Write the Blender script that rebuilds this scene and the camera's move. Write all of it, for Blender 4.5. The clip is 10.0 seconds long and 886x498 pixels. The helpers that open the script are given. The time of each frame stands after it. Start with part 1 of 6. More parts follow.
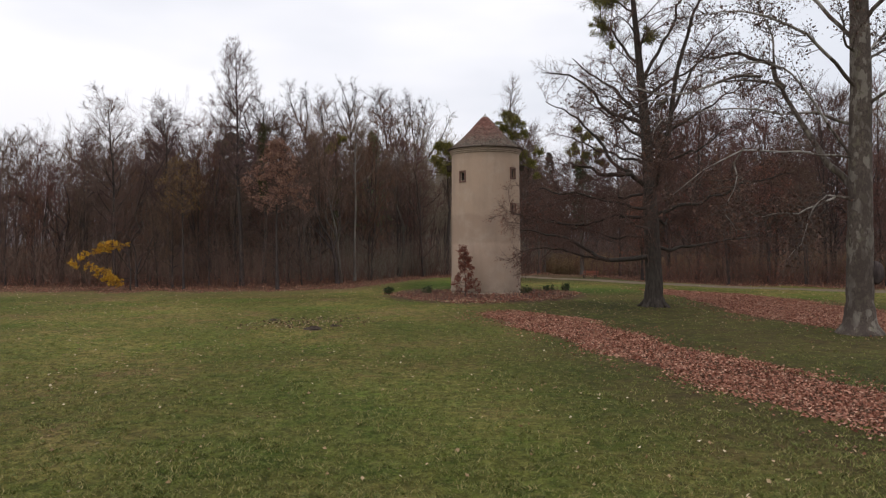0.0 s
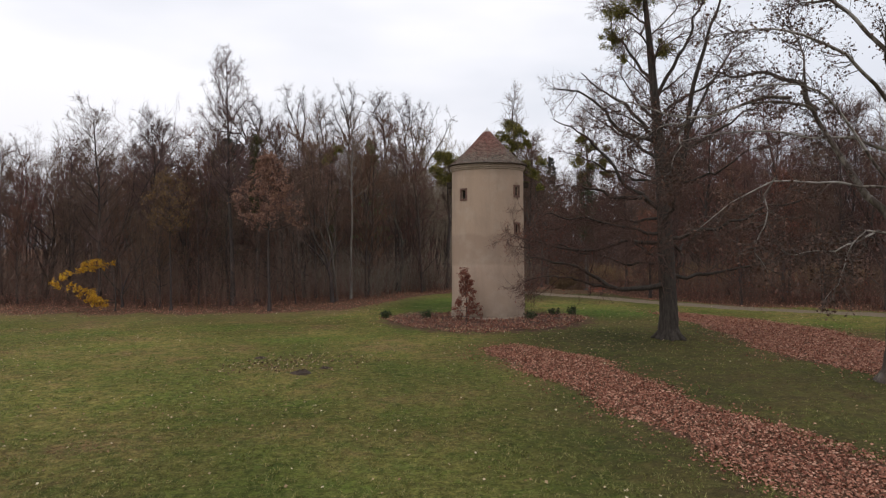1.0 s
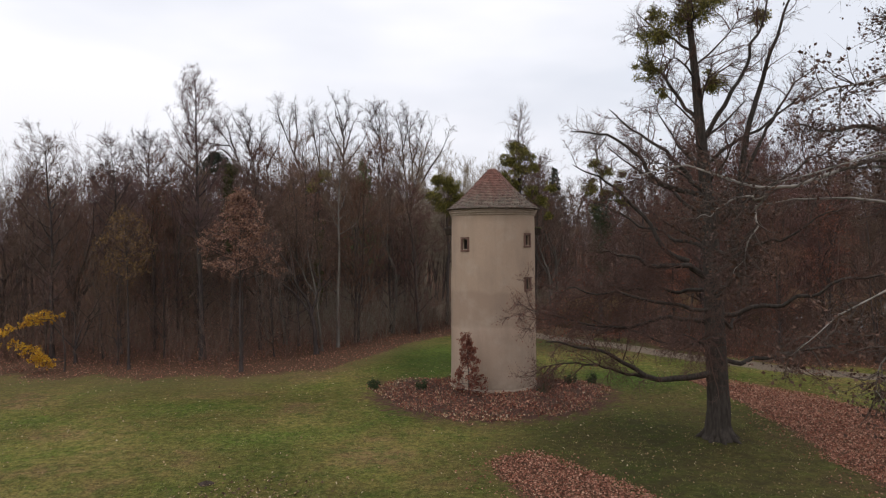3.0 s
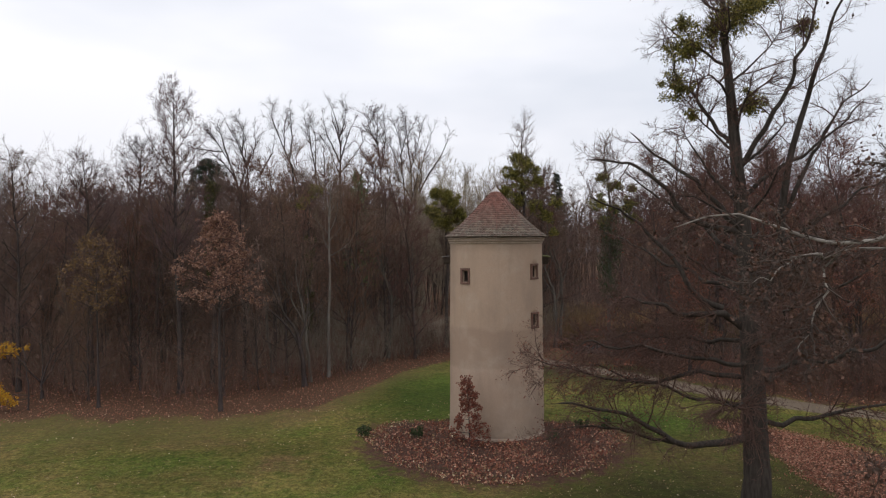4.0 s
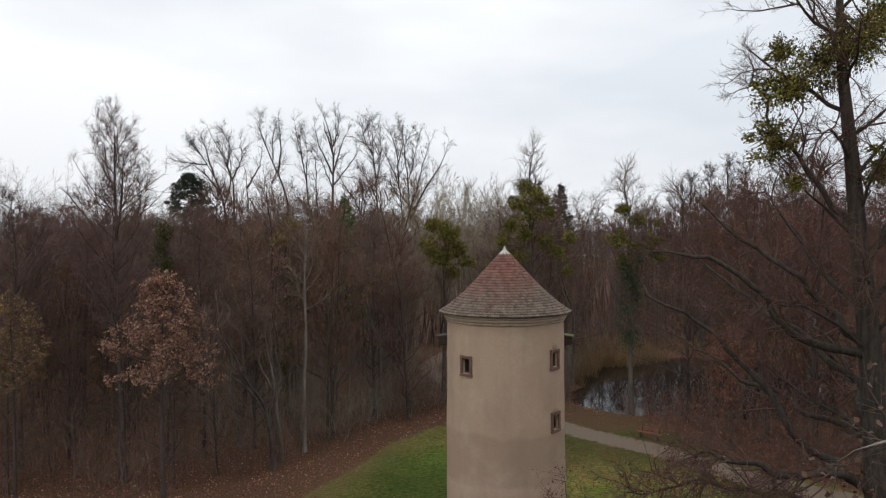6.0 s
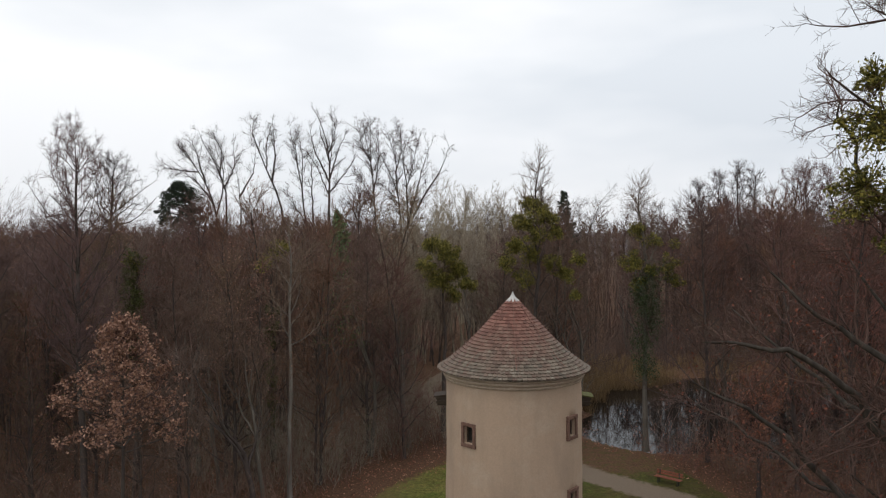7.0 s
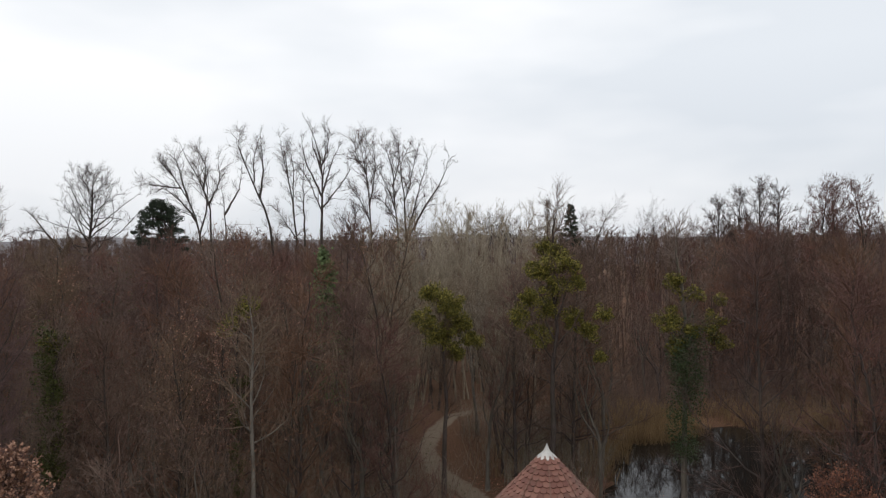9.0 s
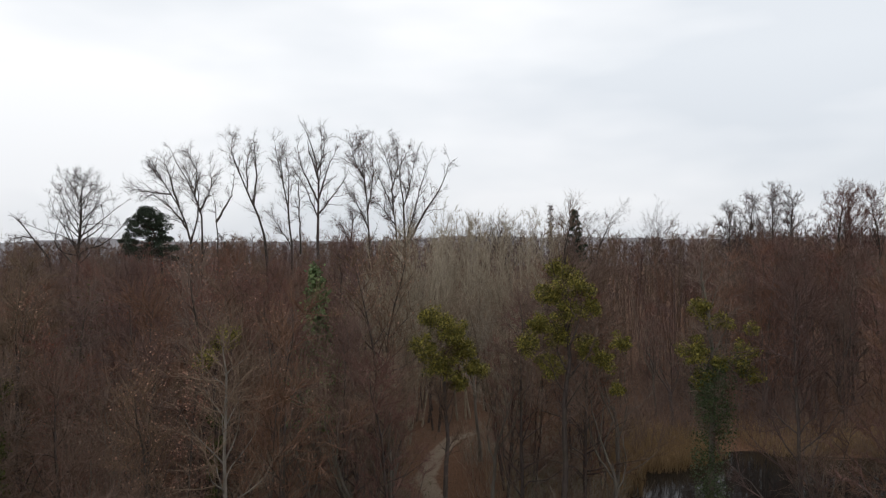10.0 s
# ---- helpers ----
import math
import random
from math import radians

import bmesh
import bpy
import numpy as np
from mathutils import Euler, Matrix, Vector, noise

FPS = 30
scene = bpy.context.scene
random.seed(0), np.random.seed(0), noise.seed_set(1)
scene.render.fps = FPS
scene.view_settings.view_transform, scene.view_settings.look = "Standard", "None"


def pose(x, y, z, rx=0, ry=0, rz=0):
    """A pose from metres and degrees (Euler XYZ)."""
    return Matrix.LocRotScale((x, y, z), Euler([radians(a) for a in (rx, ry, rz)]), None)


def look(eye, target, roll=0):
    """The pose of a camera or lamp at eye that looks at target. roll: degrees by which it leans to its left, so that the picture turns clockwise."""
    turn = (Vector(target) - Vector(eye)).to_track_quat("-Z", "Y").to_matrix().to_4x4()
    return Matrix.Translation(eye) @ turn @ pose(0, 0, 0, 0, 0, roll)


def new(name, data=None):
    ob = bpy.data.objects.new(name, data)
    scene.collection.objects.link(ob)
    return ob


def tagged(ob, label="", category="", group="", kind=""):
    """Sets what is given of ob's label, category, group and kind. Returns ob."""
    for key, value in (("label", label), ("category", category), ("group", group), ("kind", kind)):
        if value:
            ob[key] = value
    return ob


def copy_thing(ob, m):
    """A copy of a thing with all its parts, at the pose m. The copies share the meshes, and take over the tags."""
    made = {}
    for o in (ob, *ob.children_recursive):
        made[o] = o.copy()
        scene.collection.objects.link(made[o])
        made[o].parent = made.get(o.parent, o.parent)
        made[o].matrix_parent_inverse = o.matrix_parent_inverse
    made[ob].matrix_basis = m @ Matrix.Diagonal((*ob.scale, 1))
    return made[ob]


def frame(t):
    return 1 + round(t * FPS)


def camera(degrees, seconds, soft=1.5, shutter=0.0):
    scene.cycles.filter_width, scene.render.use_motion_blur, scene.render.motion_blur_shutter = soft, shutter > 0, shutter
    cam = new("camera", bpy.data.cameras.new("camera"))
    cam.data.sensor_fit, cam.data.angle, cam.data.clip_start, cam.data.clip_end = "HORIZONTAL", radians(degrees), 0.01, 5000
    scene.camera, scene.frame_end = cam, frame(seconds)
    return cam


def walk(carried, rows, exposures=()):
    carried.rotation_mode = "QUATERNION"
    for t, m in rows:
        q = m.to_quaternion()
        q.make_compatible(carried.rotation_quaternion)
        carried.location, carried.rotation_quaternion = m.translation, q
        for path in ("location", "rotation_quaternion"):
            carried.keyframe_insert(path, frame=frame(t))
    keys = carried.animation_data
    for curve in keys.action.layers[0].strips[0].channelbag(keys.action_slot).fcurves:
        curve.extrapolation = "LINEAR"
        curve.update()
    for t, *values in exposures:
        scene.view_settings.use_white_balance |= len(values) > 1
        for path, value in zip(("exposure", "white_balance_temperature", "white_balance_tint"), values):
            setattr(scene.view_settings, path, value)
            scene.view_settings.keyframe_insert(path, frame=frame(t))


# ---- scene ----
cam = camera(64.3, 10.0, soft=1.2)
# seconds, x, y, z of the drone; it turns only by fractions of a degree
PATH = [
    (0.0, 1.718, 0.004, 4.356), (0.5, 1.652, 1.346, 5.114), (1.0, 1.581, 2.944, 5.965), (1.5, 1.510, 4.743, 6.869),
    (2.0, 1.444, 6.697, 7.797), (2.5, 1.386, 8.767, 8.729), (4.0, 1.247, 15.388, 11.466), (4.5, 1.207, 17.665, 12.358),
    (5.0, 1.165, 19.956, 13.248), (5.5, 1.116, 22.254, 14.144), (7.0, 0.904, 29.160, 16.906), (7.5, 0.803, 31.467, 17.849),
    (8.0, 0.687, 33.777, 18.789), (8.5, 0.557, 36.092, 19.703), (9.0, 0.417, 38.413, 20.561), (9.5, 0.272, 40.736, 21.321),
    (10.0, 0.131, 43.060, 21.927),
]
walk(cam, [(t, pose(x, y, z, 90 - 0.72 + 0.025 * t, 0.38, 2.83 - 0.01 * t)) for t, x, y, z in PATH],
     exposures=[(0.0, 0.0, 6450, 13.5), (2.0, 0.0, 6410, 13.5), (4.0, 0.0, 6390, 13), (5.5, 0.0, 6430, 9.5), (10.0, 0.0, 6470, 9.5)])

# ---------------------------------------------------------------- light
world = bpy.data.worlds.new("overcast_sky")
scene.world = world
world.use_nodes = True
wt = world.node_tree
wt.nodes.clear()


def wnode(kind, **kw):
    n = wt.nodes.new(kind)
    for k, v in kw.items():
        n.inputs[k].default_value = v
    return n


SUN_EL, SUN_ROT = radians(58), radians(215)
sky = wnode("ShaderNodeTexSky")
sky.sky_type, sky.sun_disc, sky.sun_elevation, sky.sun_rotation = "NISHITA", False, SUN_EL, SUN_ROT
tc = wnode("ShaderNodeTexCoord")
stretch = wnode("ShaderNodeMapping", Scale=(1.0, 1.0, 3.2), Location=(0.35, 0.0, 0.12))
cloud = wnode("ShaderNodeTexNoise", Scale=1.9, Detail=4.0, Roughness=0.45)
ramp = wnode("ShaderNodeValToRGB")
ramp.color_ramp.elements[0].position, ramp.color_ramp.elements[1].position = 0.36, 0.60
ramp.color_ramp.elements[0].color, ramp.color_ramp.elements[1].color = (0.82, 0.855, 0.90, 1), (1.07, 1.07, 1.08, 1)
dim = wnode("ShaderNodeVectorMath")
dim.operation = "SCALE"
dim.inputs["Scale"].default_value = 0.1
mixs = wt.nodes.new("ShaderNodeMix")
mixs.data_type = "RGBA"
mixs.inputs[0].default_value = 0.93
bg = wnode("ShaderNodeBackground", Strength=1.0)
out = wnode("ShaderNodeOutputWorld")
wt.links.new(tc.outputs["Generated"], stretch.inputs[0])
wt.links.new(stretch.outputs[0], cloud.inputs["Vector"])
wt.links.new(cloud.outputs["Fac"], ramp.inputs[0])
wt.links.new(sky.outputs[0], dim.inputs[0])
wt.links.new(dim.outputs[0], mixs.inputs[6])
wt.links.new(ramp.outputs[0], mixs.inputs[7])
sep_d = wnode("ShaderNodeSeparateXYZ")
rise = wnode("ShaderNodeValToRGB")
rise.color_ramp.elements[0].position, rise.color_ramp.elements[1].position = 0.0, 0.24
rise.color_ramp.elements[0].color, rise.color_ramp.elements[1].color = (0.80, 0.81, 0.835, 1), (1.03, 1.03, 1.03, 1)
tone = wt.nodes.new("ShaderNodeMix")
tone.data_type, tone.blend_type = "RGBA", "MULTIPLY"
tone.inputs[0].default_value = 1.0
wt.links.new(tc.outputs["Generated"], sep_d.inputs[0])
wt.links.new(sep_d.outputs[2], rise.inputs[0])
wt.links.new(mixs.outputs[2], tone.inputs[6])
wt.links.new(rise.outputs[0], tone.inputs[7])
wt.links.new(tone.outputs[2], bg.inputs[0])
wt.links.new(bg.outputs[0], out.inputs[0])
sun = new("sun", bpy.data.lights.new("sun", "SUN"))
sun.data.energy, sun.data.angle, sun.data.color = 0.5, radians(40), (1.0, 0.97, 0.93)
sun.matrix_world = look((-30, -4, 86), (0, 40, 0))


# ---------------------------------------------------------------- materials
class Nodes:
    """A short way to write a node material."""

    def __init__(self, name, rough=0.8, spec=0.3):
        self.m = bpy.data.materials.new(name)
        self.m.use_nodes = True
        self.t = self.m.node_tree
        self.b = self.t.nodes["Principled BSDF"]
        self.b.inputs["Roughness"].default_value = rough
        self.b.inputs["Specular IOR Level"].default_value = spec

    def n(self, kind, **kw):
        node = self.t.nodes.new(kind)
        for k, v in kw.items():
            node.inputs[k].default_value = v
        return node

    def to(self, a, b):
        self.t.links.new(a, b)

    def coord(self, scale=(1, 1, 1), kind="Object"):
        c, m = self.n("ShaderNodeTexCoord"), self.n("ShaderNodeMapping", Scale=scale)
        self.to(c.outputs[kind], m.inputs[0])
        return m.outputs[0]

    def noise(self, vec, scale, detail=4.0, rough=0.55):
        n = self.n("ShaderNodeTexNoise", Scale=scale, Detail=detail, Roughness=rough)
        self.to(vec, n.inputs["Vector"])
        return n.outputs["Fac"]

    def ramp(self, fac, stops):
        r = self.n("ShaderNodeValToRGB")
        e = r.color_ramp.elements
        while len(e) < len(stops):
            e.new(0.5)
        for el, (p, c) in zip(e, stops):
            el.position = p
            el.color = (c, c, c, 1) if isinstance(c, (int, float)) else (*c, 1)
        self.to(fac, r.inputs[0])
        return r.outputs[0]

    def mix(self, fac, a, b, how="MIX"):
        m = self.n("ShaderNodeMix")
        m.data_type, m.blend_type = "RGBA", how
        for sock, v in ((m.inputs[0], fac), (m.inputs[6], a), (m.inputs[7], b)):
            if isinstance(v, (int, float)):
                sock.default_value = v
            elif isinstance(v, tuple):
                sock.default_value = (*v, 1)
            else:
                self.to(v, sock)
        return m.outputs[2]

    def math(self, op, a, b=0.0):
        m = self.n("ShaderNodeMath")
        m.operation = op
        for s, v in zip(m.inputs, (a, b)):
            if isinstance(v, (int, float)):
                s.default_value = v
            else:
                self.to(v, s)
        return m.outputs[0]

    def attr(self, name):
        a = self.n("ShaderNodeAttribute")
        a.attribute_name = name
        return a.outputs["Fac"]

    def rand(self):
        return self.n("ShaderNodeObjectInfo").outputs["Random"]

    def island(self):
        return self.n("ShaderNodeNewGeometry").outputs["Random Per Island"]

    def bump(self, h, strength=0.4, dist=0.02):
        b = self.n("ShaderNodeBump", Strength=strength, Distance=dist)
        self.to(h, b.inputs["Height"])
        self.to(b.outputs[0], self.b.inputs["Normal"])

    def done(self, colour):
        if isinstance(colour, tuple):
            self.b.inputs["Base Color"].default_value = (*colour, 1)
        else:
            self.to(colour, self.b.inputs["Base Color"])
        return self.m


def bark(name, dark, light, scale=6.0, moss=None):
    k = Nodes(name, 0.9, 0.15)
    v = k.coord((1, 1, 0.22))
    f = k.noise(v, scale, 6)
    big = k.noise(k.coord(), 0.45, 3)
    c = k.mix(k.ramp(f, [(0.35, 0.0), (0.68, 1.0)]), dark, light)
    if moss:
        c = k.mix(k.ramp(big, [(0.48, 0.0), (0.7, 0.7)]), c, moss)
    c = k.mix(0.35, c, k.ramp(k.rand(), [(0.0, tuple(x * 0.6 for x in light)), (1.0, light)]))
    k.bump(f, 0.6, 0.03)
    return k.done(c)


def twig(name, stops):
    """Thin wood; the hue differs from tree to tree."""
    k = Nodes(name, 0.85, 0.15)
    c = k.ramp(k.rand(), stops)
    c = k.mix(0.55, c, k.ramp(k.island(), [(0.0, 0.35), (1.0, 1.0)]), "MULTIPLY")
    return k.done(c)


def leafy(name, stops, rough=0.7, see_through=0.0):
    k = Nodes(name, rough, 0.25)
    c = k.ramp(k.island(), stops)
    return k.done(c)


BARK = bark("bark_grey_brown", (0.029, 0.022, 0.020), (0.100, 0.078, 0.072), moss=(0.052, 0.051, 0.029))
BARK_LINDEN = bark("bark_linden", (0.022, 0.018, 0.015), (0.085, 0.070, 0.058), 9.0)
BARK_PALE = bark("bark_pale", (0.075, 0.062, 0.052), (0.17, 0.148, 0.125), 3.0, moss=(0.10, 0.10, 0.07))


def plane_bark():
    """Grey bark that flakes off in plates and leaves paler and olive patches."""
    k = Nodes("bark_plane", 0.85, 0.2)
    v = k.coord((1, 1, 0.55))
    f, plate, big = k.noise(v, 14.0, 6, 0.7), k.noise(v, 3.0, 4, 0.55), k.noise(k.coord((1, 1, 0.4)), 1.1, 4, 0.6)
    c = k.mix(k.ramp(f, [(0.35, 0.0), (0.65, 1.0)]), (0.060, 0.046, 0.037), (0.130, 0.104, 0.084))
    c = k.mix(k.ramp(plate, [(0.53, 0.0), (0.57, 0.85)]), c, (0.215, 0.190, 0.155))
    c = k.mix(k.ramp(k.noise(v, 4.6, 4, 0.6), [(0.57, 0.0), (0.62, 0.8)]), c, (0.150, 0.135, 0.092))
    c = k.mix(k.ramp(big, [(0.42, 0.75), (0.56, 0.0)]), c, (0.066, 0.050, 0.041))
    k.bump(k.math("ADD", f, k.math("MULTIPLY", plate, 0.8)), 0.8, 0.04)
    return k.done(c)


BARK_PLANE = plane_bark()
BARK_SILVER = bark("bark_silver", (0.10, 0.085, 0.072), (0.27, 0.24, 0.21), 3.0)
BARK_LIMB = bark("bark_plane_limb", (0.15, 0.130, 0.110), (0.42, 0.38, 0.33), 3.2)
TWIG = twig("twigs_brown", [(0.0, (0.117, 0.073, 0.063)), (0.2, (0.164, 0.103, 0.084)), (0.4, (0.183, 0.128, 0.085)), (0.58, (0.204, 0.107, 0.072)), (0.75, (0.150, 0.097, 0.092)), (0.88, (0.208, 0.150, 0.120)), (1.0, (0.141, 0.092, 0.071))])
TWIG_GREY = twig("twigs_grey", [(0.0, (0.182, 0.125, 0.095)), (0.5, (0.209, 0.149, 0.106)), (1.0, (0.163, 0.113, 0.095))])
TWIG_RED = twig("twigs_red", [(0.0, (0.187, 0.091, 0.072)), (1.0, (0.166, 0.094, 0.080))])
TWIG_LINDEN = twig("twigs_linden", [(0.0, (0.118, 0.070, 0.056)), (1.0, (0.128, 0.076, 0.060))])
TWIG_PALE = twig("twigs_pale", [(0.0, (0.115, 0.088, 0.072)), (1.0, (0.100, 0.078, 0.064))])
TWIG_MASS = Nodes("twigs_of_the_wood", 0.85, 0.15)
TWIG_MASS = TWIG_MASS.done(TWIG_MASS.mix(0.55, TWIG_MASS.ramp(TWIG_MASS.attr("hue"), [(0.0, (0.098, 0.062, 0.055)), (0.2, (0.134, 0.086, 0.070)), (0.4, (0.150, 0.108, 0.072)), (0.58, (0.172, 0.094, 0.064)), (0.75, (0.122, 0.083, 0.080)), (0.88, (0.176, 0.132, 0.102)), (1.0, (0.115, 0.080, 0.064))]), TWIG_MASS.ramp(TWIG_MASS.island(), [(0.0, 0.35), (1.0, 1.0)]), "MULTIPLY"))
# hill grey with the haze of distance mixed into the colour
HILL = twig("hazed_hill", [(0.0, (0.200, 0.190, 0.200)), (1.0, (0.235, 0.225, 0.235))])
TWIG_TAN = twig("twigs_tan", [(0.0, (0.300, 0.240, 0.175)), (0.5, (0.340, 0.285, 0.210)), (1.0, (0.285, 0.240, 0.190))])
TWIG_FAR = twig("twigs_dark", [(0.0, (0.060, 0.043, 0.040)), (1.0, (0.085, 0.060, 0.052))])
LEAF_BLUE = leafy("blue_green_needle", [(0.0, (0.062, 0.095, 0.040)), (1.0, (0.165, 0.215, 0.088))])
LEAF_RUST = leafy("rust_leaf", [(0.0, (0.16, 0.062, 0.036)), (1.0, (0.33, 0.140, 0.082))])
LEAF_OLIVE = leafy("olive_leaf", [(0.0, (0.030, 0.036, 0.010)), (1.0, (0.095, 0.098, 0.028))])
LEAF_DUSK = leafy("dry_pink_brown_leaf", [(0.0, (0.085, 0.045, 0.040)), (1.0, (0.17, 0.095, 0.080))])
LEAF_PLANE = leafy("dry_plane_leaf", [(0.0, (0.055, 0.030, 0.022)), (1.0, (0.145, 0.080, 0.055))])
LEAF_MISTLETOE = leafy("mistletoe_leaf", [(0.0, (0.042, 0.042, 0.010)), (0.6, (0.150, 0.134, 0.028)), (1.0, (0.36, 0.300, 0.063))])
LEAF_IVY = leafy("ivy_leaf", [(0.0, (0.020, 0.034, 0.012)), (1.0, (0.058, 0.078, 0.028))], 0.5)
LEAF_BROWN = leafy("brown_leaf", [(0.0, (0.165, 0.083, 0.055)), (0.5, (0.275, 0.145, 0.096)), (1.0, (0.400, 0.236, 0.165))])
LEAF_OCHRE = leafy("ochre_leaf", [(0.0, (0.11, 0.066, 0.024)), (1.0, (0.27, 0.165, 0.066))])
LEAF_RED = leafy("red_brown_leaf", [(0.0, (0.12, 0.035, 0.022)), (1.0, (0.26, 0.085, 0.05))])
LEAF_YELLOW = leafy("yellow_leaf", [(0.0, (0.36, 0.15, 0.015)), (0.6, (0.62, 0.34, 0.02)), (1.0, (0.68, 0.45, 0.05))])
LEAF_NEEDLE = leafy("needle", [(0.0, (0.014, 0.021, 0.013)), (1.0, (0.036, 0.050, 0.028))])
LEAF_GREEN = leafy("evergreen_leaf", [(0.0, (0.02, 0.035, 0.012)), (1.0, (0.06, 0.085, 0.03))])
LEAF_LITTER = leafy("fallen_leaf", [(0.0, (0.14, 0.054, 0.034)), (0.35, (0.26, 0.100, 0.062)), (0.7, (0.37, 0.165, 0.104)), (1.0, (0.54, 0.32, 0.22))])
LEAF_PALE = leafy("pale_fallen_leaf", [(0.0, (0.22, 0.13, 0.06)), (0.7, (0.42, 0.30, 0.17)), (1.0, (0.62, 0.52, 0.36))])
REED = leafy("reed", [(0.0, (0.16, 0.10, 0.05)), (1.0, (0.30, 0.20, 0.10))])
GRASS = leafy("grass_blade", [(0.0, (0.074, 0.089, 0.017)), (0.45, (0.133, 0.152, 0.031)), (0.8, (0.212, 0.203, 0.057)), (1.0, (0.360, 0.284, 0.125))], 0.6)


def ground_material():
    k = Nodes("park_ground", 0.95, 0.1)
    v = k.coord()
    fine, mid, big = k.noise(v, 9.0, 6, 0.7), k.noise(v, 1.1, 5), k.noise(v, 0.13, 4)
    tuft = k.noise(v, 38.0, 4, 0.7)
    grass = k.ramp(k.noise(v, 0.16, 5, 0.62), [(0.36, (0.084, 0.110, 0.019)), (0.46, (0.130, 0.124, 0.029)), (0.56, (0.170, 0.134, 0.041)), (0.66, (0.190, 0.122, 0.055))])
    grass = k.mix(k.ramp(mid, [(0.36, 0.7), (0.54, 0.0)]), grass, (0.070, 0.094, 0.017))
    grass = k.mix(k.ramp(k.noise(v, 2.3, 6, 0.7), [(0.50, 0.0), (0.66, 0.75)]), grass, (0.175, 0.150, 0.050))
    lush = k.mix(k.ramp(fine, [(0.4, 0.0), (0.7, 0.7)]), (0.060, 0.105, 0.016), (0.040, 0.068, 0.013))
    grass = k.mix(k.math("MULTIPLY", k.attr("lush"), 0.8), grass, lush)
    tufts = k.ramp(k.math("ADD", k.math("MULTIPLY", fine, 0.6), k.math("MULTIPLY", k.noise(v, 24.0, 4, 0.7), 0.4)), [(0.38, 0.42), (0.50, 0.95), (0.60, 1.35)])
    grass = k.mix(1.0, grass, tufts, "MULTIPLY")
    grass = k.mix(1.0, grass, k.ramp(k.noise(v, 0.085, 4, 0.6), [(0.36, 0.76), (0.5, 1.0), (0.62, 1.30)]), "MULTIPLY")
    grass = k.mix(1.0, grass, k.ramp(k.noise(v, 3.4, 5, 0.7), [(0.38, 0.66), (0.5, 1.0), (0.62, 1.36)]), "MULTIPLY")
    litter = k.ramp(k.noise(v, 6.5, 6, 0.7), [(0.32, (0.042, 0.025, 0.016)), (0.5, (0.115, 0.062, 0.038)), (0.68, (0.195, 0.112, 0.068))])
    gravel = k.ramp(k.noise(v, 14.0, 6, 0.7), [(0.3, (0.150, 0.114, 0.084)), (0.7, (0.250, 0.195, 0.146))])
    soil = k.ramp(k.noise(v, 7.0, 6, 0.7), [(0.3, (0.040, 0.022, 0.016)), (0.55, (0.105, 0.055, 0.040)), (0.75, (0.17, 0.085, 0.060))])

    def edge(name):
        a = k.math("ADD", k.attr(name), k.math("MULTIPLY", k.math("SUBTRACT", k.noise(v, 1.6, 5, 0.65), 0.5), 0.9))
        return k.ramp(a, [(0.40, 0.0), (0.60, 1.0)])
    # thin brownish grass and the tree crowns' shade, both put into this brown
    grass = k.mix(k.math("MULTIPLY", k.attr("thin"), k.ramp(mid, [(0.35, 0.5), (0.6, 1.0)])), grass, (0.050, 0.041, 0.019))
    grass = k.mix(k.math("MULTIPLY", k.attr("dry"), k.ramp(k.noise(v, 2.0, 5, 0.7), [(0.35, 0.45), (0.6, 1.0)])), grass, (0.150, 0.108, 0.050))
    c = k.mix(edge("litter"), grass, litter)
    c = k.mix(edge("bed"), c, soil)
    c = k.mix(edge("path"), c, gravel)
    k.bump(k.math("ADD", fine, k.math("MULTIPLY", tuft, 0.6)), 1.0, 0.07)
    return k.done(c)


def plaster_material():
    """Old beige lime plaster, repaired in bands, streaked by rain, darker towards the foot and the cornice."""
    k = Nodes("lime_plaster", 0.92, 0.15)
    v = k.coord()
    sep = k.n("ShaderNodeSeparateXYZ")
    k.to(v, sep.inputs[0])
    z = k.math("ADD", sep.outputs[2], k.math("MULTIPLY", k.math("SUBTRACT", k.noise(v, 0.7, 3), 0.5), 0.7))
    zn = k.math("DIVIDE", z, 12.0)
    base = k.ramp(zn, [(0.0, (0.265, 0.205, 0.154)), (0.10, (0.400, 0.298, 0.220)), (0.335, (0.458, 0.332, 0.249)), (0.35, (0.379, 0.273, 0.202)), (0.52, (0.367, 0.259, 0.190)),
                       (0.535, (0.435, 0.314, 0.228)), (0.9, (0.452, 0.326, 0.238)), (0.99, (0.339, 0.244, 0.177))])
    streak = k.noise(k.coord((1, 1, 0.10)), 2.2, 5, 0.6)
    c = k.mix(k.ramp(streak, [(0.5, 0.0), (0.78, 0.32)]), base, (0.25, 0.195, 0.145))
    c = k.mix(k.ramp(k.noise(v, 0.9, 6, 0.65), [(0.48, 0.0), (0.72, 0.6)]), c, (0.48, 0.385, 0.30))
    c = k.mix(k.ramp(k.noise(k.coord((1, 1, 0.5)), 0.55, 5, 0.6), [(0.50, 0.0), (0.66, 0.5)]), c, (0.30, 0.225, 0.175))
    c = k.mix(k.ramp(k.noise(v, 14.0, 5, 0.7), [(0.35, 0.22), (0.6, 0.0)]), c, (0.22, 0.175, 0.135))
    k.bump(k.noise(v, 26.0, 5, 0.65), 0.35, 0.02)
    return k.done(c)


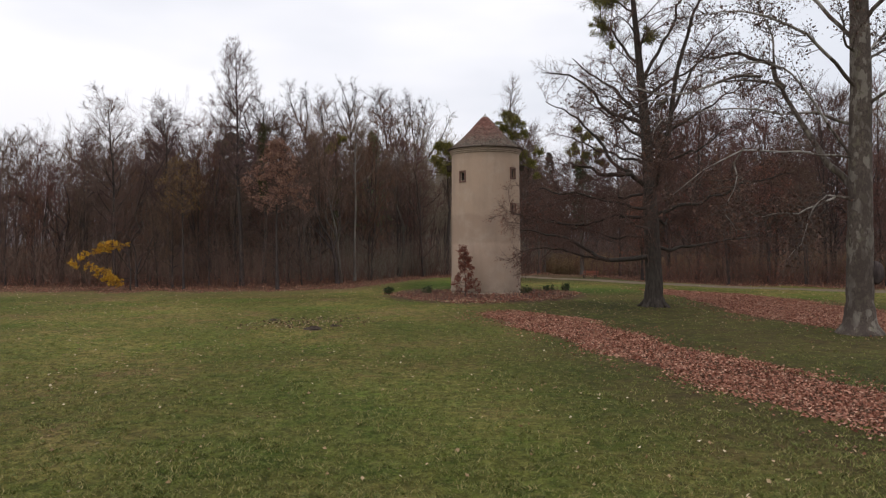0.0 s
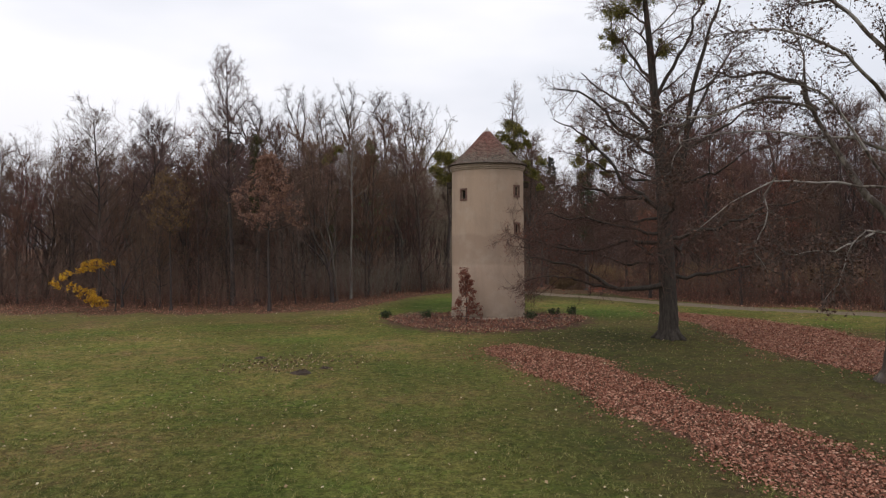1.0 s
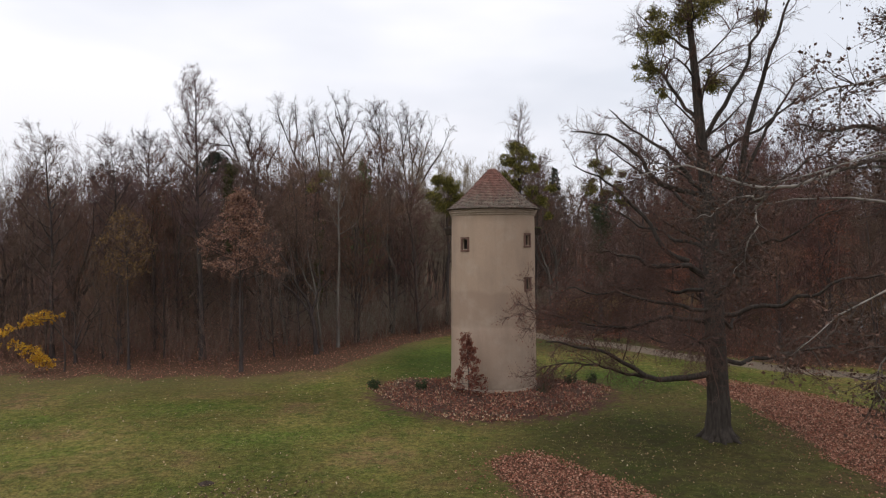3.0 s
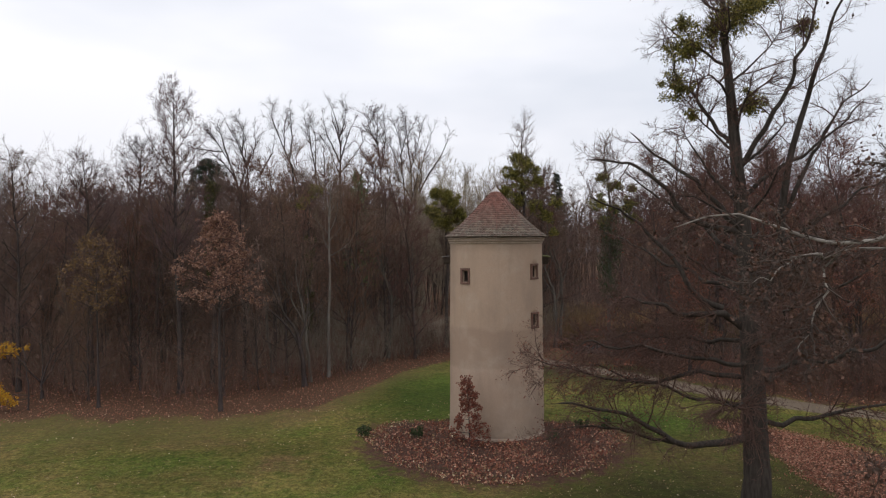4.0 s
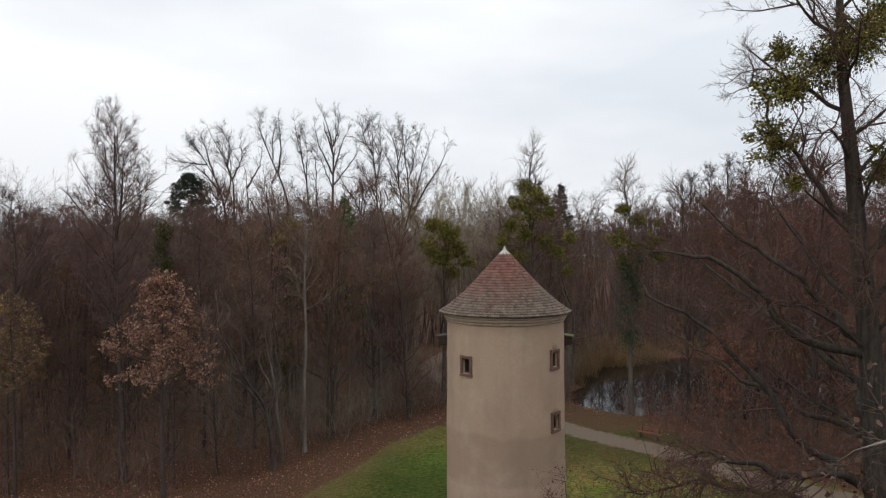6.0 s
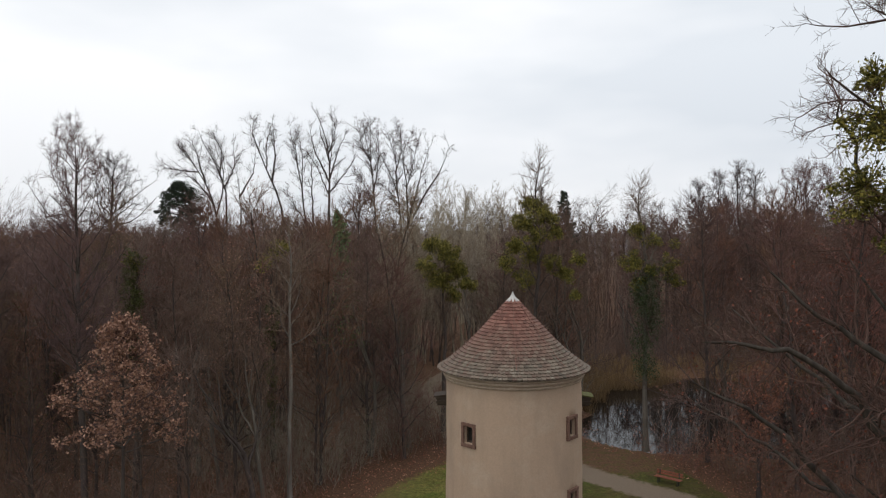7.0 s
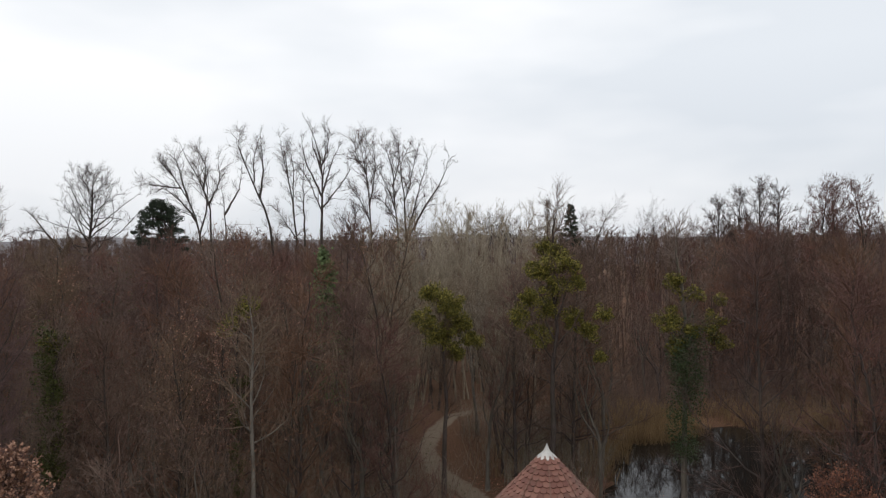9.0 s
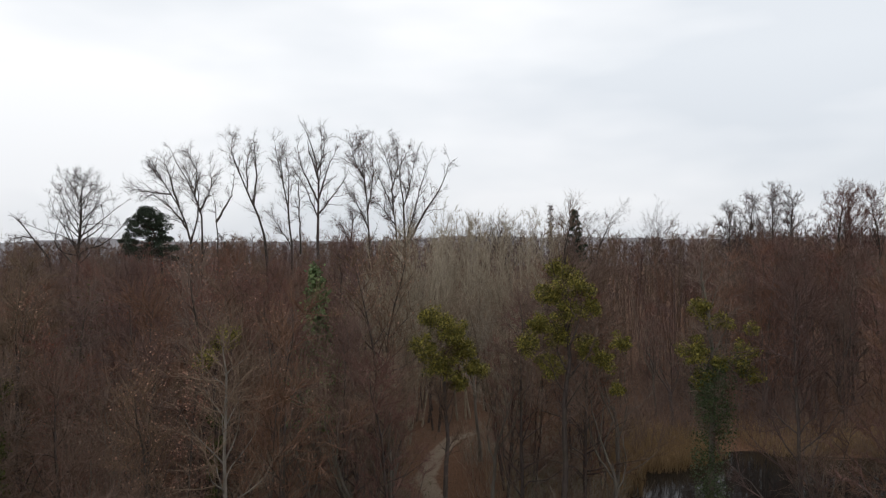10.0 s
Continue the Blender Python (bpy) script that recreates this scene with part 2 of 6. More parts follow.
def tile_material():
    """Fired clay beaver-tail tiles: red at the top, greyed by lichen towards the eaves."""
    k = Nodes("clay_tile", 0.85, 0.25)
    v = k.n("ShaderNodeNewGeometry").outputs["Position"]
    sep = k.n("ShaderNodeSeparateXYZ")
    k.to(v, sep.inputs[0])
    r = k.math("ADD", k.rand(), k.island())
    clay = k.ramp(k.math("FRACT", r), [(0.0, (0.140, 0.060, 0.048)), (0.5, (0.195, 0.086, 0.066)), (1.0, (0.245, 0.118, 0.090))])
    grey = k.ramp(k.math("FRACT", k.math("MULTIPLY", r, 3.7)), [(0.0, (0.085, 0.070, 0.054)), (1.0, (0.185, 0.155, 0.120))])
    h = k.math("ADD", sep.outputs[2], k.math("MULTIPLY", k.math("SUBTRACT", k.noise(v, 0.8, 4), 0.5), 2.0))
    h = k.math("SUBTRACT", h, k.math("MULTIPLY", k.math("MAXIMUM", k.math("SUBTRACT", sep.outputs[0], 2.6), 0.0), 0.45))
    greyed = k.math("MULTIPLY", k.ramp(k.math("DIVIDE", k.math("SUBTRACT", h, 11.6), 3.2), [(0.08, 1.0), (0.66, 0.05)]), k.math("ADD", 0.68, k.math("MULTIPLY", k.math("FRACT", k.math("MULTIPLY", r, 7.3)), 0.32)))
    c = k.mix(greyed, clay, grey)
    c = k.mix(k.ramp(k.noise(v, 5.0, 5, 0.7), [(0.52, 0.0), (0.72, 0.5)]), c, (0.135, 0.112, 0.086))
    spots = k.math("MULTIPLY", k.ramp(k.noise(v, 2.6, 5, 0.75), [(0.54, 0.0), (0.64, 0.7)]), greyed)
    c = k.mix(spots, c, (0.270, 0.240, 0.190))
    k.bump(k.noise(v, 40.0, 4), 0.3, 0.01)
    return k.done(c)


def simple(name, a, b, scale=8.0, rough=0.8, metal=0.0, stretch=(1, 1, 1), bump=0.3):
    k = Nodes(name, rough)
    k.b.inputs["Metallic"].default_value = metal
    v = k.coord(stretch)
    f = k.noise(v, scale, 5, 0.6)
    big = k.noise(v, scale * 0.15, 3)
    c = k.mix(k.ramp(f, [(0.3, 0.0), (0.7, 1.0)]), a, b)
    c = k.mix(k.ramp(big, [(0.45, 0.0), (0.7, 0.4)]), c, tuple(0.6 * x for x in a))
    k.bump(f, bump, 0.01)
    return k.done(c)


def water_material():
    k = Nodes("pond_water", 0.03, 0.5)
    k.b.inputs["IOR"].default_value = 1.33
    k.bump(k.noise(k.coord((1, 1, 1)), 1.5, 3), 0.04, 0.02)
    return k.done((0.010, 0.009, 0.008))


GROUND, PLASTER, TILE, WATER = ground_material(), plaster_material(), tile_material(), water_material()
STONE = simple("brown_sandstone", (0.115, 0.060, 0.044), (0.215, 0.125, 0.094), 18.0)
CORNICE = simple("weathered_cornice", (0.32, 0.245, 0.185), (0.43, 0.335, 0.26), 7.0)
OAK = simple("weathered_oak", (0.035, 0.025, 0.019), (0.085, 0.062, 0.045), 12.0, stretch=(1, 1, 8))
# near-black colour that stands in for the unlit inside of the tower
DARK = simple("inside_darkness", (0.012, 0.010, 0.009), (0.022, 0.018, 0.015), 4.0)
MOSSY = simple("mossy_board", (0.10, 0.11, 0.03), (0.20, 0.19, 0.07), 9.0)
SEAM = simple("clay_seam", (0.15, 0.075, 0.055), (0.23, 0.13, 0.10), 12.0)
ZINC = simple("painted_zinc", (0.46, 0.44, 0.42), (0.66, 0.64, 0.61), 9.0, 0.45, 0.3)
BENCH = simple("red_varnished_wood", (0.16, 0.045, 0.025), (0.26, 0.085, 0.05), 14.0, 0.6, stretch=(1, 6, 6))
EARTH = simple("dark_soil", (0.030, 0.020, 0.014), (0.075, 0.052, 0.036), 22.0, 0.95, bump=0.9)
IRON = simple("dark_iron", (0.03, 0.03, 0.03), (0.06, 0.055, 0.05), 16.0, 0.6, 0.6)


# ---------------------------------------------------------------- mesh helpers
def mesh_np(name, verts, tris, mats, index=None, smooth=True):
    me = bpy.data.meshes.new(name)
    verts, tris = np.asarray(verts, np.float32), np.asarray(tris, np.int32)
    me.vertices.add(len(verts))
    me.vertices.foreach_set("co", verts.ravel())
    me.loops.add(tris.size)
    me.loops.foreach_set("vertex_index", tris.ravel())
    me.polygons.add(len(tris))
    me.polygons.foreach_set("loop_start", np.arange(0, tris.size, 3, dtype=np.int32))
    me.polygons.foreach_set("use_smooth", np.full(len(tris), smooth))
    for m in mats:
        me.materials.append(m)
    if index is not None:
        me.polygons.foreach_set("material_index", np.asarray(index, np.int32))
    me.update(calc_edges=True)
    return me


def part(name, bm, material, parent, label=""):
    me = bpy.data.meshes.new(name)
    bm.to_mesh(me)
    bm.free()
    me.materials.append(material)
    ob = new(name, me)
    ob.parent = parent
    return tagged(ob, label)


def thing(name, m, label, category, group="", kind=""):
    ob = new(name)
    ob.matrix_world = m
    ob.empty_display_size = 0.2
    return tagged(ob, label, category, group, kind)


def unit(v):
    return v / np.maximum(np.linalg.norm(v, axis=-1, keepdims=True), 1e-9)


def paths(rng, start, way, length, steps, up=0.0, wob=0.15, sag=0.0):
    """Many wandering lines at once: (N, steps + 1, 3). up: how they turn to the light; sag: how they droop first."""
    p, d = start.copy(), unit(way)
    rows = [p.copy()]
    for i in range(steps):
        d = d + rng.normal(0, wob, d.shape)
        d[:, 2] += up * (i + 1) / steps - sag * (1 - i / steps)
        d = unit(d)
        p = p + d * (length / steps)[:, None]
        rows.append(p.copy())
    return np.stack(rows, 1)


def tubes(pts, rad, sides):
    """Tapered tubes round many lines of equal count: vertices and triangles. The last ring closes to a point."""
    n, s, _ = pts.shape
    tan = unit(np.gradient(pts, axis=1))
    ref = np.array([0.31, 0.77, 0.56])
    u = unit(np.cross(tan, ref))
    v = np.cross(tan, u)
    a = np.arange(sides) * (2 * math.pi / sides)
    ring = pts[:, :, None] + rad[:, :, None, None] * (np.cos(a)[:, None] * u[:, :, None] + np.sin(a)[:, None] * v[:, :, None])
    ring[:, -1] = pts[:, -1][:, None]
    i, j = np.meshgrid(np.arange(s - 1), np.arange(sides), indexing="ij")
    k = (j + 1) % sides
    q1 = np.stack([i * sides + j, i * sides + k, (i + 1) * sides + j], -1).reshape(-1, 3)
    q2 = np.stack([i * sides + k, (i + 1) * sides + k, (i + 1) * sides + j], -1)[:-1].reshape(-1, 3)
    one = np.concatenate([q1, q2])
    tris = (one[None] + (np.arange(n) * s * sides)[:, None, None]).reshape(-1, 3)
    return ring.reshape(-1, 3), tris


def leaves(rng, at, size, flat=0.0, fold=0.25):
    """Small folded leaves of two triangles each."""
    n = len(at)
    a = unit(rng.normal(0, 1, (n, 3)) * np.array([1, 1, 1 - flat]))
    b = unit(np.cross(a, unit(rng.normal(0, 1, (n, 3)) * np.array([flat * 0.4 + 1 - flat, flat * 0.4 + 1 - flat, 1]))))
    nrm = np.cross(a, b)
    s = (size * rng.uniform(0.6, 1.3, n))[:, None]
    v = np.stack([at - a * s * 0.5, at + b * s * 0.36 + nrm * s * fold * 0.5, at + a * s * 0.5, at - b * s * 0.36 + nrm * s * fold * 0.5], 1)
    t = np.array([[0, 1, 2], [0, 2, 3]])
    return v.reshape(-1, 3), (t[None] + (np.arange(n) * 4)[:, None, None]).reshape(-1, 3)


def joined(chunks):
    """Chunks of (vertices, triangles, slot) as one."""
    vs, ts, ix, o = [], [], [], 0
    for v, t, m in chunks:
        vs.append(v), ts.append(t + o), ix.append(np.full(len(t), m))
        o += len(v)
    return np.concatenate(vs), np.concatenate(ts), np.concatenate(ix)


def along(rng, lines, count, lo=0.2, hi=1.0):
    """Random places on lines, the line's way there and how far along it they are."""
    n, s, _ = lines.shape
    who = np.repeat(np.arange(n), count)
    f = rng.uniform(lo, hi, len(who))
    g = f * (s - 1)
    i = np.minimum(g.astype(int), s - 2)
    w = (g - i)[:, None]
    p = lines[who, i] * (1 - w) + lines[who, i + 1] * w
    return who, f, p, unit(lines[who, i + 1] - lines[who, i])


def side_way(rng, way, spread):
    """Ways that leave a branch sideways."""
    s = unit(np.cross(way, rng.normal(0, 1, way.shape)))
    return unit(way * (1 - spread) + s * spread)


# ---------------------------------------------------------------- ground
LAWN_X = np.array([-400, -90, -60, -40, -18, -11.4, -6, 0, 6, 9, 15, 18, 25, 32, 45, 70, 400.0])
LAWN_Y = np.array([66, 66, 67, 66, 63.5, 71.5, 82, 88, 86, 90, 87, 74.5, 67, 64, 57, 50, 50.0])
TRACK = [(120, 24), (70, 42), (45, 52), (31, 60), (25, 63.4), (19, 69), (14, 75.5), (9, 80.5), (4.6, 86), (1.8, 92), (-0.2, 96.2), (-3.2, 101.7), (-4.8, 108.5), (-4.2, 116), (-2.6, 122), (3, 128)]
POND = (37.0, 102.0, 25.5, 16.5)


def wave(x, y, s, seed=0.0):
    return np.sin(x * s + 1.3 + seed) * np.cos(y * s * 0.83 + 0.4 + seed * 2) + 0.5 * np.sin(x * s * 2.3 + y * s * 1.7 + seed)


def track_distance(x, y):
    best = np.full(np.shape(x), 1e9)
    for (ax, ay), (bx, by) in zip(TRACK, TRACK[1:]):
        dx, dy = bx - ax, by - ay
        t = np.clip(((x - ax) * dx + (y - ay) * dy) / (dx * dx + dy * dy), 0, 1)
        best = np.minimum(best, np.hypot(x - ax - t * dx, y - ay - t * dy))
    return best


def in_pond(x, y):
    """Below 1 inside the pond."""
    a = np.arctan2(y - POND[1], x - POND[0])
    r = np.hypot((x - POND[0]) / POND[2], (y - POND[1]) / POND[3])
    bay = np.hypot((x - 16.8) / 7.4, (y - 94.6) / 7.6)
    return np.minimum(r, bay) / (1 + 0.07 * np.sin(3 * a + 1) + 0.04 * np.sin(7 * a))


def lawn_edge(x):
    return np.interp(x, LAWN_X, LAWN_Y) + 0.8 * np.sin(x * 0.7) + 0.5 * np.sin(x * 1.9 + 1)


def litter_edge(x):
    """Where the grass gives way to leaf litter before the wood begins."""
    return np.interp(x, [-60, -20, -11, -9, -7, -4.5, -2.3, 0], [60, 60, 62, 67, 72, 78, 82, 88]) + 0.8 * np.sin(x * 0.9) + 0.5 * np.sin(x * 2.1 + 1)


def ground_z(x, y):
    z = 0.03 * wave(x, y, 0.5) + 0.02 * wave(x, y, 1.7, 1.0)
    far = np.clip((np.hypot(x, y - 60) - 70) / 120, 0, 1)
    z = z + far * 0.5 * wave(x, y, 0.05, 2.0) * np.clip(1.6 - np.hypot(x, y) / 700, 0, 1)
    return z - 1.9 * np.clip((1.13 - in_pond(x, y)) / 0.3, 0, 1)


BANDS = [  # drifts of fallen leaves: a line of places and half widths
    [(3.4, 41.0, 1.5), (4.6, 38.6, 1.95), (6.7, 33.5, 1.95), (8.0, 28.5, 1.7), (9.7, 23.5, 1.85), (11.9, 18, 2.0), (15, 11, 2.3), (18, 4, 2.4)],
    [(16.6, 60, 0.9), (18.6, 56, 2.1), (20.4, 50.5, 3.3), (20.8, 45, 3.8), (21, 39.5, 4.0), (24, 33, 4.0)],
]


def band_depth(x, y):
    """How far inside a drift, in metres; negative outside."""
    best = np.full(np.shape(x), -1e9)
    for row in BANDS:
        for (ax, ay, aw), (bx, by, bw) in zip(row, row[1:]):
            dx, dy = bx - ax, by - ay
            t = np.clip(((x - ax) * dx + (y - ay) * dy) / (dx * dx + dy * dy), 0, 1)
            best = np.maximum(best, aw + (bw - aw) * t - np.hypot(x - ax - t * dx, y - ay - t * dy))
    return best


def axis(lo, hi, fine, far):
    mid = np.arange(lo, hi + 1e-6, fine)
    outer = np.geomspace(fine * 2, far, 34)
    return np.concatenate([lo - outer[::-1], mid, hi + outer])


gx, gy = axis(-34, 44, 0.6, 4600), axis(6, 126, 0.6, 4600)
X, Y = np.meshgrid(gx, gy)
Z = ground_z(X, Y)
nx, ny = len(gx), len(gy)
ii, jj = np.meshgrid(np.arange(nx - 1), np.arange(ny - 1))
a0 = (jj * nx + ii).ravel()
gt = np.concatenate([np.stack([a0, a0 + 1, a0 + nx + 1], 1), np.stack([a0, a0 + nx + 1, a0 + nx], 1)])
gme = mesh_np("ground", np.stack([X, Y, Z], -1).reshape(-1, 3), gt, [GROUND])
track_d = track_distance(X, Y)
bed_d = np.hypot(X - 2.2, Y - 56.0)
lit = np.clip((Y - lawn_edge(X) + 3.2) / 4.5, 0, 1)
lit = np.where(X < 0, np.maximum(lit, 0.9 * np.clip((Y - litter_edge(X) + 2.5) / 5, 0, 1)), lit)
lit = lit * np.where(Y > 82, np.clip(track_d / 5.0, np.where(Y > 90, 0.8, 0.42), 1), 1)
lit = np.maximum(lit, np.clip(0.5 + band_depth(X, Y) * 0.5, 0, 1))
lit = np.maximum(lit, 0.42 * np.clip(1 - np.hypot(X - 12.9, Y - 45.4) / 4, 0, 1))
lush = 0.46 * np.clip(1.2 - np.hypot((X + 1.5) / 9, (Y - 17) / 8), 0, 1) + np.clip(1.25 - np.hypot((X + 1) / 6.5, (Y - 68) / 12), 0, 1) + 1.1 * np.clip(1.1 - np.hypot((X - 12) / 6.5, (Y - 60.5) / 5.5), 0, 1)
lit = np.maximum(lit, 0.56 * np.clip((Y - 76) / 6, 0, 1) * (X > 4))
# thin grass, and below linden and plane the crowns' shade as colour
thin_shaded_grass = np.clip(1.3 - np.hypot(X - 13.5, Y - 45) / 12, 0, 1) + np.clip(1.3 - np.hypot(X - 18, Y - 32) / 17, 0, 1) + 0.9 * np.clip((Y - 70) / 6, 0, 1) * (X > 3) + 0.75 * np.clip((X - 2.5) / 6, 0, 1) * np.clip((44 - Y) / 8, 0, 1)
dry_grass = 0.85 * np.clip((Y - litter_edge(X) + 8) / 8, 0, 1) * np.clip((-X - 1) / 4, 0, 1)
# "thin" carries sparse brown grass plus painted crown shade
for key, val in (("litter", lit), ("thin", np.clip(thin_shaded_grass, 0, 1) * 0.8), ("dry", dry_grass), ("path", np.clip(1.25 - track_d / np.where(Y > 88, 1.25, 1.85), 0, np.where(Y > 92, 0.8, 1)) * np.clip((130 - Y) / 8, 0, 1)), ("bed", np.clip(1.5 - bed_d / 7.7, 0, 1) * (bed_d < 9.5) * np.clip((61.5 - Y) / 2, 0, 1)), ("lush", np.clip(lush, 0, 1))):
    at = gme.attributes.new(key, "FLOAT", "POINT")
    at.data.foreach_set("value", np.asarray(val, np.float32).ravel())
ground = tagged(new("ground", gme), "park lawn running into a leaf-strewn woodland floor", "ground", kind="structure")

# the pond's surface
wa = np.linspace(0, 2 * math.pi, 97)[:-1]
wv = np.concatenate([[[POND[0], POND[1], -0.55]], np.stack([POND[0] + POND[2] * 1.34 * np.cos(wa), POND[1] + POND[3] * 1.34 * np.sin(wa), np.full(96, -0.55)], 1)])
wtri = np.array([[0, 1 + i, 1 + (i + 1) % 96] for i in range(96)])
tagged(new("water", mesh_np("water", wv, wtri, [WATER])), "still dark woodland pond mirroring sky and trunks", "pond", kind="structure")


def stuff(name, chunks, mats, label, category, smooth=True, hue=None):
    v, t, ix = joined(chunks)
    me = mesh_np(name, v, t, mats, ix, smooth)
    if hue is not None:
        me.attributes.new("hue", "FLOAT", "POINT").data.foreach_set("value", np.asarray(hue, np.float32))
    return tagged(new(name, me), label, category, kind="stuff")


rng = np.random.default_rng(7)


def scatter(n, x0, x1, y0, y1):
    return rng.uniform(x0, x1, n), rng.uniform(y0, y1, n)


# drifts of fallen plane leaves
x, y = scatter(500000, -1, 38, -1, 64)
d = band_depth(x, y) + 0.45 * wave(x, y, 0.9, 3.0) + rng.normal(0, 0.22, len(x))
keep = (d > -0.1) | ((d > -1.6) & (rng.uniform(0, 1, len(x)) < 0.04))
x, y = x[keep], y[keep]
p = np.stack([x, y, ground_z(x, y) + rng.uniform(0.01, 0.07, len(x))], 1)
stuff("fallen_leaves", [(*leaves(rng, p, 0.100, 0.75), 0)], [LEAF_LITTER], "drifts of russet fallen plane leaves on the lawn", "fallen leaves")

# ---------------------------------------------------------------- the tower
TX, TY, EAVE, APEX = 2.37, 58.5, 11.75, 14.62
R_LOW, R_TOP = 2.87, 2.77
WINDOWS = [(-41.0, 9.43), (51.5, 9.67), (51.5, 6.83)]  # degrees from the lawn side, height of the middle
WIN_W, WIN_H, WALL = 0.45, 0.66, 0.45


def tower_radius(z):
    return R_LOW + (R_TOP - R_LOW) * z / EAVE


def on_wall(deg, z, out_by=0.0):
    a, r = radians(deg), tower_radius(z) + out_by
    return Vector((r * math.sin(a), -r * math.cos(a), z))


def lathe(profile, steps=96):
    bm = bmesh.new()
    rows = []
    for r, z in profile:
        rows.append([bm.verts.new((r * math.sin(2 * math.pi * i / steps), -r * math.cos(2 * math.pi * i / steps), z)) for i in range(steps)])
    for a, b in zip(rows, rows[1:]):
        for i in range(steps):
            j = (i + 1) % steps
            f = bm.faces.new((a[i], a[j], b[j], b[i]))
            f.smooth = True
    return bm


def block(bm, m, sx, sy, sz, bevel=0.0):
    """A block with softened edges, its middle at m."""
    made = bmesh.ops.create_cube(bm, size=1.0, matrix=m @ Matrix.Diagonal((sx, sy, sz, 1)))
    if bevel:
        es = {e for v in made["verts"] for e in v.link_edges}
        bmesh.ops.bevel(bm, geom=list(es), offset=bevel, segments=2, affect="EDGES", profile=0.6)


def wall_shell():
    """A hollow round wall whose openings go right through."""
    angles = set(np.round(np.linspace(-180, 180, 97)[:-1], 3))
    zs = set(np.round(np.linspace(-0.3, EAVE + 0.15, 26), 3))
    for deg, mid in WINDOWS:
        w = math.degrees(WIN_W / 2 / tower_radius(mid))
        for lim in (deg - w, deg + w):
            angles = {q for q in angles if abs(q - lim) > 1.2} | {round(lim, 3)}
        for lim in (mid - WIN_H / 2, mid + WIN_H / 2):
            zs = {q for q in zs if abs(q - lim) > 0.12} | {round(lim, 3)}
    angles, zs = sorted(angles), sorted(zs)
    bm = bmesh.new()
    vert = {}
    for i, q in enumerate(angles):
        for j, h in enumerate(zs):
            a = radians(q)
            for side, r in ((0, tower_radius(h)), (1, tower_radius(h) - WALL)):
                r += (0.012 * math.sin(3 * a + h) + 0.008 * math.sin(7 * a - 2 * h)) * (1 - side)
                vert[i, j, side] = bm.verts.new((r * math.sin(a), -r * math.cos(a), h))
    n = len(angles)

    def open_at(i, j):
        q = (angles[i] + (angles[(i + 1) % n] if i + 1 < n else 180 + 1)) / 2
        h = (zs[j] + zs[j + 1]) / 2
        return any(abs(q - deg) < math.degrees(WIN_W / 2 / tower_radius(mid)) and abs(h - mid) < WIN_H / 2 for deg, mid in WINDOWS)
    for i in range(n):
        k = (i + 1) % n
        for j in range(len(zs) - 1):
            if open_at(i, j):
                edges = [((i, j), (k, j), open_at(i, j - 1)), ((k, j + 1), (i, j + 1), open_at(i, j + 1)), ((i, j + 1), (i, j), open_at(i - 1, j)), ((k, j), (k, j + 1), open_at(k, j))]
                for a, b, other in edges:
                    if not other:
                        bm.faces.new((vert[*a, 0], vert[*a, 1], vert[*b, 1], vert[*b, 0]))
                continue
            f = bm.faces.new((vert[i, j, 0], vert[k, j, 0], vert[k, j + 1, 0], vert[i, j + 1, 0]))
            f.smooth = True
            bm.faces.new((vert[k, j, 1], vert[i, j, 1], vert[i, j + 1, 1], vert[k, j + 1, 1]))
    bmesh.ops.recalc_face_normals(bm, faces=bm.faces)
    return bm


tower = thing("round_tower", pose(TX, TY, 0), "round beige plastered dovecote tower with a conical red-brown tile roof", "tower")
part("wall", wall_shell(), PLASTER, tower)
part("plinth", lathe([(R_LOW + 0.0, -0.3), (R_LOW + 0.05, -0.3), (R_LOW + 0.05, 0.12), (R_LOW + 0.0, 0.16)]), CORNICE, tower, "low weathered stone plinth")
part("cornice", lathe([(R_TOP - 0.05, EAVE - 0.46), (R_TOP + 0.05, EAVE - 0.44), (R_TOP + 0.075, EAVE - 0.37), (R_TOP + 0.055, EAVE - 0.345), (R_TOP + 0.03, EAVE - 0.335), (R_TOP + 0.12, EAVE - 0.31), (R_TOP + 0.155, EAVE - 0.23),
                       (R_TOP + 0.14, EAVE - 0.205), (R_TOP + 0.09, EAVE - 0.19), (R_TOP + 0.18, EAVE - 0.165), (R_TOP + 0.21, EAVE - 0.10), (R_TOP + 0.17, EAVE - 0.075), (R_TOP + 0.02, EAVE - 0.06), (R_TOP - 0.3, EAVE + 0.0)]), CORNICE, tower, "moulded plaster cornice under the eaves")
part("floor_deck", lathe([(R_TOP - 0.2, 8.2), (0.01, 8.2)], 48), DARK, tower)

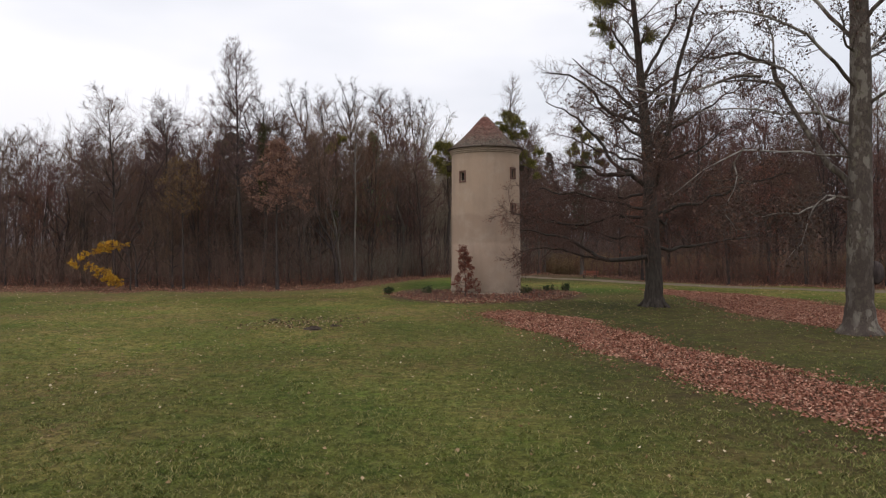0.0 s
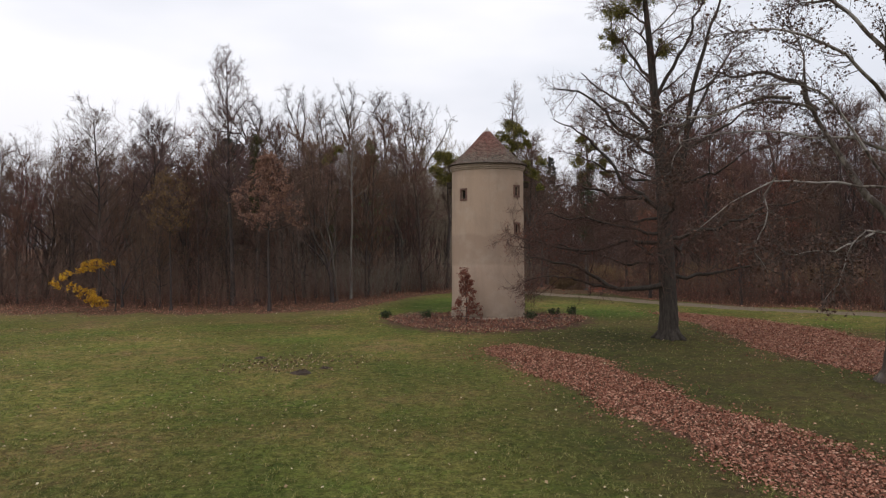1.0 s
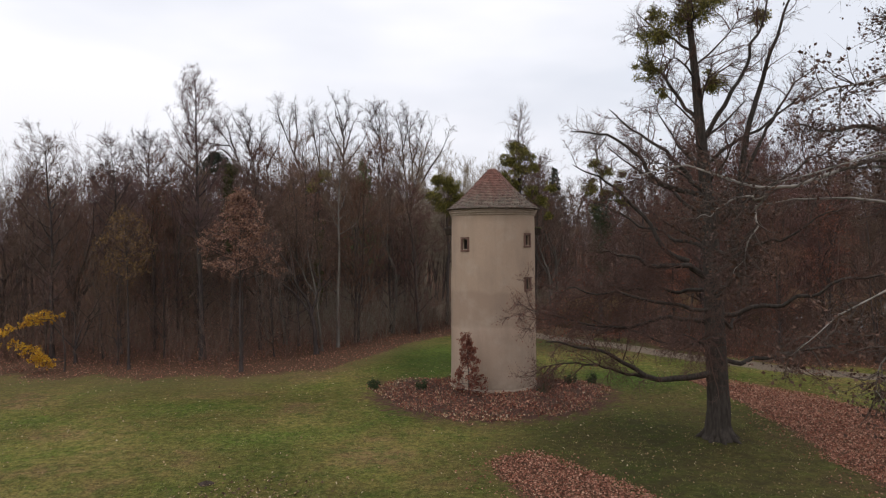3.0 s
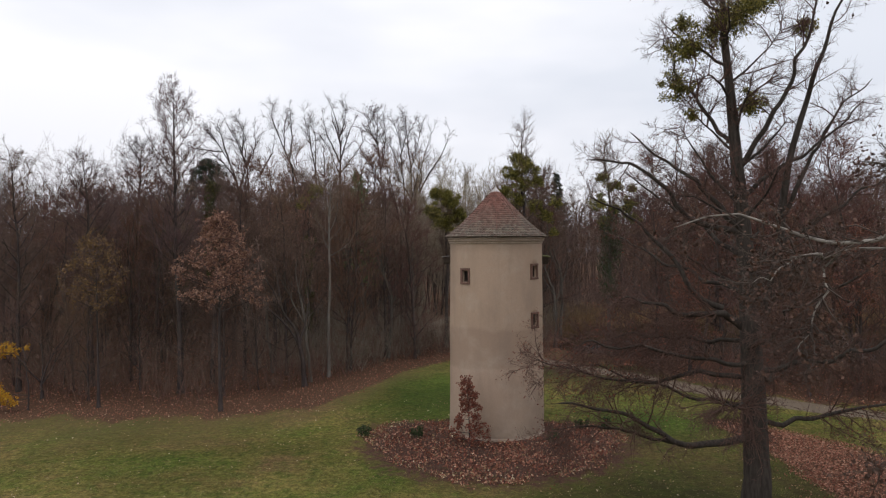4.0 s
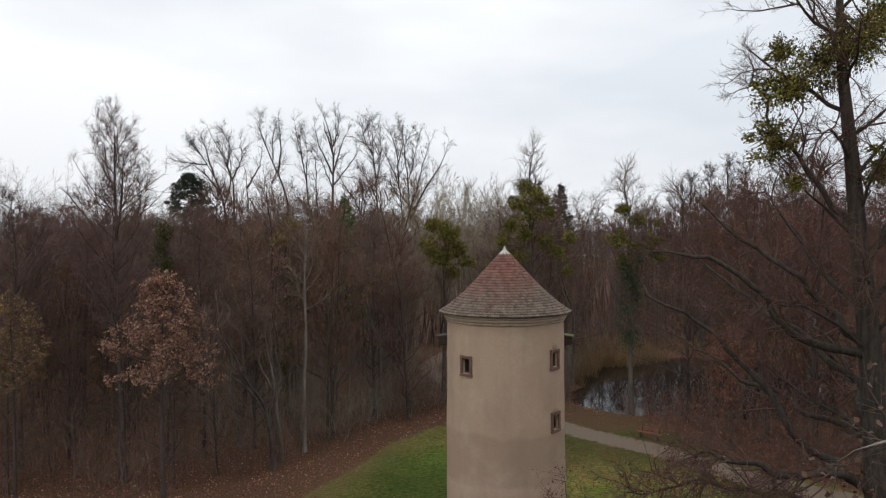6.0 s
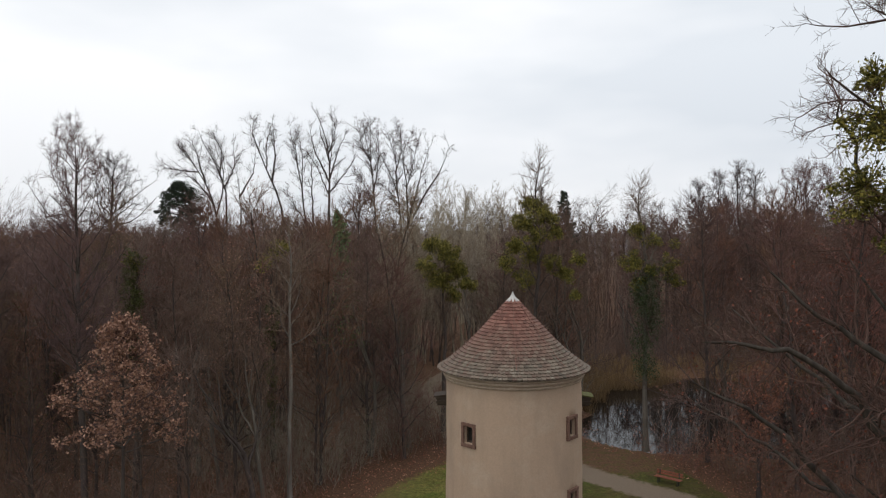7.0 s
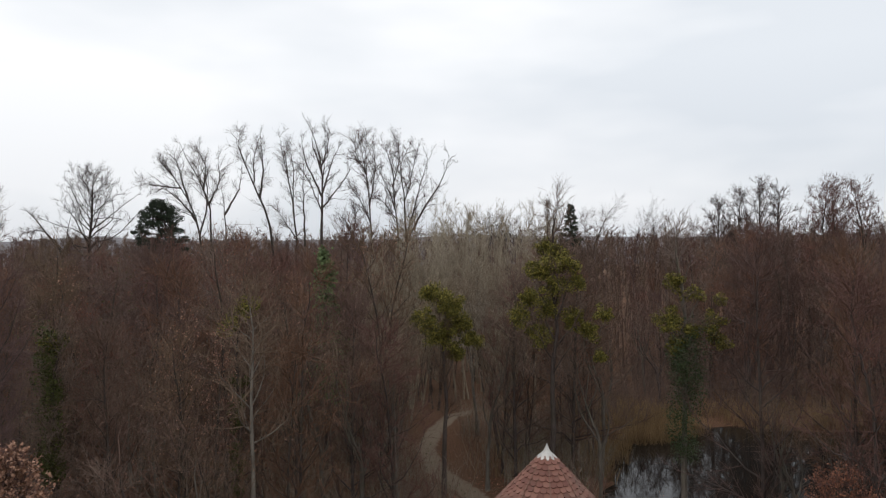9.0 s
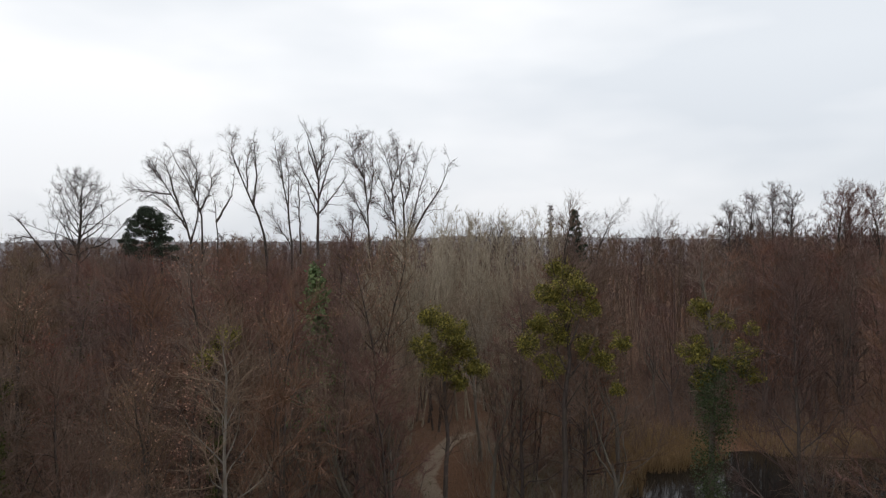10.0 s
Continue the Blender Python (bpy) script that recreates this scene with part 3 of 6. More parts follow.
for deg, mid in WINDOWS:
    face = Matrix.Translation(on_wall(deg, mid)) @ Matrix.Rotation(radians(deg), 4, "Z")
    bm = bmesh.new()
    fw = 0.125
    for sx in (-1, 1):
        block(bm, face @ pose(sx * (WIN_W + fw) / 2, 0.06, 0), fw, 0.24, WIN_H + 0.02, 0.012)
    win = part("window", bm, STONE, tower, "small window with a brown sandstone surround")
    for name, z, h, wide in (("lintel", WIN_H / 2 + fw / 2 + 0.012, fw, WIN_W + 2 * fw), ("sill", -WIN_H / 2 - fw / 2 - 0.012, fw, WIN_W + 2 * fw + 0.02)):
        bm = bmesh.new()
        block(bm, face @ pose(0, 0.05, z), wide, 0.25, h, 0.012)
        part(name, bm, STONE, win)
    bm = bmesh.new()
    for sx in (-1, 1):
        block(bm, face @ pose(sx * (WIN_W / 2 - 0.035), 0.16, 0), 0.066, 0.05, WIN_H - 0.01, 0.004)
    for z in (-1, 1):
        block(bm, face @ pose(0, 0.16, z * (WIN_H / 2 - 0.04)), WIN_W - 0.14, 0.046, 0.07, 0.004)
    part("wooden_frame", bm, OAK, win, "weathered wooden frame set back in the opening")
    # added panel; its near-black colour gives the darkness inside the opening
    bm = bmesh.new()
    block(bm, face @ pose(0, 0.215, 0), WIN_W - 0.01, 0.03, WIN_H - 0.01)
    part("inner_board", bm, DARK, win, "added panel, near-black for the unlit inside of the opening")

# the roof: underlay, then courses of round-ended tiles with a kick at the eaves
ROOF_R = 3.06


def roof_radius(z):
    f = (APEX - z) / (APEX - EAVE)
    return 0.06 + (ROOF_R - 0.06) * (f * 0.87 + 0.13 * f ** 5)


zz = np.linspace(EAVE, APEX, 14)
roof = part("roof", lathe([(R_TOP - 0.2, EAVE + 0.02)] + [(roof_radius(z) - 0.05, z - 0.02) for z in zz] + [(0.005, APEX)], 64), TILE, tower, "conical roof of beaver-tail clay tiles")
COURSES = 24


def tile_mesh():
    """One beaver-tail tile: x across, y up the slope, rounded lower end, its head at y = 0.3."""
    w, l, t = 0.180, 0.31, 0.050
    outline = [(-w / 2, l), (-w / 2, 0.06)] + [(-w / 2 * math.cos(a), 0.06 - 0.06 * math.sin(a)) for a in np.linspace(0, math.pi, 7)[1:-1]] + [(w / 2, 0.06), (w / 2, l)]
    bm = bmesh.new()
    top = [bm.verts.new((px, py, t)) for px, py in outline]
    low = [bm.verts.new((px, py, 0)) for px, py in outline]
    bm.faces.new(reversed(top))
    for i in range(len(outline) - 1):
        bm.faces.new((top[i], top[i + 1], low[i + 1], low[i]))
    bmesh.ops.recalc_face_normals(bm, faces=bm.faces)
    me = bpy.data.meshes.new("tile")
    bm.to_mesh(me)
    bm.free()
    me.materials.append(TILE)
    return me


TILE_ME = tile_mesh()
tv = np.array([v.co for v in TILE_ME.vertices])
tt = []
for pl in TILE_ME.polygons:
    ids = list(pl.vertices)
    tt += [(ids[0], ids[i], ids[i + 1]) for i in range(1, len(ids) - 1)]
tt = np.array(tt)
slope = [(roof_radius(z), z) for z in np.linspace(EAVE - 0.03, APEX, 200)]
run = np.concatenate([[0], np.cumsum([math.dist(a, b) for a, b in zip(slope, slope[1:])])])
tiles_at, t_rng = [], random.Random(4)
for c in range(COURSES):
    s = run[-1] * 0.905 * c / (COURSES - 1)
    r = float(np.interp(s, run, [q[0] for q in slope]))
    z = float(np.interp(s, run, [q[1] for q in slope]))
    r2 = float(np.interp(s + 0.1, run, [q[0] for q in slope]))
    z2 = float(np.interp(s + 0.1, run, [q[1] for q in slope]))
    tilt = math.degrees(math.atan2(z2 - z, r - r2))
    n = max(5, round(2 * math.pi * r / 0.186))
    for i in range(n):
        deg = 360.0 * (i + 0.5 * (c % 2)) / n - 180
        fit_w = 2 * math.pi * r / n / 0.186
        tiles_at.append((deg, c, pose(0, 0, 0, 0, 0, deg) @ pose(0, -(r + 0.035), z, tilt - 12 + t_rng.uniform(-1.6, 1.6), 0, t_rng.uniform(-1.8, 1.8)) @ Matrix.Diagonal((fit_w * 0.97, 1, 1, 1))))
front = sorted(tiles_at, key=lambda q: abs(q[0]) + 0.6 * q[1])[:300]
front_ids = {id(q) for q in front}
for q in front:
    ob = new("tile", TILE_ME)
    ob.parent = roof
    ob.matrix_local = q[2]
chunks = []
for q in tiles_at:
    if id(q) not in front_ids:
        m = np.array(q[2])
        chunks.append((tv @ m[:3, :3].T + m[:3, 3], tt, 0))
v, t, ix = joined(chunks)
rest = new("tile_course", mesh_np("tile_course", v, t, [TILE], ix, smooth=False))
rest.parent = roof
tagged(rest, kind="stuff")
cap = lathe([(0.30, APEX - 0.17), (0.27, APEX - 0.13), (0.135, APEX - 0.02), (0.075, APEX + 0.07), (0.035, APEX + 0.16), (0.006, APEX + 0.24)], 18)
for i, v in enumerate(cap.verts):  # folded ribs
    if i % 2:
        v.co.x, v.co.y = v.co.x * 0.78, v.co.y * 0.78
part("finial", cap, ZINC, tower, "pale ribbed sheet-metal cap on the tip")
for s in range(8):  # mortared seams that run down the cone
    bm = bmesh.new()
    for q in range(11):
        z0, z1 = APEX - 0.34 - 0.205 * q, APEX - 0.34 - 0.205 * (q + 1)
        r0_, r1_ = roof_radius(z0) + 0.078, roof_radius(z1) + 0.078
        block(bm, pose(0, 0, 0, 0, 0, 45 * s + t_rng.uniform(-0.4, 0.4)) @ pose(0, -(r0_ + r1_) / 2, (z0 + z1) / 2, math.degrees(math.atan2(z0 - z1, r1_ - r0_))), 0.035, 0.31, 0.03, 0.008)
    part("seam", bm, SEAM, roof, "mortared seam between the tiles")

# wooden boxes on beams below the eaves
for sign in (-1, 1):
    box = thing("nesting_box", pose(TX + sign * (R_TOP + 0.16), TY + 0.25, 10.38), "weathered wooden nesting box with a mossy lid fixed on the tower", "nesting box", "nesting boxes")
    bm = bmesh.new()
    block(bm, pose(0, 0, -0.06), 0.5, 0.5, 0.34, 0.01)
    part("body", bm, OAK, box)
    bm = bmesh.new()
    block(bm, pose(sign * 0.02, 0, 0.16, 3, sign * 8, 0), 0.72, 0.66, 0.045, 0.01)
    part("lid", bm, MOSSY if sign > 0 else OAK, box, "board lid grown with moss" if sign > 0 else "grey board lid")
    bm = bmesh.new()
    block(bm, pose(sign * 0.06, -0.27, 0.02), 0.44, 0.03, 0.10, 0.004)
    block(bm, pose(sign * 0.06, -0.27, -0.14), 0.44, 0.03, 0.10, 0.004)
    part("front_board", bm, OAK, box)
    bm = bmesh.new()
    block(bm, pose(-sign * 0.05, 0, -0.28), 0.6, 0.12, 0.1, 0.01)
    part("beam", bm, OAK, box)


# ---------------------------------------------------------------- trees
def limb_line(g, points, steps=10, wob=0.17):
    """A wandering line through a few places."""
    p = np.array(points, float)
    s = np.concatenate([[0], np.cumsum(np.linalg.norm(np.diff(p, axis=0), axis=1))])
    f = np.linspace(0, s[-1], steps + 1)
    L = np.stack([np.interp(f, s, p[:, c]) for c in range(3)], 1)
    L[1:-1] = 0.25 * L[:-2] + 0.5 * L[1:-1] + 0.25 * L[2:]
    L[1:] += g.normal(0, wob, (steps, 3))
    return L


def tree_parts(seed, H, r0, crown=0.3, limbs=16, reach=0.28, angle=55, up=0.5, l2=8, tw=10, tw_len=1.1, tw_r=0.013, wob=0.16, lean=(0, 0), own=(), stems=1, sag=0.0, top=0.97, sides=6, leaf=None,
               trunk_wob=0.012, taper=0.85, tw_up=0.25, l1_steps=6, l1_sides=4, l2_steps=3, tw_steps=1, l2_len=0.10, fan=5.0, low=0.55, flare=0.55, limb_wob=0.17, pale_from=0.0):
    """A bare tree: trunk and limbs, then branches and twigs. own: limbs of its own, as a radius and a few places."""
    g = np.random.default_rng(seed)
    wood, thin, lines1 = [], [], []
    for st in range(stems):
        a = g.uniform(0, 2 * math.pi)
        off = np.array([math.cos(a), math.sin(a)]) * (0.0 if stems == 1 else g.uniform(0.15, 0.5))
        k = 11
        f = np.linspace(0, 1, k)
        h = H * top * (1 if st == 0 else g.uniform(0.75, 0.98))
        bend = np.cumsum(g.normal(0, trunk_wob * h, (k, 2)), 0) * f[:, None]
        spread = off * (1 + (0 if stems == 1 else fan) * f[:, None])
        tr = np.concatenate([spread + bend + np.array(lean) * h * f[:, None] ** 1.3, (h * f)[:, None]], 1)
        tr[0, 2] = -0.15
        rad = r0 * (1 - taper * f) ** 0.9 / (1 if stems == 1 else 1.6)
        rad[-1] = 0.01
        if sides > 8:
            fine = np.linspace(0, k - 1, 50) ** 1.4 / (k - 1) ** 0.4
        else:
            fine = np.array([0, 0.35, 1, 2, 3, 4, 5, 6, 7, 8, 9, 10.0])
        line = np.stack([np.interp(fine, np.arange(k), tr[:, c]) for c in range(3)], 1)
        rr = np.interp(fine, np.arange(k), rad) * (1 + flare * np.exp(-np.maximum(line[:, 2], 0) / 0.45))
        if sides > 8:
            rr = rr * (1 + g.normal(0, 0.025, len(rr)))
        wood.append((*tubes(line[None], rr[None], sides), 0))
        n = max(3, limbs // stems)
        ff = crown + (0.97 - crown) * (np.arange(n) + g.uniform(0, 1, n)) / n
        start = np.stack([np.interp(ff, f, tr[:, c]) for c in range(3)], 1)
        az = np.arange(n) * 2.4 + g.uniform(0, 0.9, n)
        rel = (ff - crown) / (1 - crown)
        shape = np.clip(low + 1.3 * rel, 0, 1) * np.clip(1.12 - rel, 0.1, 1) ** 0.8
        ln = H * reach * shape * g.uniform(0.75, 1.2, n)
        tilt = np.radians(angle * (1 - 0.35 * rel) * g.uniform(0.8, 1.15, n))
        way = np.stack([np.cos(az) * np.sin(tilt), np.sin(az) * np.sin(tilt), np.cos(tilt)], 1)
        r_here = np.interp(ff, f, rad) * 0.55
        L = paths(g, start, way, ln, l1_steps, up * 0.35, wob, sag)
        rl = np.minimum(r_here, 0.014 * ln + 0.01)[:, None] * np.linspace(1, 0.12, l1_steps + 1)[None]
        wood.append((*tubes(L, rl, l1_sides), 0))
        fine = np.linspace(0, l1_steps, 7)
        lines1.append(np.stack([[np.interp(fine, np.arange(l1_steps + 1), one[:, c]) for c in range(3)] for one in L]).transpose(0, 2, 1))
    for r, places in own:
        L = limb_line(g, places, 10, limb_wob)
        fine = np.linspace(0, 10, 26)
        Lf = np.stack([np.interp(fine, np.arange(11), L[:, c]) for c in range(3)], 1)[None]
        rr = r * np.linspace(1, 0.1, 26) ** 0.8
        cut = int(26 * pale_from) if r < 0.12 else 25
        if cut:
            wood.append((*tubes(Lf[:, :cut + 1], rr[None, :cut + 1], 7), 0))
        if cut < 25:
            wood.append((*tubes(Lf[:, max(cut - 1, 0):], rr[None, max(cut - 1, 0):], 7), 1))
        cut = np.stack([np.interp(np.linspace(2, 10, 7), np.arange(11), L[:, c]) for c in range(3)], 1)[None]
        lines1.append(np.repeat(cut, 4, 0))
    L1 = np.concatenate(lines1)
    _, ff, p, w = along(g, L1, l2, 0.12, 1.0)
    ln2 = H * l2_len * g.uniform(0.5, 1.4, len(p)) * (1.15 - 0.5 * ff)
    L2 = paths(g, p, side_way(g, w, 0.5), ln2, l2_steps, up * 0.3, wob * 1.3, sag)
    thin.append((*tubes(L2, (0.009 * ln2 + 0.011)[:, None] * np.linspace(1, 0.2, l2_steps + 1)[None], 3), 0))
    who, f3, p3, w3 = along(g, L2, tw, 0.15, 1.0)
    ln3 = tw_len * g.uniform(0.4, 1.3, len(p3))
    L3 = paths(g, p3, side_way(g, w3, 0.45), ln3, tw_steps, tw_up, wob * 1.2, sag)
    thin.append((*tubes(L3, np.full((len(p3), 1), tw_r) * np.linspace(1, 0.2, tw_steps + 1)[None], 3), 0))
    if leaf:
        count, size, lo, share = leaf
        _, _, pl, _ = along(g, L3, count, 0.3, 1.0)
        pl = pl[(pl[:, 2] > lo * H) & (g.uniform(0, 1, len(pl)) < share)]
        thin.append((*leaves(g, pl + g.normal(0, 0.06, pl.shape), size), 1))
    return wood, thin, L1, L2, L3


def lacy(g, lines, count=(8, 7, 6), length=(2.4, 1.2, 0.5), radius=(0.032, 0.013, 0.006), up=(0.12, 0.1, 0.05), sag=(0.06, 0.08, 0.0), spread=(0.52, 0.5, 0.5), wob=0.2, steps=(4, 3, 1), lo=0.15):
    """Boughs, branches and twigs in three orders on given lines; each order is finer and more crooked."""
    chunks, made = [], []
    for i in range(len(count)):
        _, f, p, w = along(g, lines, count[i], lo if i == 0 else 0.12, 1.0)
        ln = length[i] * g.uniform(0.35, 1.3, len(p)) * (1.2 - 0.6 * f)
        lines = paths(g, p, side_way(g, w, spread[i]), ln, steps[i], up[i], wob * (0.8 + 0.2 * i), sag[i])
        rr = np.maximum(radius[i] * (0.45 + 0.55 * ln / length[i]), 0.004)[:, None] * np.linspace(1, 0.3, steps[i] + 1)[None]
        chunks.append((*tubes(lines, rr, 4 if i == 0 else 3), 0))
        made.append(lines)
    return chunks, made


def crown_parts(seed, H, r0, z0, profile, limbs=26, rise=0.9, top=0.98, bend=0.0, trunk_wob=0.006, leaf=None, sides=7, limb_r=0.011, **kw):
    """A tree whose limb tips lie on an uneven envelope. profile: the crown's radius at even steps from z0 to the top."""
    g = np.random.default_rng(seed)
    k = 12
    f = np.linspace(0, 1, k)
    off = np.cumsum(g.normal(0, trunk_wob * H, (k, 2)), 0) * f[:, None] + np.stack([bend * H * f ** 1.5, 0 * f], 1)
    tr = np.concatenate([off, (H * top * f)[:, None]], 1)
    tr[0, 2] = -0.15
    rad = r0 * (1 - 0.9 * f) ** 0.85 * (1 + 0.6 * np.exp(-f * H / 0.5))
    wood = [(*tubes(tr[None], rad[None], sides), 0)]
    rel = (np.arange(limbs) + g.uniform(0, 1, limbs)) / limbs
    ze = z0 + (H - z0) * rel
    re = np.interp(rel, np.linspace(0, 1, len(profile)), profile) * g.uniform(0.72, 1.12, limbs)
    az = np.arange(limbs) * 2.4 + g.uniform(0, 0.8, limbs)
    zs = np.clip(ze - rise * re, 0.1 * H, 0.96 * H * top)
    c = np.stack([np.interp(zs, tr[:, 2], tr[:, q]) for q in range(3)], 1)
    e = np.stack([np.interp(ze, tr[:, 2], tr[:, 0]) + re * np.cos(az), np.interp(ze, tr[:, 2], tr[:, 1]) + re * np.sin(az), ze], 1)
    m = c * 0.5 + e * 0.5
    m[:, :2] += (e - c)[:, :2] * 0.16
    m[:, 2] -= 0.10 * rise * re
    t = np.linspace(0, 1, 8)[None, :, None]
    L = c[:, None] * (1 - t) ** 2 + 2 * m[:, None] * t * (1 - t) + e[:, None] * t ** 2
    jitter = np.cumsum(g.normal(0, 0.02, L.shape), 1) * np.linalg.norm(e - c, axis=1)[:, None, None]
    L = L + jitter * t
    ll = np.linalg.norm(e - c, axis=1)
    wood.append((*tubes(L, np.minimum(np.interp(zs, tr[:, 2], rad) * 0.6, limb_r * ll + 0.012)[:, None] * np.linspace(1, 0.25, 8)[None], 5), 0))
    topline = np.stack([np.interp(np.linspace(0.72, 1, 8), f, tr[:, q]) for q in range(3)], 1)[None]
    thin, made = lacy(g, np.concatenate([L, topline]), **kw)
    if leaf:
        count, size, share = leaf
        keep = g.uniform(0, 1, len(made[-1])) < share
        _, _, p, _ = along(g, made[-1][keep], count, 0.2, 1.0)
        thin.append((*leaves(g, p + g.normal(0, 0.05, p.shape), size), 1))
    return wood, thin


def fork_parts(seed, H, r0, bole=0.28, split=(3, 3, 3, 3, 3, 3), angle=26, up=0.25, wob=0.10, tw_r=0.014, lean=(0.0, 0.0), leaf=None, grow=1.0):
    """A tree whose trunk forks again and again into a vase-shaped crown."""
    g = np.random.default_rng(seed)
    share = np.array([0.31, 0.24, 0.18, 0.13, 0.085, 0.06]) * (1 - bole) * 1.10 * grow
    wide = (1.0, 1.15, 1.6, 2.2, 2.6, 2.6)
    k = 7
    f = np.linspace(0, 1, k)
    bend = np.cumsum(g.normal(0, 0.008 * H, (k, 2)), 0) * f[:, None]
    tr = np.concatenate([bend + np.array(lean) * H * bole * f[:, None], (H * bole * f)[:, None]], 1)
    tr[0, 2] = -0.15
    rad = r0 * np.linspace(1, 0.72, k) * (1 + 0.5 * np.exp(-f * H * bole / 0.5))
    wood, thin = [], []
    tip = tr[-1] + np.array([0, 0, 0.04 * H])
    wood.append((*tubes(np.concatenate([tr, tip[None]])[None], np.append(rad, 0.02)[None], 7), 0))
    lines, radius = tr[None], np.array([rad[-1]])
    for lv, n in enumerate(split):
        m = len(lines)
        who = np.repeat(np.arange(m), n)
        at = np.tile(np.linspace(1.0, 0.58 if lv else 0.75, n), m) * (lines.shape[1] - 1)
        i = np.minimum(at.astype(int), lines.shape[1] - 2)
        w = (at - i)[:, None]
        p = lines[who, i] * (1 - w) + lines[who, i + 1] * w
        way = unit(lines[who, i + 1] - lines[who, i])
        ang = np.radians(np.minimum(angle * wide[lv], 62) * np.where(np.tile(np.arange(n), m) == 0, 0.45, 1.0) * g.uniform(0.6, 1.25, len(who)))
        s = unit(np.cross(way, g.normal(0, 1, way.shape)))
        if lv == 0:
            az = np.arange(n) * 2 * math.pi / n + g.uniform(0, 1.2, n)
            s = np.stack([np.cos(az), np.sin(az), 0 * az], 1)
        way = way * np.cos(ang)[:, None] + s * np.sin(ang)[:, None]
        ln = H * share[lv] * g.uniform(0.7, 1.25, len(who))
        steps = (5, 4, 3, 2, 2, 1)[lv]
        L = paths(g, p, way, ln, steps, up * (0.5, 0.45, 0.35, 0.3, 0.2, 0.1)[lv], wob * (1 + 0.25 * lv))
        rr = np.maximum(radius[who] * np.where(np.tile(np.arange(n), m) == 0, 0.88, 0.66), tw_r)
        taper = np.linspace(1, 0.62, steps + 1) if lv < 3 else np.linspace(1, 0.3, steps + 1)
        (wood if lv < 2 else thin).append((*tubes(L, rr[:, None] * taper[None], (5, 4, 3, 3, 3, 3)[lv]), 0))
        lines, radius = L, rr * taper[-1]
    if leaf:
        _, _, pl, _ = along(g, lines, leaf[0], 0.2, 1.0)
        pl = pl[g.uniform(0, 1, len(pl)) < leaf[2]]
        thin.append((*leaves(g, pl + g.normal(0, 0.08, pl.shape), leaf[1]), 1))
    return wood, thin


def make_tree(name, m, label, wood, thin, bark_m, twig_m, leaf_m=None, category="tree", group="", limb_m=None):
    ob = thing(name, m, label, category, group)
    v, t, ix = joined(wood)
    tr = new("trunk", mesh_np("trunk", v, t, [bark_m, limb_m or bark_m], ix))
    tr.parent = ob
    v, t, ix = joined(thin)
    cr = new("crown", mesh_np("crown", v, t, [twig_m] + ([leaf_m] if leaf_m else []), ix))
    cr.parent = ob
    return ob


def leaf_ball(g, n, r, size, squash=0.85):
    """A ragged clump of leaves with gaps."""
    k = 15
    c = unit(g.normal(0, 1, (k, 3))) * r * 0.80 * g.uniform(0.25, 1.25, (k, 1))
    c[:, 2] -= 0.25 * r * g.uniform(0, 1, k)
    who = g.integers(0, k, n)
    p = c[who] + unit(g.normal(0, 1, (n, 3))) * (r * g.uniform(0.26, 0.62, k)[who] * g.uniform(0.05, 1.0, n) ** 0.55)[:, None]
    p[:, 2] *= squash
    return leaves(g, p, size)


def clump(name, ob, at, r, n, size, material, seed, label=""):
    """A clump such as mistletoe, a part of the tree that it grows on."""
    g = np.random.default_rng(seed)
    chunks = [(*leaf_ball(g, n, r, size), 0)]
    w = unit(g.normal(0, 1, (50, 3)))
    L = paths(g, np.repeat(np.zeros((1, 3)), 50, 0), w, np.full(50, r * 1.05), 3, 0.0, 0.25)
    chunks.append((*tubes(L, np.full((50, 1), 0.02) * np.array([[1, 0.8, 0.6, 0.3]]), 3), 0))
    v, t, ix = joined(chunks)
    o = new(name, mesh_np(name, v, t, [material], ix))
    o.parent = ob
    o.location = at
    return tagged(o, label)


def ivy(ob, seed, r, z0, z1, n, size=0.12, material=None):
    """Ivy in uneven tufts up a trunk."""
    g = np.random.default_rng(seed)
    k = 44
    cz, ca = z0 + (z1 - z0) * g.uniform(0, 1, k), g.uniform(0, 2 * math.pi, k)
    cr, rad = r * g.uniform(0.2, 1.1, k) * (0.45 + 0.65 * (cz - z0) / (z1 - z0)), r * g.uniform(0.35, 0.8, k)
    who = g.integers(0, k, n)
    p = np.stack([cr * np.cos(ca), cr * np.sin(ca), cz], 1)[who] + unit(g.normal(0, 1, (n, 3))) * (rad[who] * g.uniform(0.1, 1, n) ** 0.5)[:, None] * np.array([1, 1, 1.5])
    v, t = leaves(g, p, size)
    o = new("ivy", mesh_np("ivy", v, t, [material or LEAF_IVY]))
    o.parent = ob
    return tagged(o, "green ivy climbing the trunk")


MISTLETOE = "yellow-green mistletoe clump"

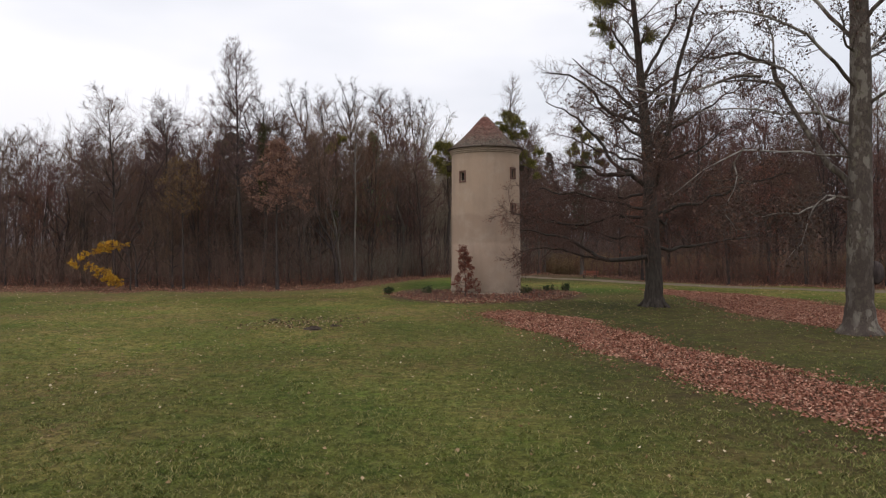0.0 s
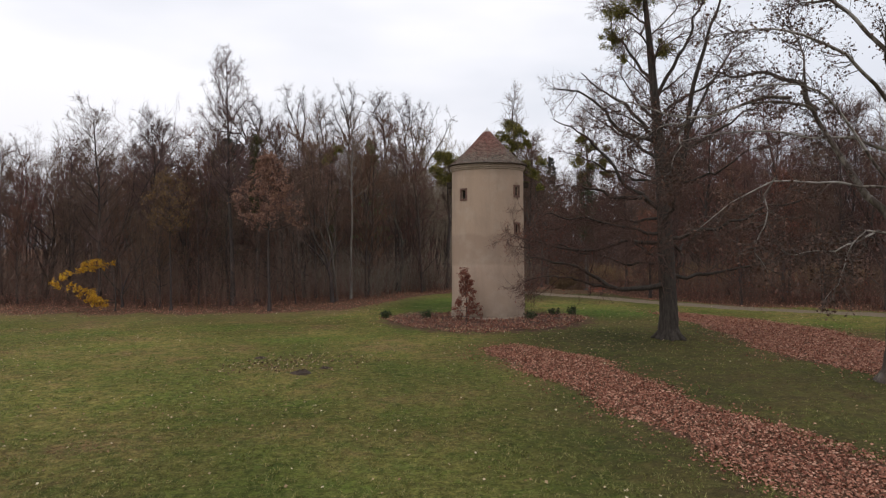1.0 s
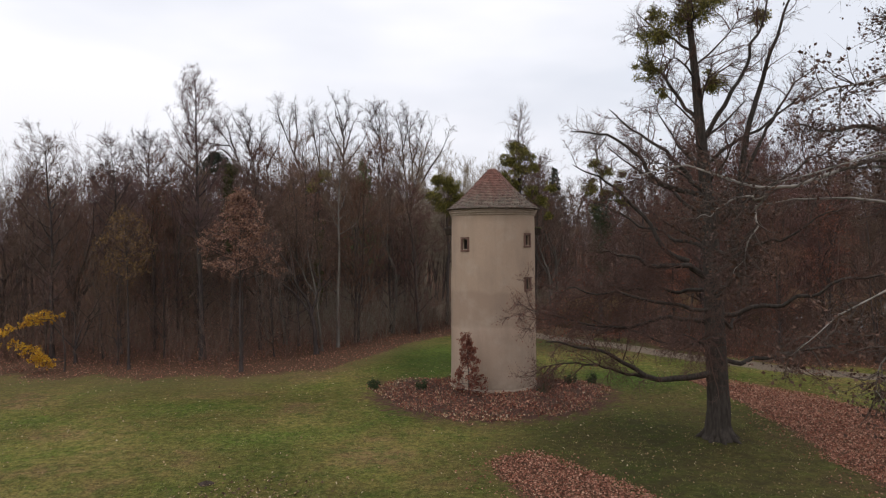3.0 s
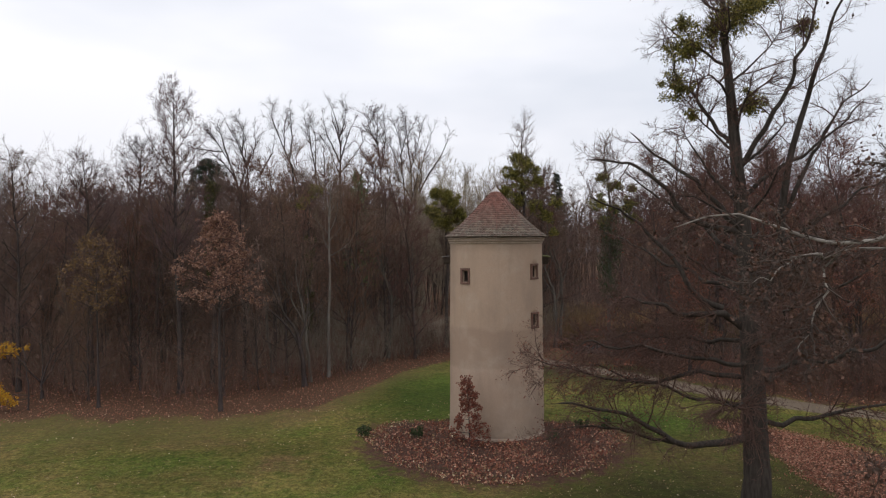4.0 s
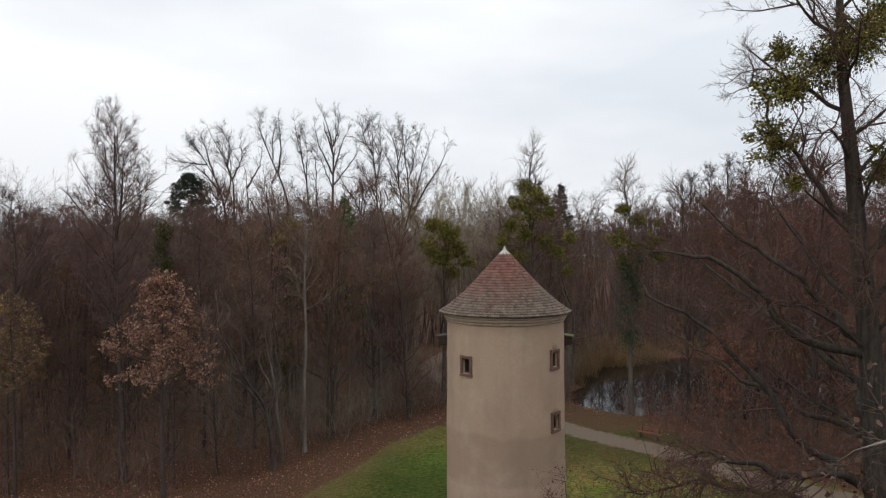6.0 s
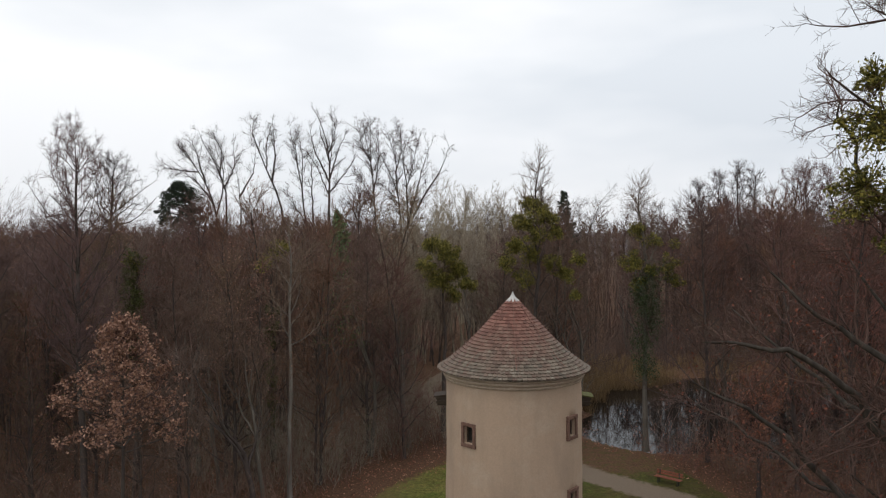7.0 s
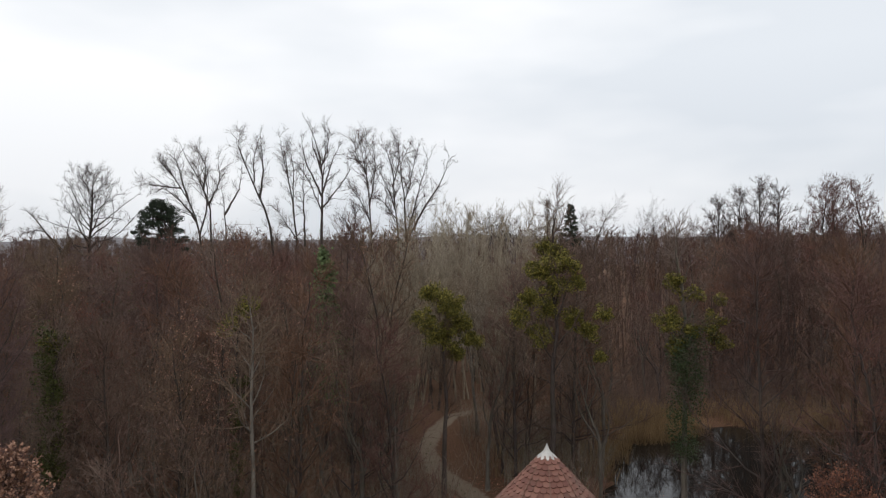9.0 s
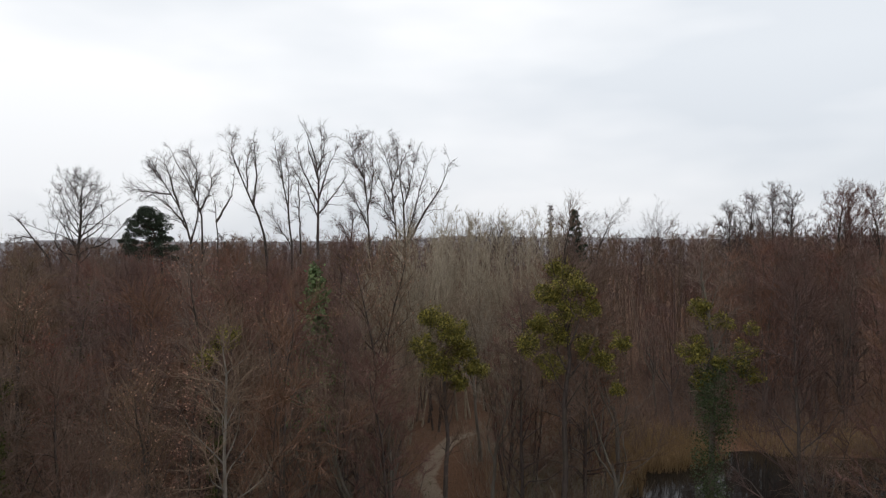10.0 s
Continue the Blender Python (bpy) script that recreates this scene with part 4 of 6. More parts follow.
# the big linden beside the tower
LINDEN_LIMBS = [  # radius, then places: across, away, up
    (0.20, [(-0.4, 0, 7.6), (-1.2, -0.2, 8.4), (-2.0, -0.4, 8.6), (-3.1, -0.7, 8.2), (-4.3, -0.9, 8.9), (-6.0, -1.0, 9.2)]),
    (0.16, [(-1.4, 0, 8.6), (-2.6, 0.3, 9.4), (-3.4, 0.6, 10.6), (-4.1, 0.9, 11.8), (-5.3, 1.2, 12.8), (-6.8, 1.4, 13.4)]),
    (0.17, [(-0.7, 0, 11.7), (-2.0, -0.4, 12.0), (-3.1, -0.6, 12.3), (-3.6, -0.7, 13.3), (-4.5, -0.9, 14.2), (-5.8, -1.0, 14.6), (-7.2, -1.1, 14.8)]),
    (0.15, [(-0.8, 0, 12.1), (-2.0, 0.4, 13.7), (-3.0, 0.6, 14.5), (-3.9, 0.8, 15.2), (-5.0, 1.0, 16.0)]),
    (0.21, [(0, 0, 3.4), (-1.6, -0.4, 3.0), (-3.0, -0.8, 3.0), (-4.1, -1.0, 3.3), (-4.9, -1.2, 4.1), (-6.3, -1.3, 4.6), (-8.6, -1.6, 5.0)]),
    (0.10, [(-3.2, -0.8, 3.1), (-5, -0.6, 3.4), (-6.8, -0.9, 3.9), (-8.6, -0.6, 3.6)]),
    (0.14, [(-0.2, 0, 5.6), (-2.7, 0.5, 5.9), (-4.5, 0.9, 5.1), (-6.1, 1.1, 5.3), (-8.0, 1.2, 5.9), (-9.3, 1.2, 6.2)]),
    (0.26, [(-0.3, 0, 7.8), (0.7, 0.3, 9.2), (1.1, 0.4, 11.5), (1.4, 0.5, 14.5), (2.2, 0.5, 17.5), (3.4, 0.6, 20.6), (4.0, 0.6, 22)]),
    (0.13, [(1.2, 0.4, 12.4), (2.2, 0.6, 14.6), (3.6, 0.9, 16.6), (5.2, 1.1, 18.2)]),
    (0.15, [(-0.4, 0, 10.0), (1.2, 0.4, 11.3), (2.5, 0.6, 12.2), (4.4, 0.8, 13.3), (6.4, 0.9, 14.6)]),
    (0.15, [(-0.9, 0, 14.2), (0.2, -0.4, 16.0), (1.2, -0.7, 18), (1.9, -0.9, 20.2), (2.3, -1.0, 22)]),
    (0.12, [(-1.0, 0, 15.4), (-2.2, 0.3, 17.1), (-3.1, 0.4, 18.4), (-3.8, 0.5, 20)]),
    (0.13, [(-0.8, 0, 13.2), (1.0, 0.6, 14.4), (3.0, 1.0, 15.6), (5.2, 1.2, 17.4)]),
    (0.15, [(0, 0, 6), (2.5, -1, 6.6), (5.5, -1.6, 7.8), (8, -2, 8.2)]),
    (0.15, [(0, 0, 3.8), (2.2, 0.6, 3.7), (5, 1, 4.2), (7.5, 1.2, 4.6)]),
    (0.15, [(-0.3, 0, 7), (-0.5, -3, 7.8), (-1, -6, 9.4)]), (0.15, [(-0.5, 0, 9.6), (0.4, 3.2, 10.8), (0.5, 6.4, 12.4)]),
    (0.12, [(-0.1, 0, 5), (-2, -3, 5.1), (-3.4, -6, 6)]), (0.13, [(-0.2, 0, 6.4), (-2.6, -1, 6.4), (-5.4, -1.6, 7.4), (-8, -2, 7.2)]),
    (0.12, [(-0.3, 0, 7.2), (-2.4, 1.6, 7.0), (-4.6, 2.4, 7.2), (-7.0, 2.8, 6.6)]), (0.10, [(-0.2, 0, 4.6), (-1.8, 1.8, 4.4), (-4.0, 2.6, 4.9), (-6.4, 3.0, 5.6), (-8.6, 3.2, 5.4)]),
    (0.13, [(-0.6, 0.1, 10.6), (-1.8, 2.0, 12.2), (-3.2, 3.8, 13.6), (-4.6, 5.2, 14.8)]), (0.12, [(-0.5, 0.1, 9.2), (-2.2, 2.4, 10.0), (-4.0, 4.4, 11.2), (-5.4, 6.0, 11.8)]),
    (0.12, [(0.1, 0, 5.2), (1.6, 2.2, 5.6), (3.4, 3.8, 6.6)]), (0.12, [(-0.5, 0, 8.8), (1.8, -2.4, 9.6), (3.8, -3.8, 11.0)]),
]


def linden_parts():
    """A dark straight trunk, crooked limbs and a haze of fine twigs that droops low."""
    g = np.random.default_rng(21)
    z = np.array([-0.2, 0.25, 0.7, 1.4, 2.6, 4, 6, 8, 10, 12.5, 15, 17.5, 20, 22.5, 24.6])
    lean_x = np.interp(z, [0, 3, 9.5, 16, 20, 25], [0, -0.05, -0.35, -0.95, -1.3, -1.5])
    line = np.stack([lean_x + g.normal(0, 0.015, len(z)), g.normal(0, 0.02, len(z)), z], 1)
    rr = np.interp(z, [-0.2, 0.25, 0.7, 1.4, 3.4, 8, 12, 18, 25], [0.92, 0.72, 0.60, 0.54, 0.50, 0.41, 0.31, 0.18, 0.03])
    fine = np.linspace(0, len(z) - 1, 56)
    Lf = np.stack([np.interp(fine, np.arange(len(z)), line[:, c]) for c in range(3)], 1)
    rf = np.interp(fine, np.arange(len(z)), rr) * (1 + g.normal(0, 0.02, 56))
    wood = [(*tubes(Lf[None], rf[None], 16), 0)]
    for i in range(7):  # root flare
        a = i * 0.9 + g.uniform(0, 0.4)
        d = np.array([math.cos(a), math.sin(a), 0])
        root = np.stack([d * q + np.array([0, 0, h]) for q, h in ((0.30, 0.9), (0.50, 0.42), (0.80, 0.12), (1.25, -0.08))])
        wood.append((*tubes(root[None], np.array([[0.16, 0.19, 0.15, 0.06]]), 7), 0))
    high, low = [], []
    for r, places in LINDEN_LIMBS:
        L = limb_line(g, places, 12, 0.10)
        fq = np.linspace(0, 12, 30)
        L = np.stack([np.interp(fq, np.arange(13), L[:, c]) for c in range(3)], 1)
        wood.append((*tubes(L[None], (0.84 * r * np.linspace(1, 0.14, 30) ** 0.85)[None], 7), 0))
        cut = np.stack([np.interp(np.linspace(4, 29, 8), np.arange(30), L[:, c]) for c in range(3)], 1)[None]
        (high if places[-1][2] > 10.5 else low).append(np.repeat(cut, 1 if places[-1][2] > 10.5 else 2 if places[-1][2] < 5.7 else 4, 0))
    n = 22  # shorter limbs all the way up
    zs = np.linspace(8.5, 23.8, n)
    az = np.arange(n) * 2.4
    way = np.stack([np.cos(az), np.sin(az), np.full(n, 0.75)], 1)
    start = np.stack([np.interp(zs, z, line[:, 0]), np.interp(zs, z, line[:, 1]), zs], 1)
    ln = np.interp(zs, [8.5, 13, 20, 24], [4.6, 4.6, 3.2, 1.0]) * g.uniform(0.7, 1.15, n)
    L = paths(g, start, way, ln, 7, 0.05, 0.16)
    wood.append((*tubes(L, np.minimum(0.10, 0.016 * ln + 0.012)[:, None] * np.linspace(1, 0.2, 8)[None], 5), 0))
    high.append(L)
    thin, made = lacy(g, np.concatenate(low), (9, 8, 8), (2.3, 1.2, 0.5), (0.032, 0.012, 0.0075), up=(0.05, 0.06, 0.05), sag=(0.05, 0.10, 0.05), wob=0.24, steps=(4, 3, 1))
    thin2, made2 = lacy(g, np.concatenate(high), (10, 9, 7), (2.0, 1.0, 0.36), (0.030, 0.011, 0.0066), up=(0.06, 0.10, 0.12), sag=(0.04, 0.06, 0.0), wob=0.26, steps=(4, 3, 2))
    thin += thin2
    tips = made[-1][(made[-1][:, 1, 0] < -6.2) & (made[-1][:, 1, 2] < 9) & (g.uniform(0, 1, len(made[-1])) < 0.12)][:, 1]
    thin.append((*leaves(g, tips, 0.085), 1))
    ends = np.concatenate([made[-1][:, 1], made2[-1][:, 1]])
    dry = ends[(ends[:, 2] < 16.5) & (ends[:, 1] > -0.5) & (g.uniform(0, 1, len(ends)) < 0.30)]
    thin.append((*leaves(g, dry, 0.075), 1))
    return wood, thin


wood, thin = linden_parts()
linden = make_tree("linden_tree", pose(12.9, 45.4, 0), "large bare linden with a dark trunk, low sweeping limbs and mistletoe", wood, thin, BARK_LINDEN, TWIG_LINDEN, LEAF_RED, category="tree")
for i, (x, y, z, r, n) in enumerate([(-0.8, -0.2, 20.9, 1.35, 1500), (-2.9, 0, 19.4, 0.95, 800), (-3.2, 0.2, 18.1, 0.8, 600), (-0.4, -0.4, 17.1, 0.65, 420), (1.9, 0, 20.3, 0.5, 260), (-1.6, 0.3, 20.2, 0.8, 500),
                                     (-2.9, 0.3, 20.6, 0.5, 220), (0.2, 0.4, 21.8, 0.9, 600), (-2.6, 0.2, 16.7, 0.35, 120)]):
    clump("mistletoe", linden, (x, y, z), r, int(n * 3.0), 0.088, LEAF_MISTLETOE, 100 + i, MISTLETOE)

# the plane tree with pale limbs that reach over the lawn
PLANE_LONG = [
    (0.18, [(0, 0.2, 6.3), (-0.7, 0.6, 7.2), (-1.3, 1.0, 8.3), (-1.9, 1.5, 10.0), (-2.6, 2.0, 11.8), (-3.6, 2.1, 12.2), (-4.8, 2.1, 12.4), (-5.6, 2.1, 12.1)]),
    (0.085, [(-3.6, 2.1, 12.2), (-4.8, 2.1, 12.4), (-6.2, 2.0, 11.6), (-7.4, 1.7, 11.5), (-8.2, 1.8, 11.1), (-9.2, 2.3, 12.0), (-9.8, 2.4, 11.9), (-10.6, 2.5, 12.5), (-12.3, 2.8, 11.9)]),
    (0.13, [(-2.5, 1.9, 11.6), (-3.2, 2.3, 13.0), (-4.6, 2.7, 13.6), (-5.8, 2.9, 13.2), (-7.2, 3.0, 13.6)]),
    (0.06, [(-2.9, 2.1, 12.4), (-3.0, 1.8, 14.0), (-3.8, 1.6, 15.4), (-4.2, 1.4, 16.8)]),
    (0.07, [(0, 0, 7.4), (-1.5, -0.3, 9.2), (-2.6, -0.6, 11.2), (-4.7, -0.9, 12.5), (-7, -0.6, 11.9), (-9, -0.4, 11.4)]),
    (0.058, [(0, 0, 7.9), (-3, -0.5, 8.2), (-5.5, -0.9, 8.4), (-7.5, -1.2, 7.4), (-8.8, -1.4, 6.2)]),
    (0.050, [(-8.2, 1.8, 11.2), (-9.2, 1.6, 10.9), (-10.0, 1.4, 10.6), (-10.7, 1.2, 10.4)]),
    (0.040, [(-8.2, 1.8, 11.2), (-8.6, 1.7, 10.2), (-8.9, 1.6, 9.2), (-9.4, 1.5, 8.4)]),
    (0.039, [(-5.5, -0.9, 8.4), (-6.2, -1.6, 6.8), (-6.6, -1.8, 5.6), (-6.3, -1.9, 4.4)]),
    (0.045, [(0, 0, 6.0), (-1.6, -0.6, 6.3), (-2.7, -1.0, 5.6), (-2.9, -1.1, 4.4), (-3.7, -1.3, 3.4)]),
]
PLANE_REST = [
    (0.09, [(0, 0, 11), (-3, -1.5, 13.2), (-6, -2.6, 14.0), (-9, -3.4, 13.4)]),
    (0.10, [(0, 0, 13), (-2, 1, 16), (-4.5, 2, 18.5), (-7.5, 3, 19)]), (0.10, [(0, 0, 14), (-1.6, -1.6, 17), (-4, -3, 20), (-7, -4, 21)]),
    (0.09, [(0, 0, 10), (2, -2, 12), (5, -4, 14)]), (0.09, [(0, 0, 12), (2, 2.4, 14), (5, 4, 16)]), (0.058, [(0, 0, 6.2), (-2, -0.8, 6.0), (-4.2, -1.2, 5.2), (-5.6, -1.4, 5.4)]),
    (0.08, [(0, 0, 9.4), (-1.4, 2.4, 10.4), (-4, 4.6, 11.2), (-7.5, 6.4, 11.0)]),
]
wood, thin, L1, L2, L3 = tree_parts(
    33, 29.0, 0.58, crown=0.42, limbs=20, reach=0.30, angle=62, up=0.1, l2=11, tw=11, tw_len=0.65, tw_r=0.0055, wob=0.26, sides=16, trunk_wob=0.004, taper=0.66, lean=(-0.004, 0.0), tw_up=-0.15, tw_steps=1, l1_steps=8, l1_sides=5,
    leaf=(2, 0.125, 0.1, 0.55), own=PLANE_LONG + PLANE_REST, limb_wob=0.10, pale_from=0.30, l2_len=0.05, flare=0.8)
plane = make_tree("plane_tree", pose(19.1, 33.0, 0), "tall plane tree with pale flaking bark and a few dry leaves", wood, thin, BARK_PLANE, TWIG_PALE, LEAF_PLANE, category="tree", limb_m=BARK_LIMB)

burl_g = np.random.default_rng(8)
burl_bm = bmesh.new()
bmesh.ops.create_icosphere(burl_bm, subdivisions=3, radius=0.42)
for v in burl_bm.verts:
    v.co *= 1 + 0.16 * noise.noise(v.co * 5.0) + burl_g.normal(0, 0.02)
    v.co.x *= 0.8
    v.co.z *= 1.25
    v.co += Vector((0.62, -0.12, 2.75))
for f in burl_bm.faces:
    f.smooth = True
part("burl", burl_bm, BARK, plane, "dark knobbly burl on the trunk")


# ---- kinds of woodland trees, each built once
def kind_tree(name, label, made, bark_m, twig_m, leaf_m=None):
    return make_tree(name, pose(0, -400, 0), label, made[0], made[1], bark_m, twig_m, leaf_m, group="trees of the wood")


def bushy(seed, **kw):
    a = dict(seed=seed, H=15.0, r0=0.13, crown=0.10, limbs=24, reach=0.31, angle=52, up=0.6, l2=9, tw=11, tw_len=0.85, tw_r=0.011, wob=0.22, l1_steps=5, l1_sides=3, l2_steps=2, l2_len=0.105, sides=5, low=0.85)
    a.update(kw)
    return tree_parts(**a)[:2]


BARE = "bare woodland tree with a thin dark trunk and fine brown twigs"
KINDS = {
    "a": kind_tree("bare_tree", BARE, bushy(1), BARK, TWIG),
    "b": kind_tree("bare_tree", BARE, fork_parts(2, 15, 0.17, 0.22, (3, 3, 3, 3, 3, 3), 30, 0.3, 0.14, 0.010), BARK, TWIG),
    "c": kind_tree("bare_tree", BARE, bushy(3, stems=2), BARK, TWIG),
    "d": kind_tree("bare_tree", BARE, fork_parts(4, 15, 0.18, 0.14, (4, 3, 3, 3, 3, 3), 34, 0.25, 0.16, 0.010, (0.1, 0)), BARK, TWIG),
    "e": kind_tree("bare_tree", "bare young tree with upright grey-yellow shoots", bushy(5, angle=28, reach=0.30, up=1.0, crown=0.15, stems=3, limbs=24, wob=0.15), BARK, TWIG_TAN),
    "f": kind_tree("bare_tree", "bare woodland tree with reddish twigs", bushy(6, reach=0.33), BARK, TWIG_RED),
    "g": kind_tree("bare_tree", "woodland tree that keeps some rust-brown leaves", bushy(7, tw=6, leaf=(1, 0.10, 0.2, 0.5)), BARK, TWIG, LEAF_BROWN),
    "h": kind_tree("bare_tree", "woodland tree with a haze of rust-red leaves", bushy(9, tw=6, leaf=(1, 0.10, 0.1, 0.45), reach=0.34), BARK, TWIG_RED, LEAF_RED),
    "i": kind_tree("bare_tree", "woodland tree grown with olive-green moss and leaves", bushy(10, tw=6, leaf=(1, 0.11, 0.0, 0.4)), BARK, TWIG, LEAF_OLIVE),
    "p": kind_tree("bare_tree", "slim pale-stemmed bare tree", fork_parts(8, 15, 0.14, 0.42, (3, 3, 3, 3, 3, 3), 24, 0.35, 0.10, 0.010), BARK_PALE, TWIG_GREY),
}
first_used = set()
KIND_TOP = {k: max(float(np.percentile([v.co.z for v in o.data.vertices], 99.6)) for o in ob.children) for k, ob in KINDS.items()}


def plant(kind, x, y, h, turn, label="", width=1.0):
    """Sets a tree of a kind; the first is the one that was built."""
    s = h / KIND_TOP[kind]
    m = pose(x, y, float(ground_z(np.array(x), np.array(y))) - 0.05, 0, 0, turn) @ Matrix.Diagonal((s * width, s * width, s, 1))
    ob = KINDS[kind]
    if kind in first_used:
        ob = copy_thing(ob, m)
    first_used.add(kind)
    ob.matrix_world = m
    return tagged(ob, label)


SPECIAL = [(-14.8, 78.0), (19.2, 76.0), (28.8, 76.4), (30.0, 70.0), (-34.5, 68.5), (-29.7, 70.5), (-25.2, 63.2), (-20.3, 71.6), (-15.0, 83.0), (-13.4, 102.0), (-21.4, 68.0), (-16.2, 63.3), (-11.4, 74.5), (5.8, 89.8), (-2.2, 92.0), (14.5, 87.0)]
t_rng = random.Random(11)


def free(x, y, gap=2.0):
    if y < lawn_edge(np.array(x)) + 0.5 or in_pond(np.array(x), np.array(y)) < 1.12 or track_distance(np.array(x), np.array(y)) < (3.5 if y > 82 else 1.9):
        return False
    if 104 < y < 126 and x < 55 and in_pond(np.array(x), np.array(y)) < 1.55 and (int(x * 7) + int(y * 3)) % 3:
        return False
    if 100 < y < 121 and abs(x - 15 - 0.22 * (y - 100)) < 4:
        return False
    if math.hypot((x - 18) / 6.5, (y - 116) / 10) < 1 or (14 < x < 42 and 122 < y < 127 and (int(x * 7) + int(y * 3)) % 5 > 2):
        return False
    return all(math.hypot(x - a, y - b) > gap for a, b in SPECIAL)


spots = []
y = 48.0
while y < 200:
    step = 4.3 if y < 84 else 4.5 if y < 112 else 5.2
    half_w = 10 + 0.64 * y
    x = -half_w + t_rng.uniform(0, step)
    while x < half_w:
        px, py = x + t_rng.uniform(-0.42, 0.42) * step, y + t_rng.uniform(-0.42, 0.42) * step
        x += step
        if free(px, py):
            spots.append((px, py, py - float(lawn_edge(np.array(px)))))
    y += step
# the trees that can be told apart: the wood's edge, and those that the flight passes over
spots.sort(key=lambda q: min(q[2], 30) + 0.20 * max(0, abs(q[0]) - 0.50 * (q[1] - 12)) * 6 + 0.10 * q[1])
single, massed = spots[:285], spots[285:]
for px, py, edge in single:
    t_rng = random.Random(int(px * 97) * 31 + int(py * 89))
    h = t_rng.uniform(16.0, 20.5) if py < 80 else t_rng.uniform(17.5, 21.2)
    if 78 < py < 115 and -32 < px < -6 and t_rng.random() < 0.22:
        h = t_rng.uniform(22.0, 24.0)
    if px > 20:
        h *= 1.10
    elif px < -22:
        h *= 0.74 if edge < 10 else 0.86 if edge < 22 else 0.95
    if abs(px - 15 - 0.22 * (py - 100)) < 8 and 116 < py < 152:
        h *= 0.66
    if edge < 7:
        h *= t_rng.uniform(0.60, 0.92)
    if -11 < px < 8 and py > 104:
        k, h = t_rng.choice("eeep"), t_rng.uniform(16.5, 20.0)
    elif px > 16 and py < 92:
        k = t_rng.choice("aaccdffghh")
    else:
        k = t_rng.choice("aaaaabccccccdffggghhpii")
    plant(k, px, py, h, t_rng.uniform(0, 360))

# slim trees beside the path into the wood
for px, py, h, turn in ((-4.8, 87.0, 15.5, 20), (-16.8, 76.5, 15.0, 45), (-6.4, 93.0, 16.0, 170), (9.6, 92.2, 15.0, 90), (-20.5, 80.0, 15.5, 270), (21.0, 86.2, 13.0, 30), (23.2, 85.2, 14.5, 200), (25.8, 86.0, 13.5, 310), (20.2, 84.2, 12.5, 110), (28.5, 84.0, 14.0, 75), (-7.6, 84.5, 16.5, 140), (1.2, 97.0, 15.5, 250), (-12.5, 72.5, 13.0, 60)):
    plant("p", px, py, h, turn, width=1.15)

# taller trees round the pond and behind the tower
for k, px, py, h, turn in (("a", 8.6, 99.0, 21.0, 10), ("c", 11.0, 104.6, 21.5, 80), ("f", 26.5, 83.5, 19.0, 150), ("a", 31.0, 86.0, 20.5, 220), ("c", 4.5, 101.0, 20.5, 300)):
    plant(k, px, py, h, turn)

# ---- single trees of the wood
TALL = "tall bare tree with a fine upright crown"
wood, thin = crown_parts(41, 23.5, 0.22, 11.0, (1.3, 2.0, 2.4, 2.6, 2.4, 1.9, 1.0), 50, rise=1.5, limb_r=0.006, count=(7, 6, 6), length=(1.3, 0.8, 0.45), radius=(0.022, 0.012, 0.008), up=(0.25, 0.15, 0.05), sag=(0, 0, 0), spread=(0.42, 0.45, 0.5), wob=0.12)
make_tree("tall_bare_tree", pose(-21.4, 68, 0), TALL, wood, thin, BARK, TWIG)
for seed, x, y, h, wide in ((38, -34.5, 68.5, 19.4, 2.7), (39, -29.7, 70.5, 18.8, 2.6)):
    wood, thin = crown_parts(seed, h, 0.17, 7.5, (0.8 * wide, 0.95 * wide, wide, wide, 0.9 * wide, 0.75 * wide, 0.45 * wide), 34, rise=1.2, limb_r=0.010, count=(7, 6, 6), length=(1.3, 0.8, 0.45), radius=(0.022, 0.012, 0.009), up=(0.2, 0.15, 0.05), sag=(0, 0, 0), spread=(0.45, 0.48, 0.5), wob=0.16, bend=-0.03)
    make_tree("tall_bare_tree", pose(x, y, 0), "bare dark-stemmed tree with a fine rounded crown, in the wood", wood, thin, BARK, TWIG)
wood, thin = crown_parts(42, 13.2, 0.13, 8.0, (3.0, 3.1, 2.6, 2.0, 1.4, 0.8, 0.2), 36, rise=0.45, leaf=(3, 0.13, 0.40), count=(6, 6, 6), length=(1.0, 0.6, 0.3), sag=(0, 0, 0), radius=(0.02, 0.01, 0.006), up=(0.1, 0.08, 0.0), wob=0.2)
make_tree("leafy_ochre_tree", pose(-25.2, 63.2, 0), "small edge-of-wood tree with thin olive-ochre dry leaves", *crown_parts(
    36, 11.8, 0.10, 7.4, (1.3, 1.9, 1.9, 1.6, 1.1, 0.5), 26, rise=0.6, leaf=(3, 0.12, 0.34), count=(6, 5, 5), length=(0.9, 0.55, 0.3), radius=(0.018, 0.009, 0.006), sag=(0, 0, 0)), BARK, TWIG, LEAF_OCHRE)
make_tree("leafy_brown_tree", pose(-16.3, 62.5, 0), "small tree still full of dry light-brown leaves", wood, thin, BARK, TWIG, LEAF_BROWN)
wood, thin, *_ = tree_parts(43, 18.5, 0.17, crown=0.55, limbs=16, reach=0.2, angle=42, up=0.6, l2=7, tw=8, wob=0.15)
make_tree("pale_trunk_tree", pose(-11.4, 74.5, 0), "bare tree with a pale grey trunk", wood, thin, BARK_SILVER, TWIG_GREY)
